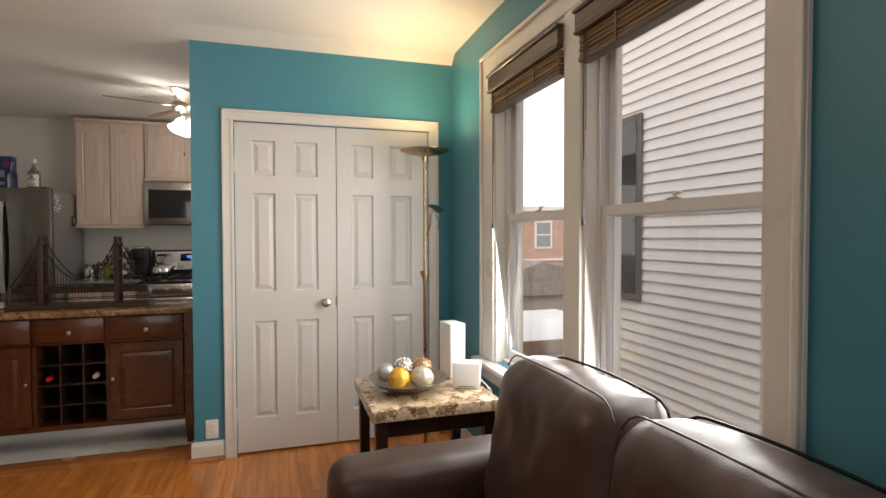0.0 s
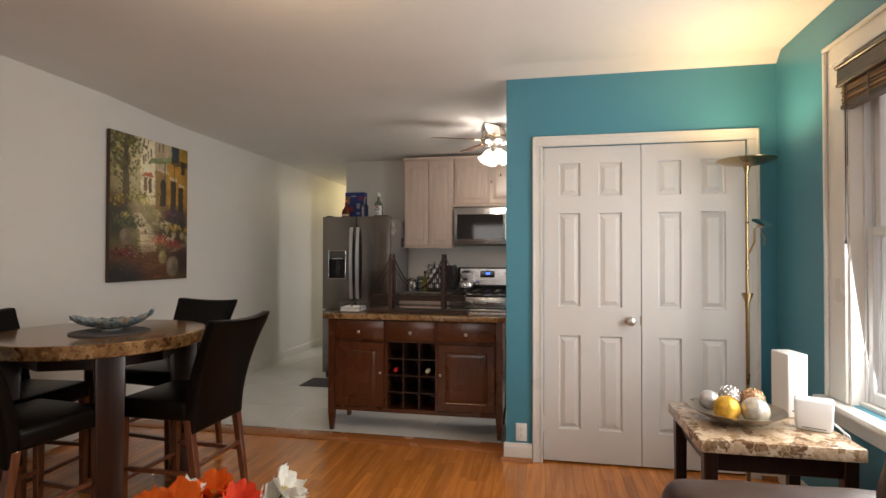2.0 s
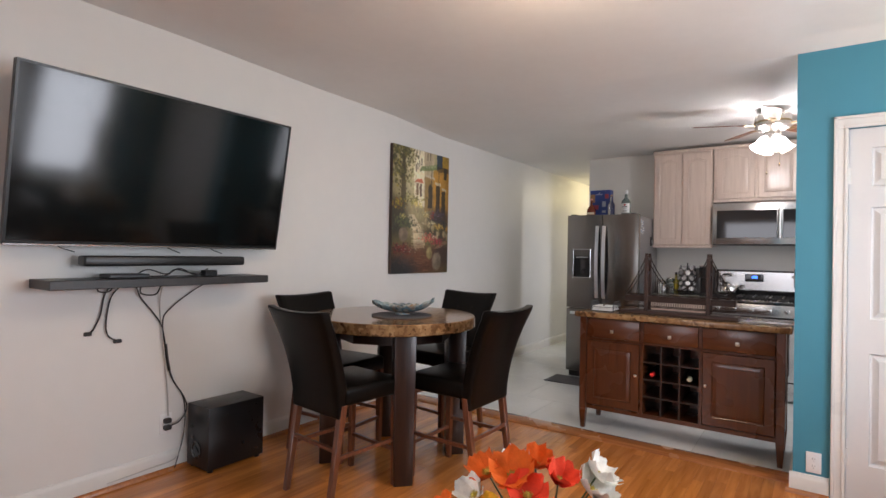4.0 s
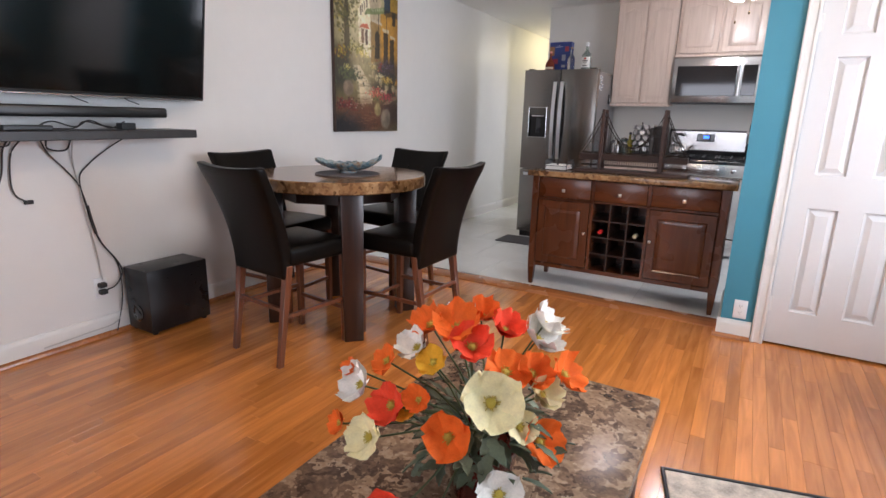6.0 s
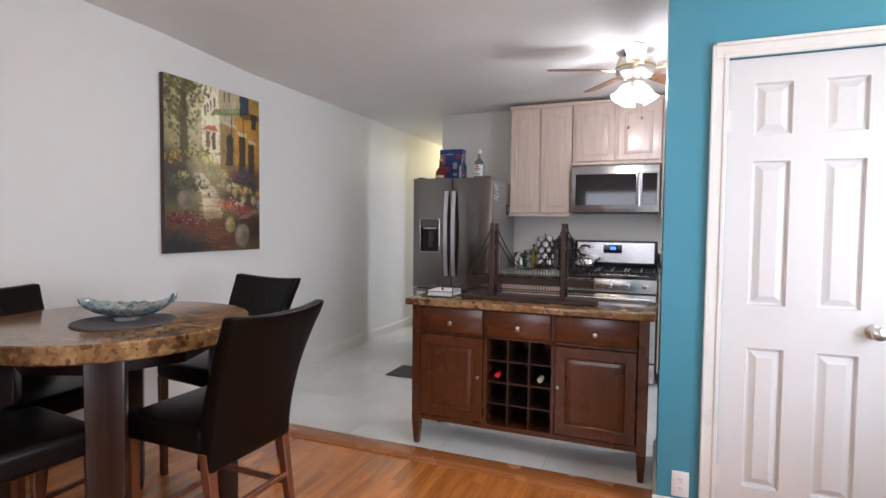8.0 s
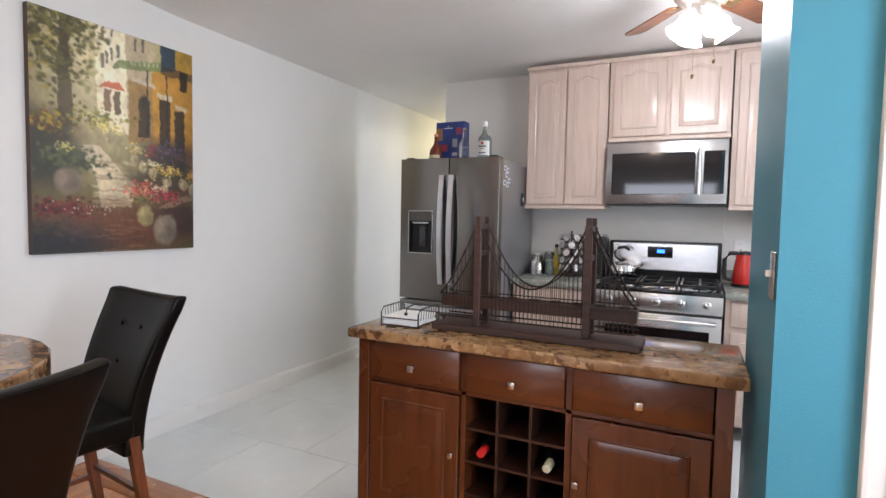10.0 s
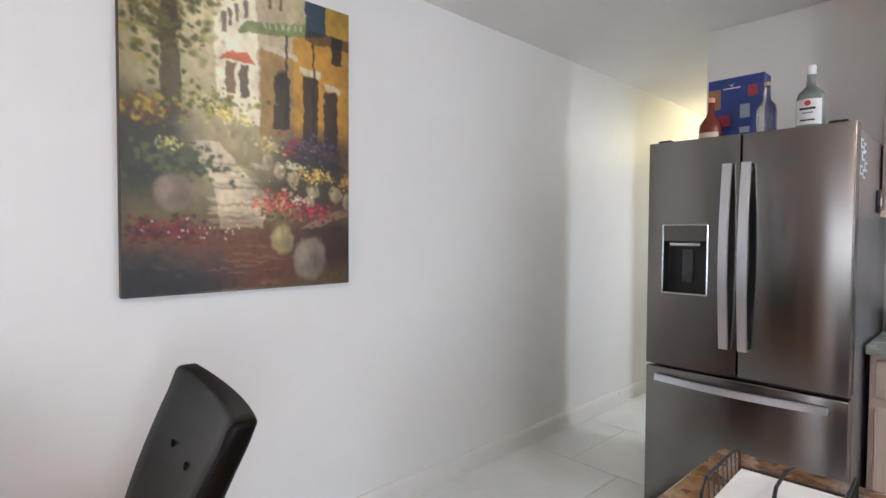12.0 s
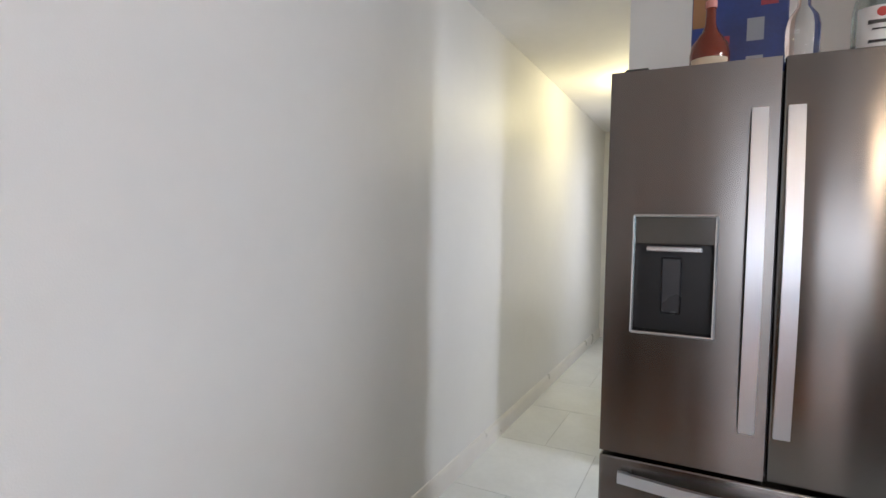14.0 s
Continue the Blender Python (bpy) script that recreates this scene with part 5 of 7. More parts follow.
    quad([(0.76, 0.86), (1.0, 0.86), (1.0, 0.90), (0.76, 0.90)], (0.04, 0.035, 0.03), 0.7)
    quad([(0.73, 0.745), (0.84, 0.74), (0.84, 0.765), (0.73, 0.77)], (0.60, 0.55, 0.42), 0.9)
    quad([(0.86, 0.71), (0.95, 0.70), (0.95, 0.72), (0.86, 0.73)], (0.60, 0.55, 0.42), 0.9)
    quad([(0.56, 0.795), (0.72, 0.785), (0.72, 0.80), (0.56, 0.815)], (0.55, 0.50, 0.40), 0.8)
    for x in (0.66, 0.80):
        quad([(x, 0.55), (x + 0.01, 0.55), (x + 0.01, 0.86), (x, 0.86)], (0.03, 0.03, 0.03), 0.85)
    # tree and bushes
    spray(0.10, 0.85, 0.26, 0.22, [(0.08, 0.08, 0.02), (0.14, 0.12, 0.03), (0.28, 0.23, 0.05), (0.04, 0.04, 0.015)], 170, 0.028)
    quad([(0.13, 0.52), (0.21, 0.52), (0.20, 1.0), (0.15, 1.0)], (0.06, 0.04, 0.02), 0.85)
    spray(0.16, 0.96, 0.30, 0.10, [(0.07, 0.07, 0.02), (0.16, 0.14, 0.03)], 70, 0.03)
    spray(0.17, 0.80, 0.10, 0.08, [(0.05, 0.05, 0.02), (0.12, 0.11, 0.03)], 50, 0.022)
    spray(0.32, 0.80, 0.10, 0.30, [(0.45, 0.42, 0.22), (0.25, 0.24, 0.10)], 34, 0.03, 0.5)
    spray(0.36, 0.59, 0.24, 0.05, [(0.22, 0.20, 0.05), (0.12, 0.12, 0.03), (0.40, 0.36, 0.12)], 70, 0.02)
    # path
    dab(0.28, 0.51, 0.16, 0.06, (0.42, 0.35, 0.22), 0.8, 0.9)
    quad([(0.24, 0.47), (0.36, 0.48), (0.47, 0.375), (0.33, 0.34)], (0.66, 0.58, 0.42), 0.9)
    quad([(0.33, 0.345), (0.47, 0.378), (0.58, 0.31), (0.55, 0.20), (0.37, 0.20)], (0.58, 0.50, 0.35), 0.9)
    dab(0.42, 0.33, 0.14, 0.10, (0.72, 0.64, 0.46), 0.5, 0.9)
    for _ in range(60):
        dab(0.34 + 0.20 * rg.rand(), 0.20 + 0.22 * rg.rand(), 0.06, 0.005, (0.60, 0.52, 0.36) if rg.rand() > 0.4 else (0.28, 0.20, 0.12), 0.5)
    dab(0.45, 0.10, 0.75, 0.17, (0.17, 0.065, 0.035), 0.9, 0.6)
    dab(0.10, 0.02, 0.45, 0.14, (0.03, 0.035, 0.045), 0.9, 0.6)
    dab(0.90, 0.15, 0.28, 0.11, (0.08, 0.035, 0.03), 0.85, 0.5)
    quad([(0.80, 0.20), (1.0, 0.25), (1.0, 0.29), (0.72, 0.20)], (0.42, 0.30, 0.20), 0.6)
    for _ in range(14):
        dab(0.45 + 0.12 * rg.randn(), 0.09 + 0.04 * rg.randn(), 0.06, 0.004, (0.32, 0.18, 0.10), 0.5)
    # beds and flowers
    dab(0.82, 0.46, 0.30, 0.12, (0.05, 0.04, 0.05), 0.9, 0.6)
    dab(0.06, 0.44, 0.27, 0.20, (0.04, 0.04, 0.03), 0.95, 0.5)
    dab(0.78, 0.33, 0.36, 0.09, (0.07, 0.05, 0.04), 0.8, 0.6)
    spray(0.10, 0.55, 0.16, 0.06, [(0.40, 0.30, 0.03), (0.14, 0.11, 0.02), (0.20, 0.08, 0.02)], 60, 0.02)
    spray(0.20, 0.40, 0.24, 0.08, [(0.07, 0.09, 0.05), (0.11, 0.13, 0.05), (0.04, 0.05, 0.035)], 90, 0.022)
    spray(0.18, 0.455, 0.08, 0.025, [(0.60, 0.52, 0.16), (0.45, 0.42, 0.22)], 26, 0.010)

    def pot(cx, cy, r, h, col):
        dab(cx, cy, r, h, col, 1, 0.25)
        dab(cx - r * 0.35, cy + h * 0.2, r * 0.45, h * 0.6, tuple(min(1, c * 1.5) for c in col), 0.6, 0.8)
        dab(cx + r * 0.4, cy - h * 0.2, r * 0.5, h * 0.7, tuple(c * 0.5 for c in col), 0.5, 0.8)

    pot(0.18, 0.31, 0.085, 0.065, (0.22, 0.17, 0.13))
    for cx, cy, r, h in ((0.41, 0.505, 0.022, 0.022), (0.57, 0.43, 0.03, 0.032), (0.63, 0.40, 0.032, 0.032), (0.70, 0.375, 0.035, 0.03), (0.80, 0.34, 0.04, 0.035), (0.92, 0.33, 0.04, 0.035), (0.985, 0.31, 0.03, 0.035), (0.78, 0.295, 0.035, 0.03)):
        pot(cx, cy, r, h, (0.42, 0.35, 0.22))
    spray(0.42, 0.56, 0.12, 0.035, [(0.68, 0.56, 0.15), (0.75, 0.68, 0.35)], 46, 0.011)
    spray(0.31, 0.60, 0.10, 0.02, [(0.60, 0.55, 0.30)], 20, 0.009, 0.7)
    spray(0.59, 0.48, 0.10, 0.035, [(0.55, 0.42, 0.18), (0.32, 0.26, 0.10), (0.62, 0.55, 0.35)], 40, 0.012)
    spray(0.68, 0.49, 0.06, 0.04, [(0.38, 0.03, 0.05), (0.25, 0.03, 0.05)], 24, 0.011)
    spray(0.84, 0.49, 0.18, 0.05, [(0.10, 0.07, 0.14), (0.18, 0.13, 0.22), (0.06, 0.05, 0.05)], 60, 0.013)
    spray(0.70, 0.42, 0.09, 0.025, [(0.70, 0.64, 0.42), (0.52, 0.50, 0.28)], 36, 0.010)
    spray(0.81, 0.39, 0.14, 0.04, [(0.72, 0.47, 0.10), (0.80, 0.62, 0.22), (0.40, 0.26, 0.06)], 60, 0.012)
    spray(0.99, 0.38, 0.06, 0.04, [(0.72, 0.47, 0.10), (0.50, 0.24, 0.06)], 26, 0.012)
    spray(0.80, 0.36, 0.12, 0.02, [(0.10, 0.10, 0.04)], 26, 0.012)
    pot(0.64, 0.165, 0.062, 0.06, (0.36, 0.30, 0.15))
    spray(0.62, 0.29, 0.16, 0.06, [(0.50, 0.08, 0.07), (0.65, 0.16, 0.12), (0.60, 0.45, 0.25)], 110, 0.013)
    spray(0.64, 0.245, 0.14, 0.03, [(0.10, 0.10, 0.05), (0.22, 0.20, 0.08)], 44, 0.014)
    spray(0.79, 0.265, 0.20, 0.055, [(0.40, 0.04, 0.07), (0.55, 0.10, 0.13), (0.22, 0.03, 0.05)], 110, 0.013)
    spray(0.74, 0.30, 0.08, 0.02, [(0.75, 0.62, 0.50)], 16, 0.009)
    pot(0.78, 0.098, 0.095, 0.088, (0.30, 0.25, 0.19))
    dab(0.78, 0.180, 0.06, 0.010, (0.10, 0.06, 0.05), 0.9)
    spray(0.12, 0.19, 0.26, 0.05, [(0.16, 0.015, 0.02), (0.22, 0.03, 0.03), (0.07, 0.015, 0.02)], 110, 0.02)
    spray(0.14, 0.11, 0.30, 0.05, [(0.05, 0.05, 0.05), (0.10, 0.07, 0.05)], 60, 0.02, 0.6)
    for _ in range(26):
        dab(0.05 + 0.4 * rg.rand(), 0.17 + 0.06 * rg.rand(), 0.004, 0.004, (0.7, 0.55, 0.45))
    # brushwork: the cells are pushed about by two scales of waves, then softened
    def waves(n):
        c = rg.randn(n, n)
        iy, ix = np.linspace(0, n - 1.001, H), np.linspace(0, n - 1.001, W)
        y0, x0 = iy.astype(int), ix.astype(int)
        fy, fx = (iy - y0)[:, None], (ix - x0)[None]
        return (c[y0][:, x0] * (1 - fy) * (1 - fx) + c[y0 + 1][:, x0] * fy * (1 - fx) + c[y0][:, x0 + 1] * (1 - fy) * fx + c[y0 + 1][:, x0 + 1] * fy * fx)
    dy, dx = waves(60) * 0.9 + waves(14) * 1.0, waves(60) * 0.9 + waves(14) * 1.0
    img = img[np.clip((yy + dy).astype(int), 0, H - 1), np.clip((xx + dx).astype(int), 0, W - 1)]
    img = (img * 2 + np.roll(img, 1, 0) + np.roll(img, -1, 0) + np.roll(img, 1, 1) + np.roll(img, -1, 1)) / 6
    img *= 1 + 0.14 * (waves(60) * 0.6 + waves(20) * 0.5)[..., None]
    shade_ = np.clip(0.50 + 1.2 * np.clip(1 - np.hypot((u - 0.42) * 1.25, (v - 0.66) * 0.95), 0, 1), 0, 1.12)
    img *= shade_[..., None]
    haze = np.clip(1 - np.hypot((u - 0.36) * 1.7, (v - 0.68) * 1.4), 0, 1)[..., None] * 0.12
    img[:] = img * (1 - haze) + haze * np.array((0.80, 0.72, 0.50))
    return np.clip(np.clip(img, 0, 1) ** 1.25 * 1.05, 0.008, 0.9)


PX, PY0, PY1, PZ0, PZ1 = XW, 3.412, 4.306, 1.132, 2.320
pic = thing("wall_picture", "unframed canvas painting of a flower-lined garden path between sunlit houses", "picture", at=(PX, PY0, PZ0))
part("canvas_edge", box(BM(), (0.002, 0, 0), (0.036, PY1 - PY0, PZ1 - PZ0), 0.003), mat("canvas_brown", (0.06, 0.035, 0.025), 0.6), pic)
img = painting()
ph, pw_ = img.shape[:2]
gy_, gz_ = np.meshgrid(np.linspace(0.002, PY1 - PY0 - 0.002, pw_ + 1), np.linspace(PZ1 - PZ0 - 0.002, 0.002, ph + 1))
vs = np.stack([np.full(gy_.size, 0.0372), gy_.ravel(), gz_.ravel()], 1)
i0 = (np.arange(ph)[:, None] * (pw_ + 1) + np.arange(pw_)[None]).ravel()
fs = np.stack([i0, i0 + pw_ + 1, i0 + pw_ + 2, i0 + 1], 1)
me = bpy.data.meshes.new("painted_canvas")
me.from_pydata(vs.tolist(), [], fs.tolist())
full = np.pad(img, ((0, 1), (0, 1), (0, 0)), mode="edge").reshape(-1, 3)
ca = me.color_attributes.new("paint", "FLOAT_COLOR", "POINT")
ca.data.foreach_set("color", np.concatenate([full, np.ones((len(full), 1))], 1).astype(np.float32).ravel())
pm, nt, b = nodes_of("oil_paint")
at_ = nt.nodes.new("ShaderNodeVertexColor")
at_.layer_name = "paint"
nt.links.new(at_.outputs[0], b.inputs["Base Color"])
b.inputs["Roughness"].default_value = 0.42
nz_ = mk(nt, "ShaderNodeTexNoise", Scale=300.0)
nt.links.new(coords(nt), nz_.inputs["Vector"])
bp_ = nt.nodes.new("ShaderNodeBump")
bp_.inputs["Strength"].default_value, bp_.inputs["Distance"].default_value = 0.3, 0.002
nt.links.new(nz_.outputs[0], bp_.inputs["Height"])
nt.links.new(bp_.outputs[0], b.inputs["Normal"])
me.materials.append(pm)
o = new("painted_canvas", me)
o.parent = pic

# ---- on the end table ----
TZ = 0.59
M_BOWL = mat("hammered_silver", (0.42, 0.38, 0.32), 0.3, 1.0, 0.2, 12, bump=0.5, bscale=60)
bowl = thing("decorative_bowl", "shallow hammered metal bowl on the end table", "bowl", at=(0.56, 2.54, TZ))
prof = [(0.001, 0.0), (0.06, 0.0), (0.065, 0.004), (0.14, 0.03), (0.195, 0.062), (0.20, 0.066), (0.19, 0.066), (0.135, 0.037), (0.06, 0.011), (0.001, 0.009)]
part("dish", lathe(BM(), prof, 40), M_BOWL, bowl)
for (x, y, z, r), c, lab in (((-0.055, -0.055, 0.075, 0.056), (0.75, 0.42, 0.06), "yellow-gold textured decorative ball"), ((0.055, -0.07, 0.075, 0.058), (0.55, 0.50, 0.42), "silver-grey glittering decorative ball"), ((0.085, 0.045, 0.095, 0.05), (0.42, 0.22, 0.13), "copper beaded decorative ball"), ((-0.01, 0.06, 0.10, 0.048), (0.40, 0.36, 0.33), "silver and black spiral decorative ball"), ((-0.10, 0.045, 0.085, 0.045), (0.5, 0.5, 0.5), "plain silver decorative ball")):
    ob = thing("decorative_ball", lab, "ornament", "balls in the bowl", (0.56 + x, 2.54 + y, TZ + z))
    part("ball", ball(BM(), (0, 0, 0), r, 28), mat("ball_%d" % int(c[0] * 100 + c[2] * 1000), c, 0.35, 0.5, 0.3, 30, bump=0.8, bscale=70), ob)
    if "beaded" in lab or "spiral" in lab:
        bm = BM()
        for k in range(90):
            a, zz = k * 2.399, 1 - 2 * (k + 0.5) / 90
            q = math.sqrt(1 - zz * zz)
            ball(bm, (q * math.cos(a) * r, q * math.sin(a) * r, zz * r), 0.005, 6)
        tagged(part("beads", bm, M_BRASS if "beaded" in lab else M_CHROME, ob), kind="stuff")
for nm, lo, hi, rz_, lab in (("router", (0.812, 2.66), (0.902, 2.80), 8, "tall white wireless router box"), ("modem", (0.785, 2.455), (0.93, 2.535), -25, "short white rounded network box")):
    ob = thing(nm, lab, "router")
    ob.matrix_world = pose((lo[0] + hi[0]) / 2, (lo[1] + hi[1]) / 2, TZ, 0, 0, rz_)
    w, d = (hi[0] - lo[0]) / 2, (hi[1] - lo[1]) / 2
    h = 0.295 if nm == "router" else 0.135
    part("case", box(BM(), (-w, -d, 0.001), (w, d, h), 0.012 if nm == "modem" else 0.005, 3, taper=(0.92, 1) if nm == "modem" else None), M_WHITEP, ob)
    part("slot", box(BM(), (-w * 0.6, -d - 0.001, h * 0.1), (w * 0.6, -d + 0.001, h * 0.12)), M_BLACK, ob)
ob = thing("network_cable", "white network cables dropping behind the end table", "cable", at=(0.90, 2.52, TZ))
for k in range(3):
    part("cable", tube(BM(), [(0, 0.02 * k, 0.03), (0.03, -0.03 + 0.02 * k, 0.035), (0.06, -0.09 + 0.02 * k, 0.0), (0.075, -0.12 + 0.03 * k, -0.10), (0.07, -0.10 + 0.03 * k, -0.35), (0.08, -0.08, -0.585)], 0.0028, 6), M_WHITEP, ob)

# ---- dining table ----
mt = thing("placemat", "round dark grey woven placemat on the dining table", "placemat", at=(-2.60, 2.40, TH))
part("mat", lathe(BM(), [(0.001, 0.0005), (0.19, 0.0005), (0.192, 0.004), (0.19, 0.007), (0.001, 0.007)], 40), mat("woven_grey", (0.09, 0.09, 0.10), 0.7, bump=0.6, bscale=180), mt)
lb = thing("leaf_bowl", "blue-grey mottled glass leaf-shaped bowl with raised ends", "bowl")
lb.matrix_world = pose(-2.61, 2.42, TH + 0.0075, 0, 0, 18)
t = BM()
nu, nv = 28, 14
g = {}
for s, off in ((0, 0.0), (1, 0.006)):
    for i in range(nu + 1):
        for j in range(nv + 1):
            u, v = -1 + 2 * i / nu, -1 + 2 * j / nv
            wv = 0.095 * max(0.06, (1 - abs(u) ** 2.2)) ** 0.7
            z = 0.012 + off + 0.045 * v * v * (1 - 0.5 * abs(u)) + (0.075 if u > 0 else 0.045) * abs(u) ** 2.5 + 0.004 * math.sin(u * 26) * v * v
            g[s, i, j] = t.verts.new((0.21 * u, wv * v, max(z, 0.001 + off)))
    for i in range(nu):
        for j in range(nv):
            f = [g[s, i, j], g[s, i + 1, j], g[s, i + 1, j + 1], g[s, i, j + 1]]
            t.faces.new(f if s else f[::-1])
for i in range(nu):
    for j in (0, nv):
        t.faces.new([g[0, i, j], g[0, i + 1, j], g[1, i + 1, j], g[1, i, j]])
for j in range(nv):
    for i in (0, nu):
        t.faces.new([g[0, i, j], g[0, i, j + 1], g[1, i, j + 1], g[1, i, j]])
lm = marble("mottled_blue_glass", [(0.25, (0.06, 0.10, 0.12)), (0.45, (0.15, 0.24, 0.28)), (0.68, (0.36, 0.42, 0.42)), (0.85, (0.32, 0.17, 0.07))], 0.12, 26, 0.15)
part("bowl", t, lm, lb, angle=80)
bm = lathe(BM(), [(0.05, 0.0), (0.05, 0.013), (0.001, 0.014)], 24)
part("foot", bm, lm, lb)

# ---- on the buffet ----
BZ = BH
M_RUSTWOOD = wood("bridge_brown", (0.028, 0.012, 0.008), (0.06, 0.026, 0.017), 0.5, 0, 0.05, 0.05)
M_WIRE = mat("brown_wire", (0.03, 0.018, 0.013), 0.45, 0.6)
br = thing("bridge_model", "brown wood and wire suspension bridge model holding candles, on the buffet", "model", at=(-1.262, 3.955, BZ))
part("base_board", box(BM(), (-0.395, -0.085, 0.001), (0.395, 0.085, 0.026), 0.004), M_RUSTWOOD, br)
DZc = 0.115
bm = BM()
box(bm, (-0.375, -0.036, DZc - 0.022), (0.375, 0.036, DZc + 0.022), 0.003)
deck = part("deck", bm, M_RUSTWOOD, br)
for i in range(9):
    x = -0.33 + i * 0.0825
    part("candle_cup", lathe(BM(), [(0.020, DZc + 0.0225), (0.023, DZc + 0.0225), (0.023, DZc + 0.027), (0.020, DZc + 0.027)], 16, pose(x, 0, 0), cap=False), M_WIRE, deck)
TWX = (-0.215, 0.205)
for x in TWX:
    for y in (-0.048, 0.048):
        bm = box(BM(), (x - 0.013, y - 0.010, 0.0265), (x + 0.013, y + 0.010, 0.425), 0.002)
        box(bm, (x - 0.010, y - 0.008, 0.4255), (x + 0.010, y + 0.008, 0.455), 0.002)
        part("tower_post", bm, M_RUSTWOOD, br)
    for z in (0.30, 0.405):
        part("cross_beam", box(BM(), (x - 0.008, -0.037, z), (x + 0.008, 0.037, z + 0.02), 0.002), M_WIRE, br)


def cable_z(x):
    if x < TWX[0]:
        s = (x + 0.375) / (TWX[0] + 0.375)
        return 0.145 + 0.29 * s ** 1.25
    if x > TWX[1]:
        s = (0.375 - x) / (0.375 - TWX[1])
        return 0.145 + 0.29 * s ** 1.25
    s = (x + 0.005) / 0.21
    return 0.185 + 0.25 * s * s


for y in (-0.048, 0.048):
    for a, b in ((-0.375, TWX[0]), TWX, (TWX[1], 0.375)):
        part("cable", tube(BM(), [(a + (b - a) * k / 16, y, cable_z(a + (b - a) * k / 16 + (1e-6 if k == 0 else -1e-6))) for k in range(17)], 0.0035, 6), M_WIRE, br)
    for k in range(46):
        x = -0.365 + k * 0.73 / 45
        if min(abs(x - q) for q in TWX) > 0.016:
            part("hanger", tube(BM(), [(x, y, 0.055), (x, y, cable_z(x))], 0.0014, 5), M_WIRE, br)
    part("rail", tube(BM(), [(-0.375, y, 0.055), (0.375, y, 0.055)], 0.0035, 6), M_WIRE, br)
    part("rail", tube(BM(), [(-0.375, y, DZc + 0.03), (0.375, y, DZc + 0.03)], 0.0025, 6), M_WIRE, br)

nh = thing("napkin_holder", "black wire napkin tray on the buffet", "napkin holder")
nh.matrix_world = pose(-1.79, 3.94, BZ, 0, 0, 2)
w, d, h = 0.085, 0.10, 0.075
for s in (-1, 1):
    pts = [(s * w, -d, 0.004), (s * w, -d, h * 0.75), (s * w, -d + 0.02, h), (s * w, d - 0.02, h), (s * w, d, h * 0.75), (s * w, d, 0.004)]
    part("wire_side", tube(BM(), pts, 0.003, 6), M_BLACK, nh)
    for k in range(7):
        y = -d + 0.03 + k * (2 * d - 0.06) / 6
        part("wire", tube(BM(), [(s * w, y, h), (s * w * 0.97, y, 0.03), (s * w * 0.8, y, 0.006)], 0.0014, 5), M_BLACK, nh)
for y in (-d, d):
    part("wire_end", tube(BM(), [(-w, y, 0.035), (w, y, 0.035)], 0.0022, 6), M_BLACK, nh)
    part("wire_end", tube(BM(), [(-w, y, 0.004), (w, y, 0.004)], 0.0028, 6), M_BLACK, nh)
part("weight_arm", tube(BM(), [(0, d, 0.06), (0, 0.03, 0.075), (0.0, -0.03, 0.07), (0, -0.045, 0.05)], 0.003, 6), M_BLACK, nh)
part("weight_ball", ball(BM(), (0, -0.045, 0.045), 0.008, 12), M_BLACK, nh)
nk = thing("napkins", "stack of white paper napkins in the wire tray", "napkins")
nk.matrix_world = pose(-1.79, 3.935, BZ + 0.007, 0, 0, 2)
for k in range(6):
    part("napkin", merge(BM(), box(BM(), (-0.078, -0.088, 0.0055 * k), (0.078, 0.088, 0.0055 * k + 0.0045), 0.0015), pose(0, 0, 0, 0, 0, (k * 37 % 7) - 3)), mat("paper_white", (0.80, 0.80, 0.78), 0.9, bump=0.2), nk)

# ---- on the refrigerator ----
FZ = FH + 0.003
bxm = mat("box_blue", (0.015, 0.04, 0.19), 0.35, var=0.25, scale=10)
gb = thing("gift_box", "dark blue cardboard gift box with printed glasses and a white bird", "box")
gb.matrix_world = pose(-2.385, 5.60, FZ, 0, 0, 0)
part("carton", box(BM(), (-0.115, -0.045, 0), (0.115, 0.045, 0.285), 0.003), bxm, gb)
for lo, hi, c, nm in (((-0.113, 0.15), (-0.06, 0.24), (0.30, 0.15, 0.06), "print_brown"), ((0.02, 0.10), (0.06, 0.16), (0.30, 0.33, 0.38), "print_glass"), ((-0.09, 0.07), (-0.02, 0.12), (0.28, 0.03, 0.05), "print_red"), ((0.05, 0.19), (0.09, 0.24), (0.30, 0.03, 0.06), "print_red"), ((0.02, 0.035), (0.06, 0.06), (0.30, 0.33, 0.38), "print_glass"), ((-0.05, 0.235), (0.02, 0.24), (0.7, 0.7, 0.75), "print_white")):
    part(nm, box(BM(), (lo[0], -0.0465, lo[1]), (hi[0], -0.0455, hi[1]), 0.0003), mat(nm, c, 0.35), gb)
t = BM()
prism(t, [(-0.03, 0.258), (-0.016, 0.25), (-0.002, 0.262), (-0.010, 0.256), (-0.013, 0.244), (-0.020, 0.250)], 0.0008, pose(0, -0.0468, 0))
part("bird", t, M_WHITEP, gb)


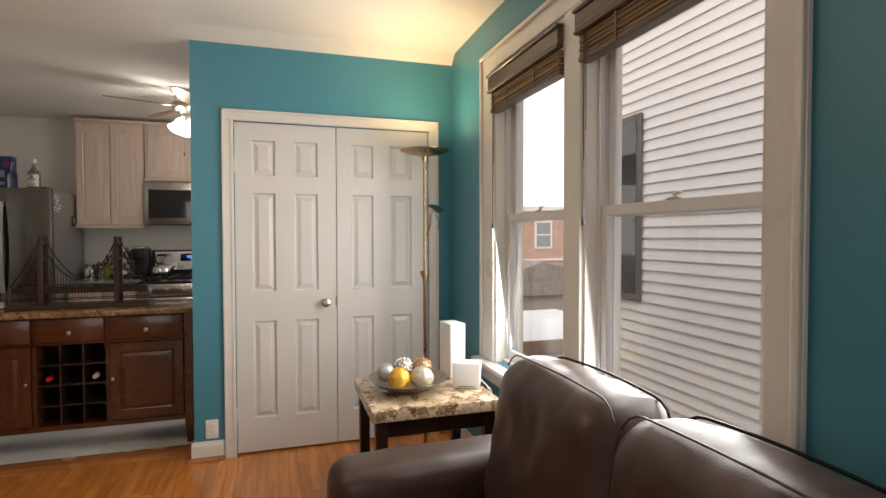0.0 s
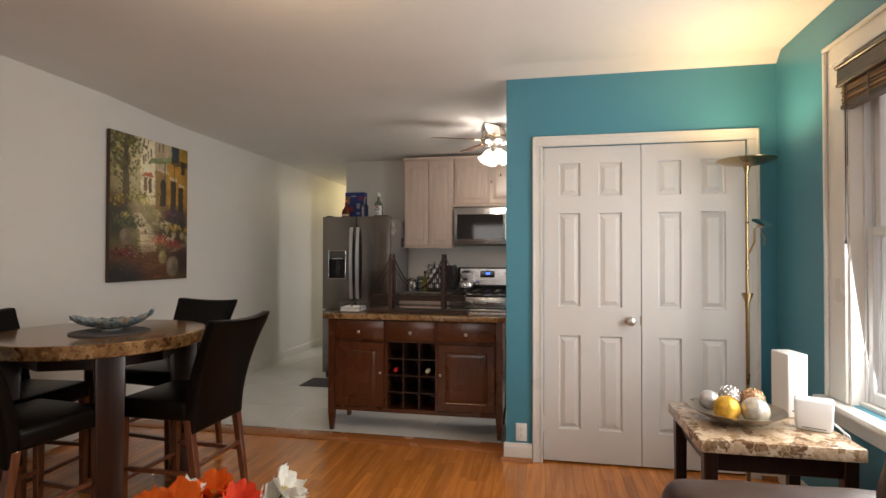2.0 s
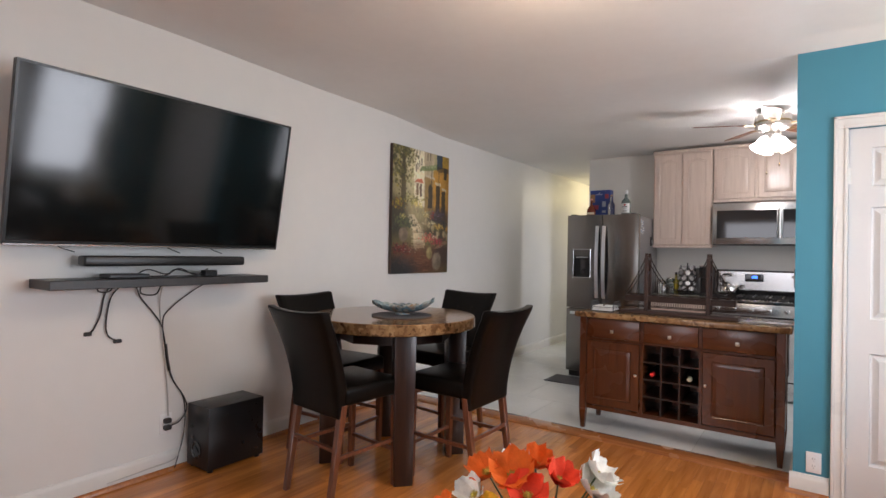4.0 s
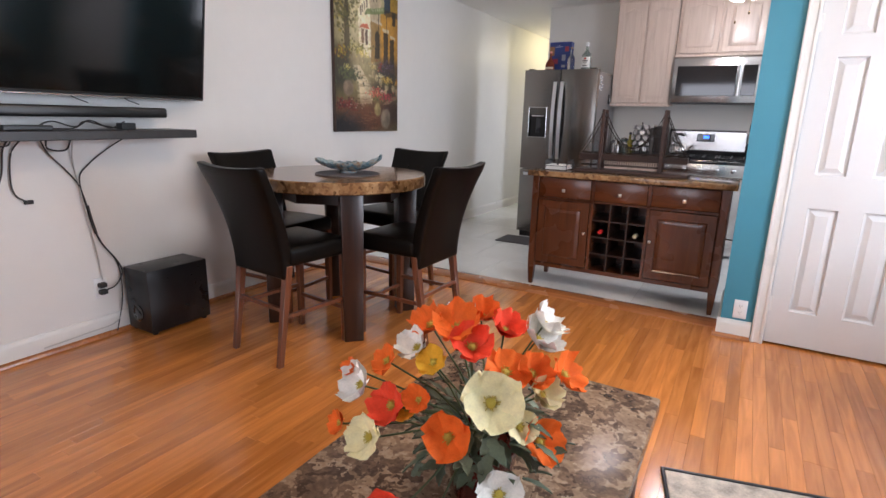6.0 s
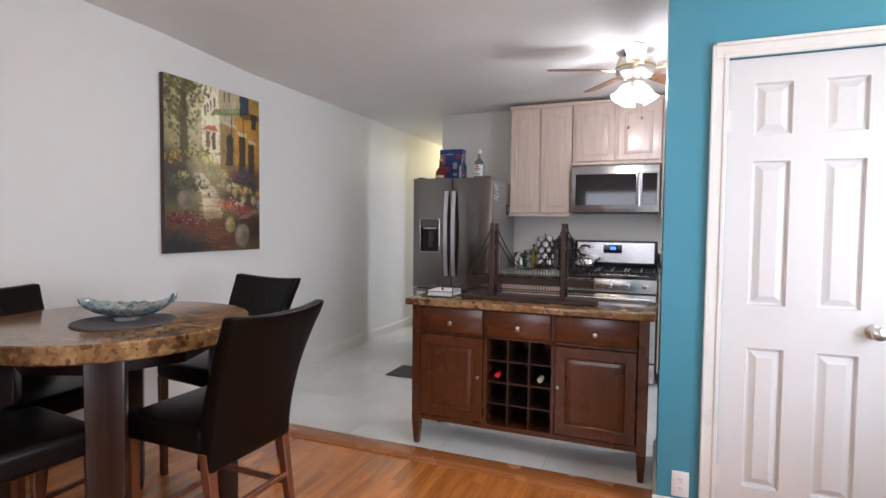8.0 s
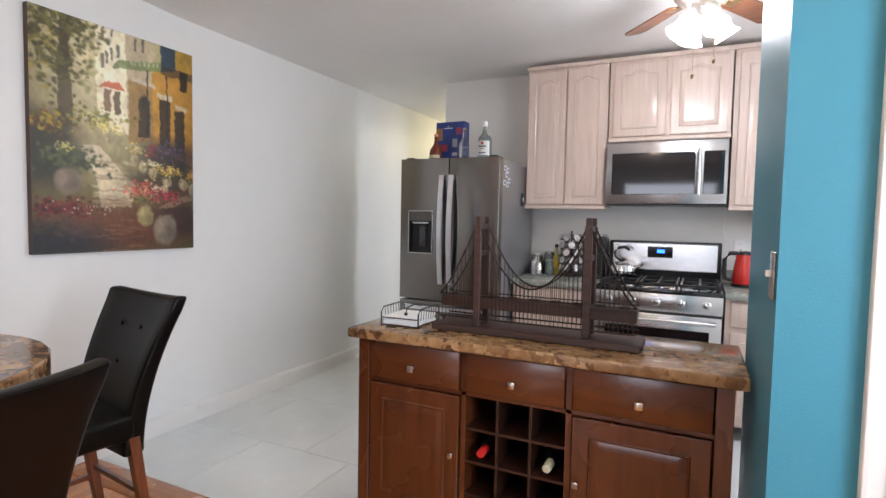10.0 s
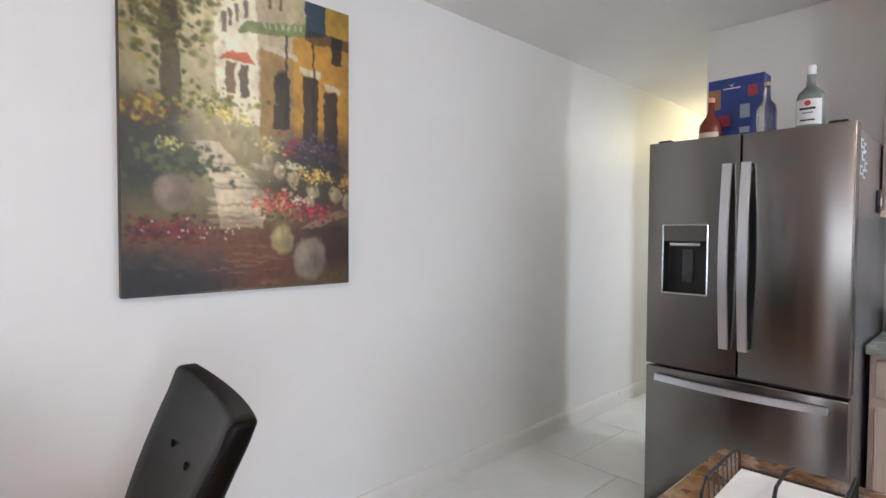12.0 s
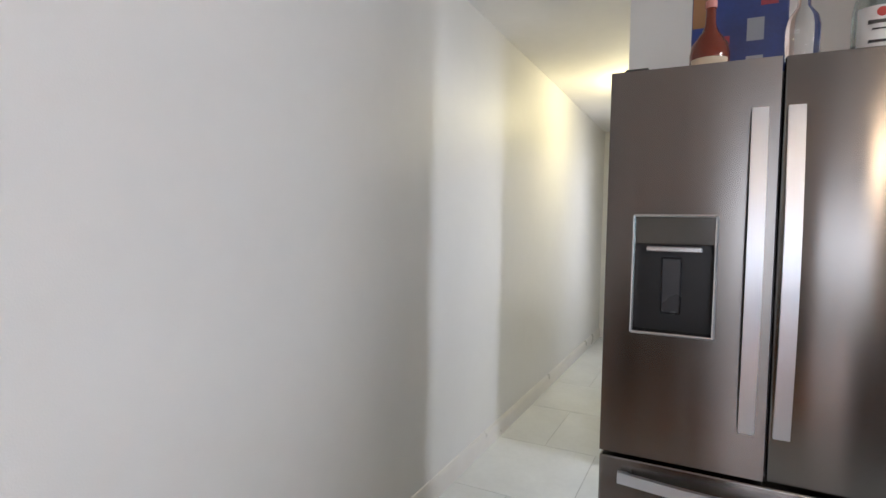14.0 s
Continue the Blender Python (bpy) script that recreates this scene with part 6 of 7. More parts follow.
def bottle(x, y, prof, material, label, cap, cap_col, lab=None, liquid=None):
    ob = thing("liquor_bottle", label, "bottle", "bottles on the refrigerator", (x, y, FZ))
    part("glass", lathe(BM(), prof, 28), material, ob)
    r, z0, z1 = cap
    part("cap", lathe(BM(), [(0.001, z0), (r, z0), (r, z1 - 0.002), (r - 0.002, z1), (0.001, z1)], 20), mat("cap_%d" % int(cap_col[0] * 100), cap_col, 0.35), ob)
    if lab:
        r, a, b, col = lab
        t = BM()
        n = 12
        lo, hi = [], []
        for k in range(n + 1):
            an = radians(-150 + 120 * k / n)
            lo.append(t.verts.new((r * math.cos(an), r * math.sin(an), a)))
            hi.append(t.verts.new((r * math.cos(an), r * math.sin(an), b)))
        for k in range(n):
            t.faces.new((lo[k], lo[k + 1], hi[k + 1], hi[k]))
        l = part("label", t, mat("label_%d" % int(col[0] * 100), col, 0.6), ob)
        return ob, r
    return ob, 0


M_PALEGLASS = mat("pale_bottle_glass", (0.42, 0.50, 0.47), 0.08, var=0.1)
M_PALEGLASS.node_tree.nodes["Principled BSDF"].inputs["Transmission Weight"].default_value = 0.75
M_AMBER = mat("amber_bottle", (0.22, 0.035, 0.015), 0.1, var=0.2)
M_AMBER.node_tree.nodes["Principled BSDF"].inputs["Transmission Weight"].default_value = 0.3
bottle(-2.452, 5.46, [(0.001, 0.0), (0.045, 0.0), (0.048, 0.006), (0.048, 0.045), (0.044, 0.07), (0.02, 0.105), (0.013, 0.125), (0.012, 0.165)], M_AMBER, "squat red-brown liqueur bottle with a cream label", (0.014, 0.1655, 0.185), (0.7, 0.3, 0.25), (0.0485, 0.008, 0.03, (0.6, 0.5, 0.35)))
bottle(-2.245, 5.50, [(0.001, 0.0), (0.036, 0.0), (0.038, 0.005), (0.038, 0.10), (0.033, 0.125), (0.015, 0.15), (0.012, 0.20), (0.015, 0.205)], M_CLEAR, "clear empty glass bottle with a cork", (0.012, 0.2055, 0.222), (0.45, 0.28, 0.14))
rum, rr = bottle(-2.095, 5.52, [(0.001, 0.0), (0.046, 0.0), (0.049, 0.006), (0.049, 0.125), (0.044, 0.15), (0.018, 0.178), (0.0145, 0.20), (0.0145, 0.225)], M_PALEGLASS, "clear rum bottle with a white label and white cap", (0.0165, 0.2255, 0.262), (0.82, 0.82, 0.82), (0.0496, 0.022, 0.122, (0.80, 0.80, 0.78)))
bm = lathe(BM(), [(0.011, 0), (0.011, 0.0008), (0.001, 0.001)], 20, pose(0, -0.0497, 0.106, 90))
part("emblem", bm, mat("emblem_red", (0.45, 0.03, 0.02), 0.5), rum)
for a, b, z0, z1 in ((-0.026, 0.026, 0.080, 0.088), (-0.018, 0.018, 0.066, 0.069), (-0.024, 0.024, 0.036, 0.042)):
    part("print_bar", box(BM(), (a, -0.0512, z0), (b, -0.044, z1)), M_BLACK, rum)
# magnets and notes on the refrigerator side
for i, (y, z) in enumerate(((5.47, 1.70), (5.53, 1.69), (5.50, 1.655), (5.46, 1.60), (5.52, 1.59), (5.56, 1.62))):
    ob = thing("fridge_magnet", "small white and blue photo magnet on the refrigerator side", "magnet", "fridge magnets", (FX1 - 0.003, y, z))
    part("card", box(BM(), (0, -0.022, -0.018), (0.003, 0.022, 0.018), 0.001), M_WHITEP, ob)
    part("print", box(BM(), (0.0031, -0.015, -0.010), (0.0036, 0.015, 0.008)), mat("print_blue", (0.12, 0.20, 0.35), 0.5), ob)
ob = thing("magnetic_opener", "black and white magnetic bottle opener", "magnet", at=(FX1 - 0.003, 5.86, 1.50))
part("opener", box(BM(), (0, -0.018, -0.05), (0.014, 0.018, 0.05), 0.006, 2), M_BLACK, ob)
part("patch", box(BM(), (0.0141, -0.01, -0.02), (0.016, 0.01, 0.015)), M_WHITEP, ob)

# ---- on the counter ----
KZ = 0.928


def jar(x, y, r, h, label, glassy=True, lid=M_NICKEL, body=None):
    ob = thing("jar", label, "jar", "jars on the counter", (x, y, KZ))
    part("jar_body", lathe(BM(), [(0.001, 0), (r, 0), (r + 0.001, 0.004), (r + 0.001, h * 0.86), (r * 0.85, h * 0.93), (0.001, h * 0.93)], 24), body or M_PALEGLASS, ob)
    part("lid", lathe(BM(), [(0.001, h * 0.931), (r * 0.9, h * 0.931), (r * 0.9, h), (r * 0.3, h + 0.004), (0.001, h + 0.012)], 24), lid, ob)
    return ob


jar(-1.845, 6.02, 0.028, 0.11, "small white ceramic salt shaker", body=M_WHITEP)
jar(-1.80, 5.96, 0.024, 0.10, "small polished steel pepper shaker", body=M_STEELB)
jar(-1.86, 6.12, 0.045, 0.15, "steel canister with a glass lid", body=M_STEELB)
jar(-1.77, 6.18, 0.050, 0.17, "glass storage jar with a steel lid")
jar(-1.735, 6.02, 0.030, 0.12, "small glass jar with a steel lid")
for x, y, c, l in ((-1.70, 6.10, (0.50, 0.36, 0.02), "slim oil bottle with a yellow label"), (-1.675, 6.17, (0.10, 0.16, 0.04), "slim green olive oil bottle")):
    ob = thing("oil_bottle", l, "bottle", "", (x, y, KZ))
    part("glass", lathe(BM(), [(0.001, 0), (0.027, 0), (0.028, 0.004), (0.028, 0.13), (0.012, 0.165), (0.011, 0.21)], 20), mat("oil_%d" % int(c[0] * 100), (c[0] * 0.5 + 0.1, c[1] * 0.5 + 0.12, c[2] + 0.05), 0.1), ob)
    part("cap", lathe(BM(), [(0.001, 0.2105), (0.013, 0.2105), (0.013, 0.235), (0.001, 0.236)], 16), M_BLACK, ob)
    part("label", lathe(BM(), [(0.0286, 0.05), (0.0286, 0.11)], 20, cap=False), mat("oil_label_%d" % int(c[0] * 100), c, 0.5), ob)
pc = thing("pod_carousel", "black wire carousel of foil-topped coffee pods", "coffee pod rack", at=(-1.575, 6.05, KZ))
part("base", lathe(BM(), [(0.085, 0), (0.087, 0.012), (0.06, 0.02), (0.001, 0.021)], 28), M_BLACK, pc)
bm = tube(BM(), [(0, 0, 0.02), (0, 0, 0.33)], 0.004, 8)
ball(bm, (0, 0, 0.335), 0.009, 10)
part("spindle", bm, M_BLACK, pc)
podm, podt = mat("pod_foil", (0.70, 0.68, 0.68), 0.3, 0.4), mat("pod_cup", (0.25, 0.24, 0.25), 0.4)
for lv in range(5):
    for k in range(7):
        a = 2 * math.pi * (k + 0.5 * (lv % 2)) / 7
        m = pose(0.048 * math.cos(a), 0.048 * math.sin(a), 0.055 + lv * 0.057, 0, 0, math.degrees(a)) @ pose(0, 0, 0, 0, 72, 0)
        pod = part("coffee_pod", lathe(BM(), [(0.001, 0.0), (0.017, 0.0), (0.021, 0.036), (0.025, 0.0365), (0.025, 0.039)], 16, m, cap=False), podt, pc)
        part("foil", lathe(BM(), [(0.024, 0.0392), (0.010, 0.0396), (0.001, 0.0396)], 16, m), podm, pod)
        part("print", lathe(BM(), [(0.0125, 0.0400), (0.012, 0.0402), (0.0105, 0.0402), (0.0105, 0.0400)], 14, m @ pose(0, 0, 0.0002), cap=False), podt, pod)
    part("wire_ring", tube(BM(), [(0.062 * math.cos(q * math.pi / 12), 0.062 * math.sin(q * math.pi / 12), 0.03 + lv * 0.057) for q in range(25)], 0.002, 5), M_BLACK, pc)
cm = thing("coffee_maker", "black and silver single-cup coffee maker with a side water tank", "coffee maker", at=(-1.385, 6.07, KZ))
cm.location.x = -1.425
part("body", box(BM(), (-0.02, -0.02, 0), (0.10, 0.15, 0.30), 0.012, 3), M_BLACK, cm)
part("brew_head", box(BM(), (-0.022, -0.13, 0.19), (0.098, -0.0205, 0.30), 0.012, 3), M_BLACK, cm)
part("lid", box(BM(), (-0.02, -0.128, 0.301), (0.096, 0.10, 0.322), 0.008, 2), M_STEELB, cm)
part("drip_tray", box(BM(), (-0.015, -0.14, 0), (0.09, -0.0205, 0.03), 0.005, 2), M_BLACK, cm)
part("water_tank", box(BM(), (-0.085, -0.02, 0.01), (-0.0205, 0.14, 0.29), 0.01, 3), mat("tank_smoke", (0.10, 0.10, 0.10), 0.08), cm)
rk = thing("electric_kettle", "red electric kettle with a black handle and lid on the counter", "kettle", at=(-0.415, 6.03, KZ))
part("body", lathe(BM(), [(0.075, 0.022), (0.078, 0.03), (0.072, 0.12), (0.058, 0.205), (0.050, 0.215), (0.001, 0.22)], 32), mat("kettle_red", (0.50, 0.025, 0.02), 0.2, var=0.05, coat=0.5), rk)
part("base", lathe(BM(), [(0.08, 0), (0.082, 0.02), (0.001, 0.021)], 32), M_BLACK, rk)
part("lid", lathe(BM(), [(0.052, 0.2165), (0.045, 0.232), (0.01, 0.24), (0.001, 0.24)], 28), M_BLACK, rk)
part("handle", tube(BM(), [(-0.045, 0, 0.222), (-0.095, 0, 0.222), (-0.125, 0, 0.18), (-0.125, 0, 0.09), (-0.115, 0, 0.05), (-0.08, 0, 0.04)], 0.014, 10), M_BLACK, rk)
part("spout", prism(BM(), [(0.05, 0.16), (0.085, 0.205), (0.05, 0.212)], 0.03, pose(0, -0.015, 0)), M_BLACK, rk)
part("gauge", box(BM(), (0.055, -0.055, 0.06), (0.07, -0.042, 0.15), 0.003, m=pose(0, 0, 0)), M_WHITEP, rk)
tk = thing("tea_kettle", "polished steel stovetop kettle with a black curved handle", "kettle", at=(-1.19, 6.0, 0.9605))
part("body", lathe(BM(), [(0.07, 0.0), (0.092, 0.012), (0.098, 0.045), (0.085, 0.08), (0.045, 0.10), (0.001, 0.104)], 32), M_CHROME, tk)
part("spout", tube(BM(), [(0.08, -0.02, 0.05), (0.115, -0.03, 0.08), (0.135, -0.035, 0.095)], [0.02, 0.015, 0.012], 12), M_CHROME, tk)
part("knob", ball(BM(), (0, 0, 0.115), (0.014, 0.014, 0.012), 14), M_BLACK, tk)
part("handle", tube(BM(), [(0.0, 0.0, 0.10), (-0.05, 0, 0.13), (-0.06, 0, 0.17), (-0.03, 0, 0.20), (0.015, 0, 0.205), (0.045, 0, 0.185)], [0.008, 0.009, 0.011, 0.012, 0.012, 0.008], 10), M_BLACK, tk)
kb = thing("knife_block", "light wooden knife block with black-handled knives", "knife block", at=(-0.20, 6.08, KZ))
part("block", prism(BM(), [(-0.06, 0), (0.06, 0), (0.06, 0.13), (0.0, 0.20), (-0.06, 0.15)], 0.09, pose(0, -0.045, 0), 0.004), wood("block_wood", (0.30, 0.16, 0.06), (0.42, 0.25, 0.11), 0.4), kb)
for k in range(5):
    part("knife_handle", box(BM(), (-0.008, -0.006, 0), (0.008, 0.006, 0.11), 0.003, m=pose(-0.035 + 0.02 * (k % 3), -0.03 + 0.02 * k, 0.165 + 0.008 * (k % 3), 0, -30, 0)), M_BLACK, kb)
pt = thing("paper_towel_holder", "white roll of paper towels held under the wall cabinet", "paper towel", at=(-0.385, 6.08, 1.385))
part("roll", lathe(BM(), [(0.018, 0), (0.058, 0), (0.06, 0.003), (0.06, 0.277), (0.058, 0.28), (0.018, 0.28)], 32, pose(0, 0, 0, 0, 90, 0), cap=False), mat("paper_white", (0.8, 0.8, 0.78), 0.9), pt)
part("rod", tube(BM(), [(-0.02, 0, 0), (0.30, 0, 0)], 0.012, 10), M_WHITEP, pt)
for x in (-0.02, 0.292):
    part("bracket", box(BM(), (x, -0.02, -0.02), (x + 0.008, 0.02, 0.08), 0.002), M_WHITEP, pt)
outlet("wall_outlet", pose(-0.44, YK, 1.18), "white duplex outlet above the kitchen counter")
bm = tube(BM(), [(-0.43, YK - 0.012, 1.165), (-0.46, YK - 0.02, 1.12), (-0.44, YK - 0.03, 1.05), (-0.40, YK - 0.06, 0.96), (-0.41, 6.12, KZ + 0.006)], 0.004, 6)
tagged(part("power_cord", bm, M_BLACK), "black power cord from the outlet to the electric kettle", "cable")
bm = tube(BM(), [(-0.545, YK - 0.01, 1.46), (-0.55, YK - 0.012, 1.3), (-0.535, YK - 0.012, 1.24), (-0.49, YK - 0.012, 1.22)], 0.004, 6)
tagged(part("white_cord", bm, M_WHITEP), "white cord down the kitchen wall", "cable")
# light switch on the closet's side
ob = thing("light_switch", "white light switch on the teal wall's side", "switch")
ob.matrix_world = pose(XC, 3.51, 1.22, 0, 0, -90)
part("cover_plate", box(BM(), (-0.036, -0.006, -0.058), (0.036, 0, 0.058), 0.003, 2), M_NICKEL, ob)
part("toggle", box(BM(), (-0.005, -0.018, -0.004), (0.005, -0.006, 0.012), 0.002), M_WHITEP, ob)
rg_ = thing("kitchen_mat", "dark grey kitchen floor mat before the refrigerator", "mat", at=(-2.77, 4.985, 0.0045))
part("mat", box(BM(), (0, 0, 0), (0.84, 0.35, 0.008), 0.003), mat("mat_grey", (0.07, 0.07, 0.075), 0.85, bump=0.5), rg_)

rug = thing("area_rug", "pale blotched area rug with a black border on the oak floor", "rug")
rug.matrix_world = pose(-0.645, 1.855, 0.001, 0, 0, 14)
part("rug_field", box(BM(), (0.012, -1.60, 0), (0.60, -0.015, 0.010), 0.003), mat("rug_pale", (0.50, 0.44, 0.37), 0.95, var=0.45, scale=16, bump=0.8, bscale=260), rug)
part("border", merge(box(BM(), (0, -1.6, 0), (0.0115, 0, 0.012), 0.002), box(BM(), (0.0118, -0.0145, 0), (0.60, 0, 0.012), 0.002)), M_BLACK, rug)

# ---- below the television ----
M_CBL = mat("cable_black", (0.02, 0.018, 0.017), 0.5)
M_CBW = mat("cable_white", (0.5, 0.48, 0.45), 0.5)
SHZ, WX = 1.122, XW + 0.012
cb = thing("hanging_cables", "tangle of black and white cables hanging below the wall shelf", "cable", at=(0, 0, 0))


def cable(pts, r, m_, name="cable"):
    """A smooth cable through the points."""
    P = [Vector(p) for p in pts]
    P = [P[0] * 2 - P[1]] + P + [P[-1] * 2 - P[-2]]
    out = []
    for i in range(1, len(P) - 2):
        for k in range(6):
            s = k / 6
            a, b, c, d = P[i - 1:i + 3]
            out.append(0.5 * ((2 * b) + (c - a) * s + (2 * a - 5 * b + 4 * c - d) * s * s + (3 * b - a - 3 * c + d) * s ** 3))
    out.append(P[-2])
    return part(name, tube(BM(), out, r, 6), m_, cb)


cable([(WX + 0.03, 1.10, SHZ), (WX, 1.08, 1.07), (WX, 1.06, 0.96), (WX, 1.03, 0.89), (WX, 1.01, 0.87)], 0.0045, M_CBL)
cable([(WX + 0.03, 1.15, SHZ), (WX, 1.11, 1.05), (WX, 1.09, 0.92), (WX, 1.10, 0.85), (WX, 1.14, 0.815)], 0.004, M_CBL)
part("plug", box(BM(), (WX - 0.008, 0.985, 0.855), (WX + 0.008, 1.02, 0.876), 0.003), M_CBL, cb)
part("plug", box(BM(), (WX - 0.008, 1.13, 0.80), (WX + 0.008, 1.17, 0.82), 0.003), M_CBL, cb)
cable([(WX + 0.05, 1.02, SHZ), (WX + 0.03, 1.04, 1.09), (WX + 0.03, 1.09, 1.09), (WX + 0.03, 1.11, SHZ)], 0.004, M_CBL)
cable([(WX + 0.04, 1.22, SHZ), (WX, 1.27, 1.04), (WX, 1.34, 0.95), (WX, 1.39, 0.865), (WX, 1.42, 0.72), (WX, 1.453, 0.56), (WX, 1.53, 0.43), (WX + 0.005, 1.55, 0.35), (WX + 0.02, 1.50, 0.29), (WX + 0.02, 1.45, 0.275)], 0.004, M_CBL)
cable([(WX + 0.04, 1.37, SHZ), (WX, 1.375, 1.0), (WX, 1.395, 0.80), (WX, 1.43, 0.5), (WX, 1.44, 0.33)], 0.004, M_CBW)
cable([(WX + 0.06, 1.63, SHZ), (WX, 1.56, 1.06), (WX, 1.45, 0.98), (WX, 1.395, 0.90), (WX, 1.42, 0.70), (WX, 1.46, 0.55), (WX, 1.535, 0.40), (WX + 0.01, 1.53, 0.20), (WX + 0.03, 1.47, 0.02)], 0.0035, M_CBL)
cable([(WX + 0.04, 1.25, SHZ), (WX + 0.02, 1.26, 1.07), (WX + 0.02, 1.34, 1.06), (WX + 0.03, 1.37, SHZ)], 0.0045, M_CBL)
cable([(WX, 1.44, 0.60), (WX, 1.425, 0.68), (WX, 1.415, 0.76)], 0.009, M_CBL, "cable_wrap")
cable([(WX, 1.53, 0.20), (WX + 0.03, 1.48, 0.08), (WX + 0.03, 1.3, 0.06), (WX + 0.03, 1.1, 0.05)], 0.003, M_CBW)
for z in (0.265, 0.305):
    part("plug", box(BM(), (WX - 0.004, 1.41, z - 0.014), (WX + 0.03, 1.45, z + 0.014), 0.005), M_CBL, cb)
for a, b in ((0.80, 1.05), (1.35, 1.40), (1.62, 1.75)):
    cable([(XW + 0.03, b, 1.405), (XW + 0.04, (a + b) / 2, 1.36), (XW + 0.04, a + 0.05, 1.33), (XW + 0.05, a + 0.12, 1.30)], 0.003, M_CBL)
cable([(WX + 0.06, 1.20, 1.172), (WX + 0.05, 1.28, 1.205), (WX + 0.06, 1.38, 1.178), (WX + 0.05, 1.46, 1.21), (WX + 0.07, 1.55, 1.172), (WX + 0.05, 1.64, 1.205)], 0.004, M_CBL)
cable([(WX + 0.10, 1.22, 1.170), (WX + 0.09, 1.36, 1.172), (WX + 0.08, 1.42, 1.205), (WX + 0.09, 1.5, 1.185), (WX + 0.10, 1.58, 1.170)], 0.004, M_CBL)
ob = thing("media_box", "small flat black media player on the wall shelf", "media player", at=(XW + 0.06, 1.03, 1.1655))
part("case", box(BM(), (0, 0, 0), (0.13, 0.20, 0.022), 0.004), M_BLACK, ob)
ob = thing("cable_adapter", "small black adapter box on the wall shelf", "adapter", at=(XW + 0.12, 1.56, 1.1655))
part("case", box(BM(), (0, 0, 0), (0.06, 0.075, 0.035), 0.004), M_BLACK, ob)

# ---- flowers on the coffee table ----
CZ = 0.452
fp = thing("flower_pot", "dark red glazed pot of artificial poppies on the coffee table", "potted flowers", at=(-0.94, 0.87, CZ))
part("pot", lathe(BM(), [(0.055, 0.001), (0.060, 0.004), (0.078, 0.10), (0.088, 0.125), (0.088, 0.135), (0.08, 0.135), (0.075, 0.12), (0.001, 0.12)], 32), mat("pot_red", (0.10, 0.014, 0.010), 0.15, var=0.15, coat=0.5), fp)
rf = random.Random(11)
PET = {}
for nm, c in (("orange", (0.92, 0.17, 0.022)), ("red", (0.90, 0.085, 0.035)), ("cream", (0.86, 0.77, 0.46)), ("white", (0.84, 0.81, 0.74)), ("yellow", (0.90, 0.47, 0.035))):
    m_ = mat("petal_" + nm, c, 0.7, var=0.18, scale=25, bump=0.3, bscale=120, spec=0.2)
    m_.node_tree.nodes["Principled BSDF"].inputs["Subsurface Weight"].default_value = 0.0
    PET[nm] = m_
M_LEAF = mat("leaf_grey_green", (0.11, 0.14, 0.085), 0.6, var=0.35, scale=18)
M_STEM = mat("stem_green", (0.08, 0.11, 0.04), 0.6)
M_PIST = mat("pistil_yellow", (0.55, 0.42, 0.06), 0.8, bump=1.0, bscale=300)


def petal(bm, r, m, cup, rn):
    """One ruffled, cupped petal with two sides."""
    t = BM()
    nu, nv = 6, 10
    g = {}
    ph = rn.random() * 6
    for s in (0, 1):
        for i in range(nu + 1):
            for j in range(nv + 1):
                u, v = i / nu, -1 + 2 * j / nv
                rad = r * u
                wd = r * 0.62 * math.sin(min(1.0, u * 1.15 + 0.12) * math.pi * 0.62) * v
                z = cup * r * u ** 1.6 + r * (0.12 * math.sin(v * 5 + ph) + 0.05 * math.sin(v * 11 + 2 * ph)) * u * u + 0.10 * r * v * v * u
                g[s, i, j] = t.verts.new((rad * (1 - 0.10 * v * v), wd, z + (0.0009 if s else 0)))
        for i in range(nu):
            for j in range(nv):
                f = [g[s, i, j], g[s, i + 1, j], g[s, i + 1, j + 1], g[s, i, j + 1]]
                t.faces.new(f if s else f[::-1])
    for i in range(nu):
        for j in (0, nv):
            t.faces.new([g[0, i, j], g[0, i + 1, j], g[1, i + 1, j], g[1, i, j]])
    for j in range(nv):
        t.faces.new([g[0, nu, j], g[0, nu, j + 1], g[1, nu, j + 1], g[1, nu, j]])
    return merge(bm, t, m)


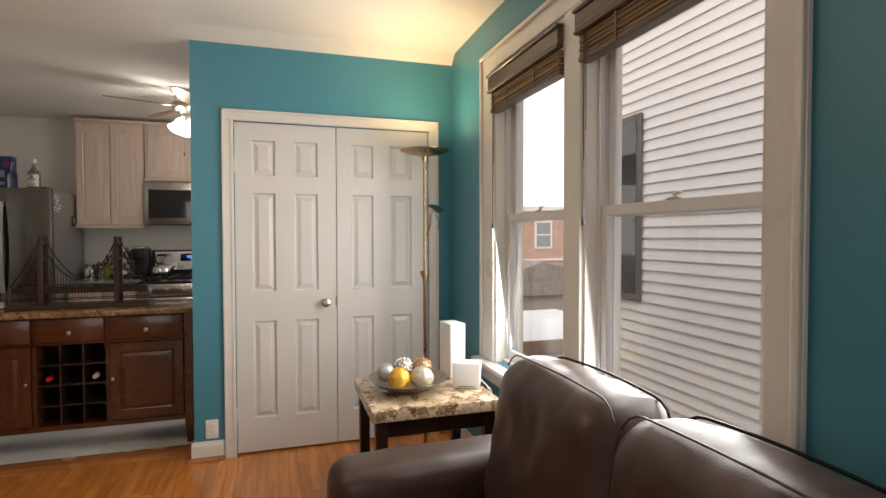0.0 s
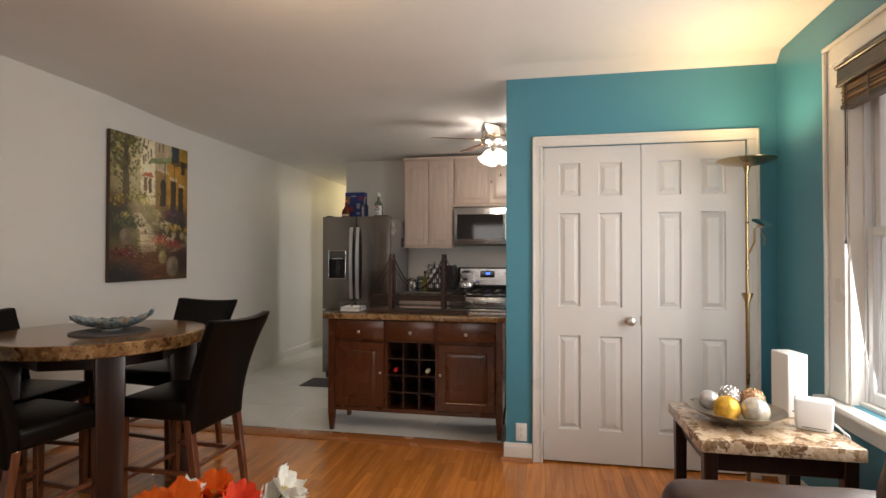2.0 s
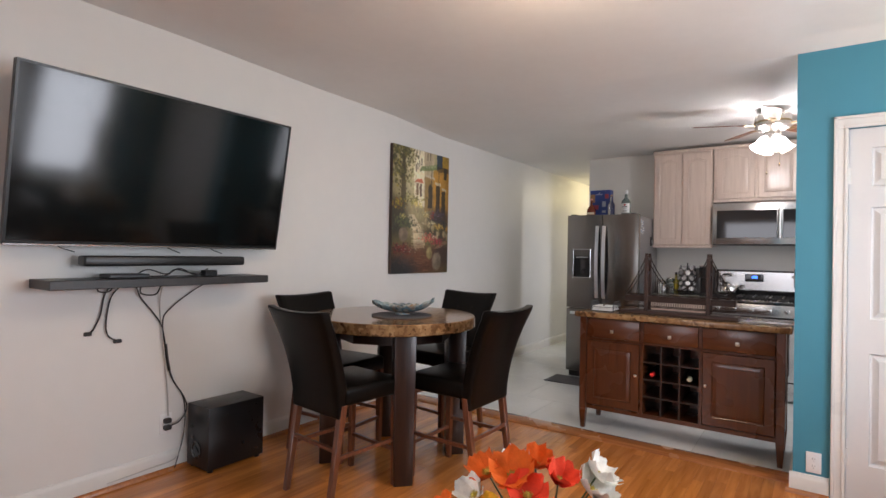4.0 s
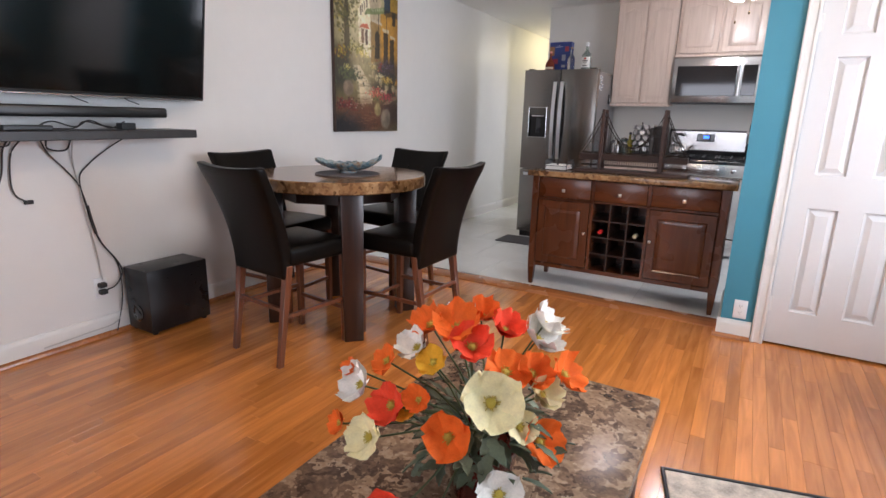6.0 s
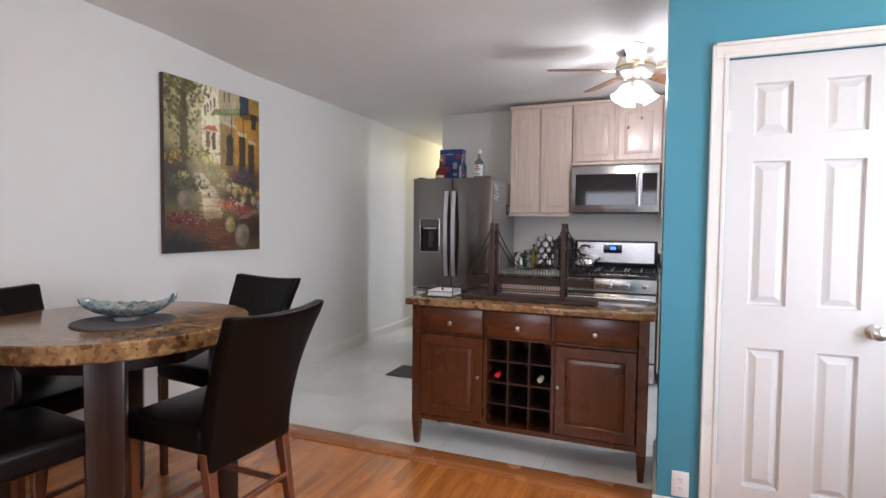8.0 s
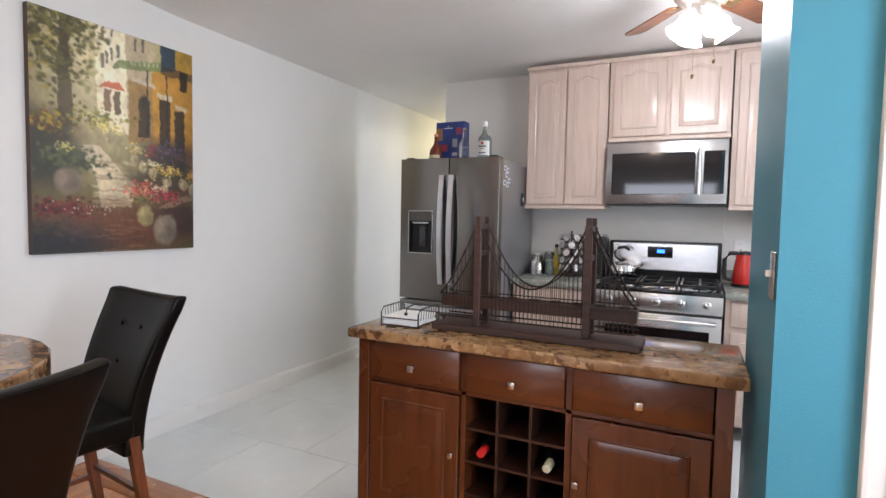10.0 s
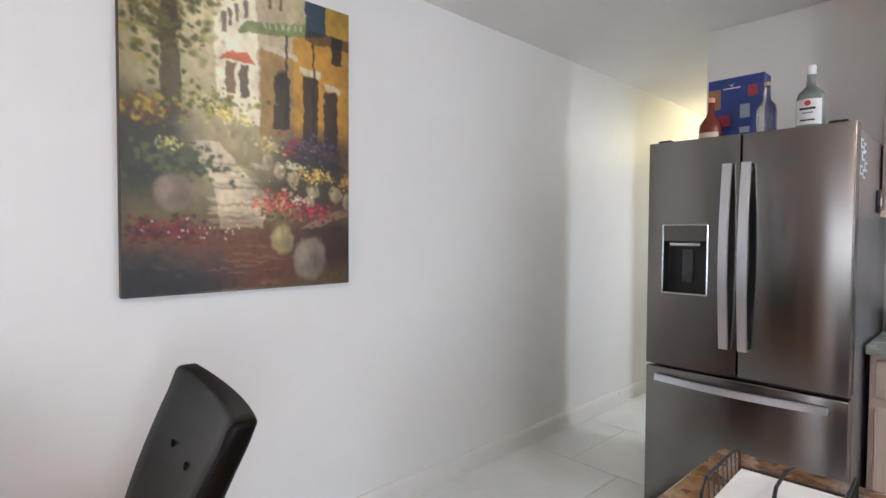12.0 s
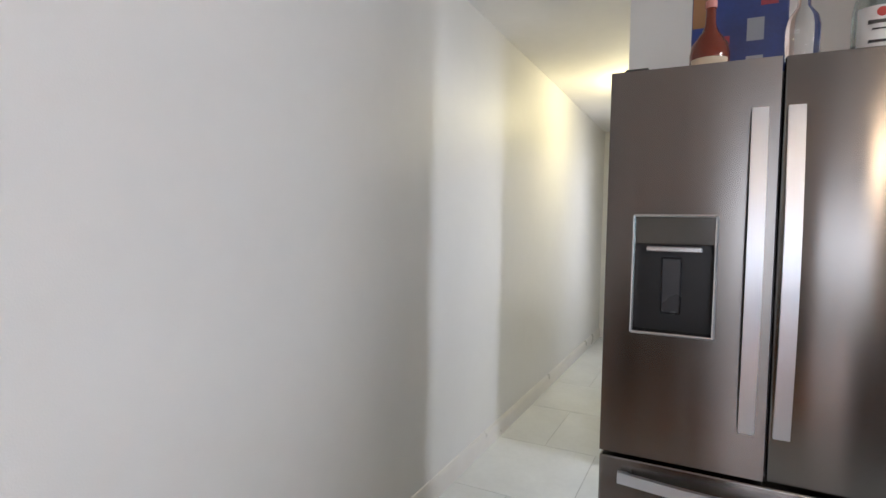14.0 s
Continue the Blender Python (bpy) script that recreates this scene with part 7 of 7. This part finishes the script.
def poppy(pos, facing, r, kind, cup=0.35):
    z = Vector(facing).normalized()
    q = z.to_track_quat("Z", "Y").to_matrix().to_4x4()
    M = Matrix.Translation(pos) @ q
    fl_ = None
    n = 5
    for k in range(n):
        bm = petal(BM(), r, M @ pose(0, 0, 0.002 * (k % 2), 0, 0, 360 / n * k + rf.uniform(-8, 8)) @ pose(0, 0, 0, 0, -8 * (k % 2)), cup * rf.uniform(0.8, 1.25), rf)
        if fl_ is None:
            fl_ = part("flower", bm, PET[kind], fp, kind + " ruffled poppy", angle=80)
        else:
            part("petal", bm, PET[kind], fl_, angle=80)
    c = ball(BM(), (0, 0, r * 0.16), (r * 0.18, r * 0.18, r * 0.14), 12)
    part("flower_centre", merge(BM(), c, M), M_PIST, fl_)
    st = BM()
    for k in range(26):
        a = k * 2.4
        rr_ = r * (0.16 + 0.16 * rf.random())
        tube(st, [(0.3 * rr_ * math.cos(a), 0.3 * rr_ * math.sin(a), 0.004), (rr_ * math.cos(a), rr_ * math.sin(a), r * 0.26)], 0.0008, 4)
    tagged(part("stamen_ring", merge(BM(), st, M), M_PIST, fl_), kind="stuff")
    p0, p1 = Vector((0.02 * rf.uniform(-1, 1), 0.02 * rf.uniform(-1, 1), 0.12)), Vector(pos) - z * 0.004
    midp = (p0 + p1) / 2 + Vector((0, 0, 0.03))
    part("stem", tube(BM(), [p0, (p0 + midp) / 2 + Vector((0, 0, 0.008)), midp, (midp + p1) / 2 - z * 0.006, p1], 0.0022, 6), M_STEM, fp)


# local axes: x right across the walk, y away, z up; flowers placed round a dome
FLW = [(0.075, -0.09, 0.255, "cream", 0.062), (0.0, -0.11, 0.195, "orange", 0.048), (0.085, -0.155, 0.10, "white", 0.048), (-0.14, -0.07, 0.17, "cream", 0.045), (-0.10, -0.03, 0.215, "red", 0.046),
       (-0.095, -0.17, 0.075, "red", 0.052), (-0.055, -0.21, 0.04, "red", 0.045), (0.17, -0.08, 0.155, "orange", 0.050), (0.03, 0.06, 0.345, "orange", 0.056), (0.055, 0.03, 0.315, "red", 0.05),
       (-0.02, 0.10, 0.335, "orange", 0.046), (0.13, 0.08, 0.33, "red", 0.042), (0.085, 0.11, 0.35, "orange", 0.042), (0.20, 0.09, 0.30, "white", 0.058), (0.22, 0.11, 0.33, "white", 0.05),
       (0.115, -0.01, 0.275, "orange", 0.050), (0.17, 0.01, 0.26, "orange", 0.045), (0.24, 0.02, 0.25, "orange", 0.050), (-0.02, 0.02, 0.285, "yellow", 0.036), (0.10, -0.04, 0.245, "yellow", 0.032),
       (-0.16, 0.02, 0.235, "white", 0.045), (-0.05, 0.06, 0.30, "white", 0.040), (-0.11, 0.04, 0.28, "orange", 0.036), (-0.20, -0.02, 0.17, "orange", 0.026), (-0.18, 0.05, 0.26, "orange", 0.022),
       (0.13, -0.09, 0.20, "cream", 0.036), (-0.07, -0.02, 0.20, "yellow", 0.032), (0.05, 0.14, 0.34, "white", 0.040), (-0.05, -0.05, 0.24, "orange", 0.03), (0.19, -0.01, 0.22, "cream", 0.04)]
vx, vy = Vector((0.80, 0.55, 0)), Vector((-0.55, 0.80, 0))
for a, b, z, kind, r in FLW:
    p = vx * (a * 1.12 - 0.088) + vy * b * 1.1 + Vector((0, 0, z * 0.97 + 0.025))
    f = Vector((p.x, p.y, 0)) * 2.2 - vy * 0.35 + Vector((0, 0, 0.42))
    poppy(p, f, r * 0.96, kind, rf.uniform(0.4, 0.75))
for k in range(170):
    a, e = rf.uniform(0, 6.283), rf.uniform(-0.45, 0.75)
    R = rf.uniform(0.06, 0.155)
    p = Vector((math.cos(a) * math.cos(e) * R, math.sin(a) * math.cos(e) * R, 0.15 + math.sin(e) * R * 0.9))
    t = BM()
    L, Wd = rf.uniform(0.035, 0.065), rf.uniform(0.007, 0.013)
    n = 6
    lo, hi = [], []
    for i in range(n + 1):
        u = i / n
        w = Wd * math.sin(math.pi * min(1, u * 0.92 + 0.08)) * (1.0 + 0.45 * (i % 2))
        z = -0.25 * L * u * u
        lo.append([t.verts.new((L * u, s * w, z + 0.003 * abs(s))) for s in (-1, 0, 1)])
        hi.append([t.verts.new((L * u, s * w, z + 0.003 * abs(s) + 0.0007)) for s in (-1, 0, 1)])
    for g_, fl2 in ((lo, 1), (hi, 0)):
        for i in range(n):
            for j in range(2):
                f = [g_[i][j], g_[i + 1][j], g_[i + 1][j + 1], g_[i][j + 1]]
                t.faces.new(f[::-1] if fl2 else f)
    for i in range(n):
        for j in (0, 2):
            t.faces.new([lo[i][j], lo[i + 1][j], hi[i + 1][j], hi[i][j]])
    part("leaf", merge(BM(), t, Matrix.Translation(p) @ Euler((rf.uniform(-0.6, 0.6), rf.uniform(-0.6, 0.5), a + rf.uniform(-0.7, 0.7))).to_matrix().to_4x4()), M_LEAF, fp, angle=80)

# ---- outside, beyond the far window ----
bh = thing("brick_house", "two-storey red brick house across the yard with white windows", "house", at=(13.0, 24.0, -2.7))
part("wall", box(BM(), (-9, 0, 0), (9, 8, 5.2)), M_BRICK, bh, smooth=False)
part("roof_edge", box(BM(), (-9.2, -0.25, 5.21), (9.2, 8, 5.5), 0.03), M_TRIM, bh)
part("string_course", box(BM(), (-9, -0.06, 2.75), (9, -0.001, 2.85)), M_TRIM, bh)
for i in range(7):
    for z in (0.8, 3.35):
        x = -8.2 + i * 2.5
        w_ = part("window", box(BM(), (x, -0.05, z), (x + 1.0, -0.002, z + 1.45), 0.02), M_TRIM, bh)
        part("pane", box(BM(), (x + 0.12, -0.07, z + 0.12), (x + 0.88, -0.051, z + 0.68)), mat("far_pane", (0.20, 0.23, 0.25), 0.1), w_)
        part("pane", box(BM(), (x + 0.12, -0.07, z + 0.76), (x + 0.88, -0.051, z + 1.33)), mat("far_pane", (0.20, 0.23, 0.25), 0.1), w_)
part("downpipe", tube(BM(), [(-2.2, -0.1, 0), (-2.2, -0.1, 5.2)], 0.06, 8), M_TRIM, bh)
gh = thing("garage", "low grey shingled garage in the yard", "garage", at=(9.0, 17.0, -2.7))
part("wall", box(BM(), (-4, 0, 0), (4, 5, 1.9)), mat("garage_wall", (0.30, 0.26, 0.22), 0.8, var=0.2), gh)
part("roof", prism(BM(), [(-4.3, 1.905), (4.3, 1.905), (0, 3.1)], 5.4, pose(0, -0.2, 0)), mat("grey_shingle", (0.22, 0.19, 0.18), 0.9, var=0.3, scale=6, bump=0.4, bscale=20), gh)
dk = thing("porch_roof", "pale flat porch roof outside below the windows", "roof", at=(4.6, 9.5, -0.9))
part("roof_sheet", box(BM(), (-3.0, 0, 0), (3.0, 4.0, 0.12), 0.02), mat("roof_membrane", (0.55, 0.58, 0.62), 0.5, var=0.1), dk)
part("roof_edge", box(BM(), (-3.0, -0.05, -0.15), (3.0, -0.001, 0.14), 0.01), mat("edge_brown", (0.22, 0.14, 0.09), 0.7), dk)
for x in (-2.8, 2.7):
    part("post", box(BM(), (x, 0.1, -1.8), (x + 0.12, 0.22, -0.0005)), M_TRIM, dk)
pl = thing("utility_pole", "distant wooden utility pole with a crossarm", "utility pole", at=(17.0, 40.0, -2.7))
part("pole", tube(BM(), [(0, 0, 0), (0, 0, 9)], 0.13, 8), mat("pole_wood", (0.10, 0.08, 0.06), 0.9), pl)
part("crossarm", box(BM(), (-0.9, -0.06, 8.2), (0.9, 0.06, 8.35)), mat("pole_wood", (0.10, 0.08, 0.06), 0.9), pl)

# ---- floor pieces, last ----
PITCH = 0.0572
rng = random.Random(4)
boards = [[], []]
for k in range(83):
    x0 = XW + k * PITCH
    x1 = min(x0 + PITCH, XE)
    y = YB - rng.random() * 0.9
    while y < YT - 0.08:
        L = rng.choice((0.55, 0.75, 0.9, 1.1, 1.35)) + rng.random() * 0.1
        a, b = max(y, YB), min(y + L, 3.56)
        if b - a > 0.02:
            boards[0 if (b > 0.95 and x0 > -3.3 and len(boards[0]) < 300) else 1].append((x0, x1, a, b))
        y += L
boards_ob = thing("floor_boards", "honey-stained oak strip floor, glossy", "floor", kind="structure")


def plank(x0, x1, a, b, bm):
    g, d = 0.0002, 0.0006
    z = rng.random() * 0.0003
    lo = [bm.verts.new(p) for p in ((x0 + g, a + g, -0.016), (x1 - g, a + g, -0.016), (x1 - g, b - g, -0.016), (x0 + g, b - g, -0.016))]
    me = [bm.verts.new((v.co.x, v.co.y, z - d)) for v in lo]
    hi = [bm.verts.new(p) for p in ((x0 + g + d, a + g + d, z), (x1 - g - d, a + g + d, z), (x1 - g - d, b - g - d, z), (x0 + g + d, b - g - d, z))]
    for p, q in ((lo, me), (me, hi)):
        for i in range(4):
            bm.faces.new((p[i], p[(i + 1) % 4], q[(i + 1) % 4], q[i]))
    bm.faces.new(hi)


for bx in boards[0]:
    t = BM()
    plank(*bx, t)
    me = bpy.data.meshes.new("plank")
    t.to_mesh(me)
    t.free()
    me.materials.append(M_OAK)
    o = new("plank", me)
    o.parent = boards_ob
t = BM()
for bx in boards[1]:
    plank(*bx, t)
tagged(part("planks", t, M_OAKJ, boards_ob, smooth=False), kind="stuff")

tiles_ob = thing("floor_tiles", "large pale grey-white glossy floor tiles", "floor", kind="structure")
TPY, TPX = 0.69, 0.62
cache = {}
row = 0
y = 4.31 - TPY
while y < YEND:
    x = XW - (0.31 if row % 2 else 0) + 0.0
    while x < XE:
        a0, a1, b0, b1 = max(x, XW), min(x + TPX, XE if y < 5.7 else (-1.5 if y < 7.4 else -2.64)), max(y, YT), min(y + TPY, YEND if x < -2.6 else 7.5)
        if a1 - a0 > 0.03 and b1 - b0 > 0.03:
            key = (round(a1 - a0, 3), round(b1 - b0, 3))
            if key not in cache:
                t = BM()
                w, h = a1 - a0, b1 - b0
                g, d = 0.0015, 0.0015
                lo = [t.verts.new(p) for p in ((g, g, 0), (w - g, g, 0), (w - g, h - g, 0), (g, h - g, 0))]
                me_ = [t.verts.new((v.co.x, v.co.y, 0.003)) for v in lo]
                hi = [t.verts.new(p) for p in ((g + d, g + d, 0.0042), (w - g - d, g + d, 0.0042), (w - g - d, h - g - d, 0.0042), (g + d, h - g - d, 0.0042))]
                for p, q in ((lo, me_), (me_, hi)):
                    for i in range(4):
                        t.faces.new((p[i], p[(i + 1) % 4], q[(i + 1) % 4], q[i]))
                t.faces.new(hi)
                me = bpy.data.meshes.new("tile")
                t.to_mesh(me)
                t.free()
                me.materials.append(M_TILE)
                cache[key] = me
            o = new("tile", cache[key])
            o.parent, o.location = tiles_ob, (a0, b0, 0.0)
        x += TPX
    y += TPY
    row += 1
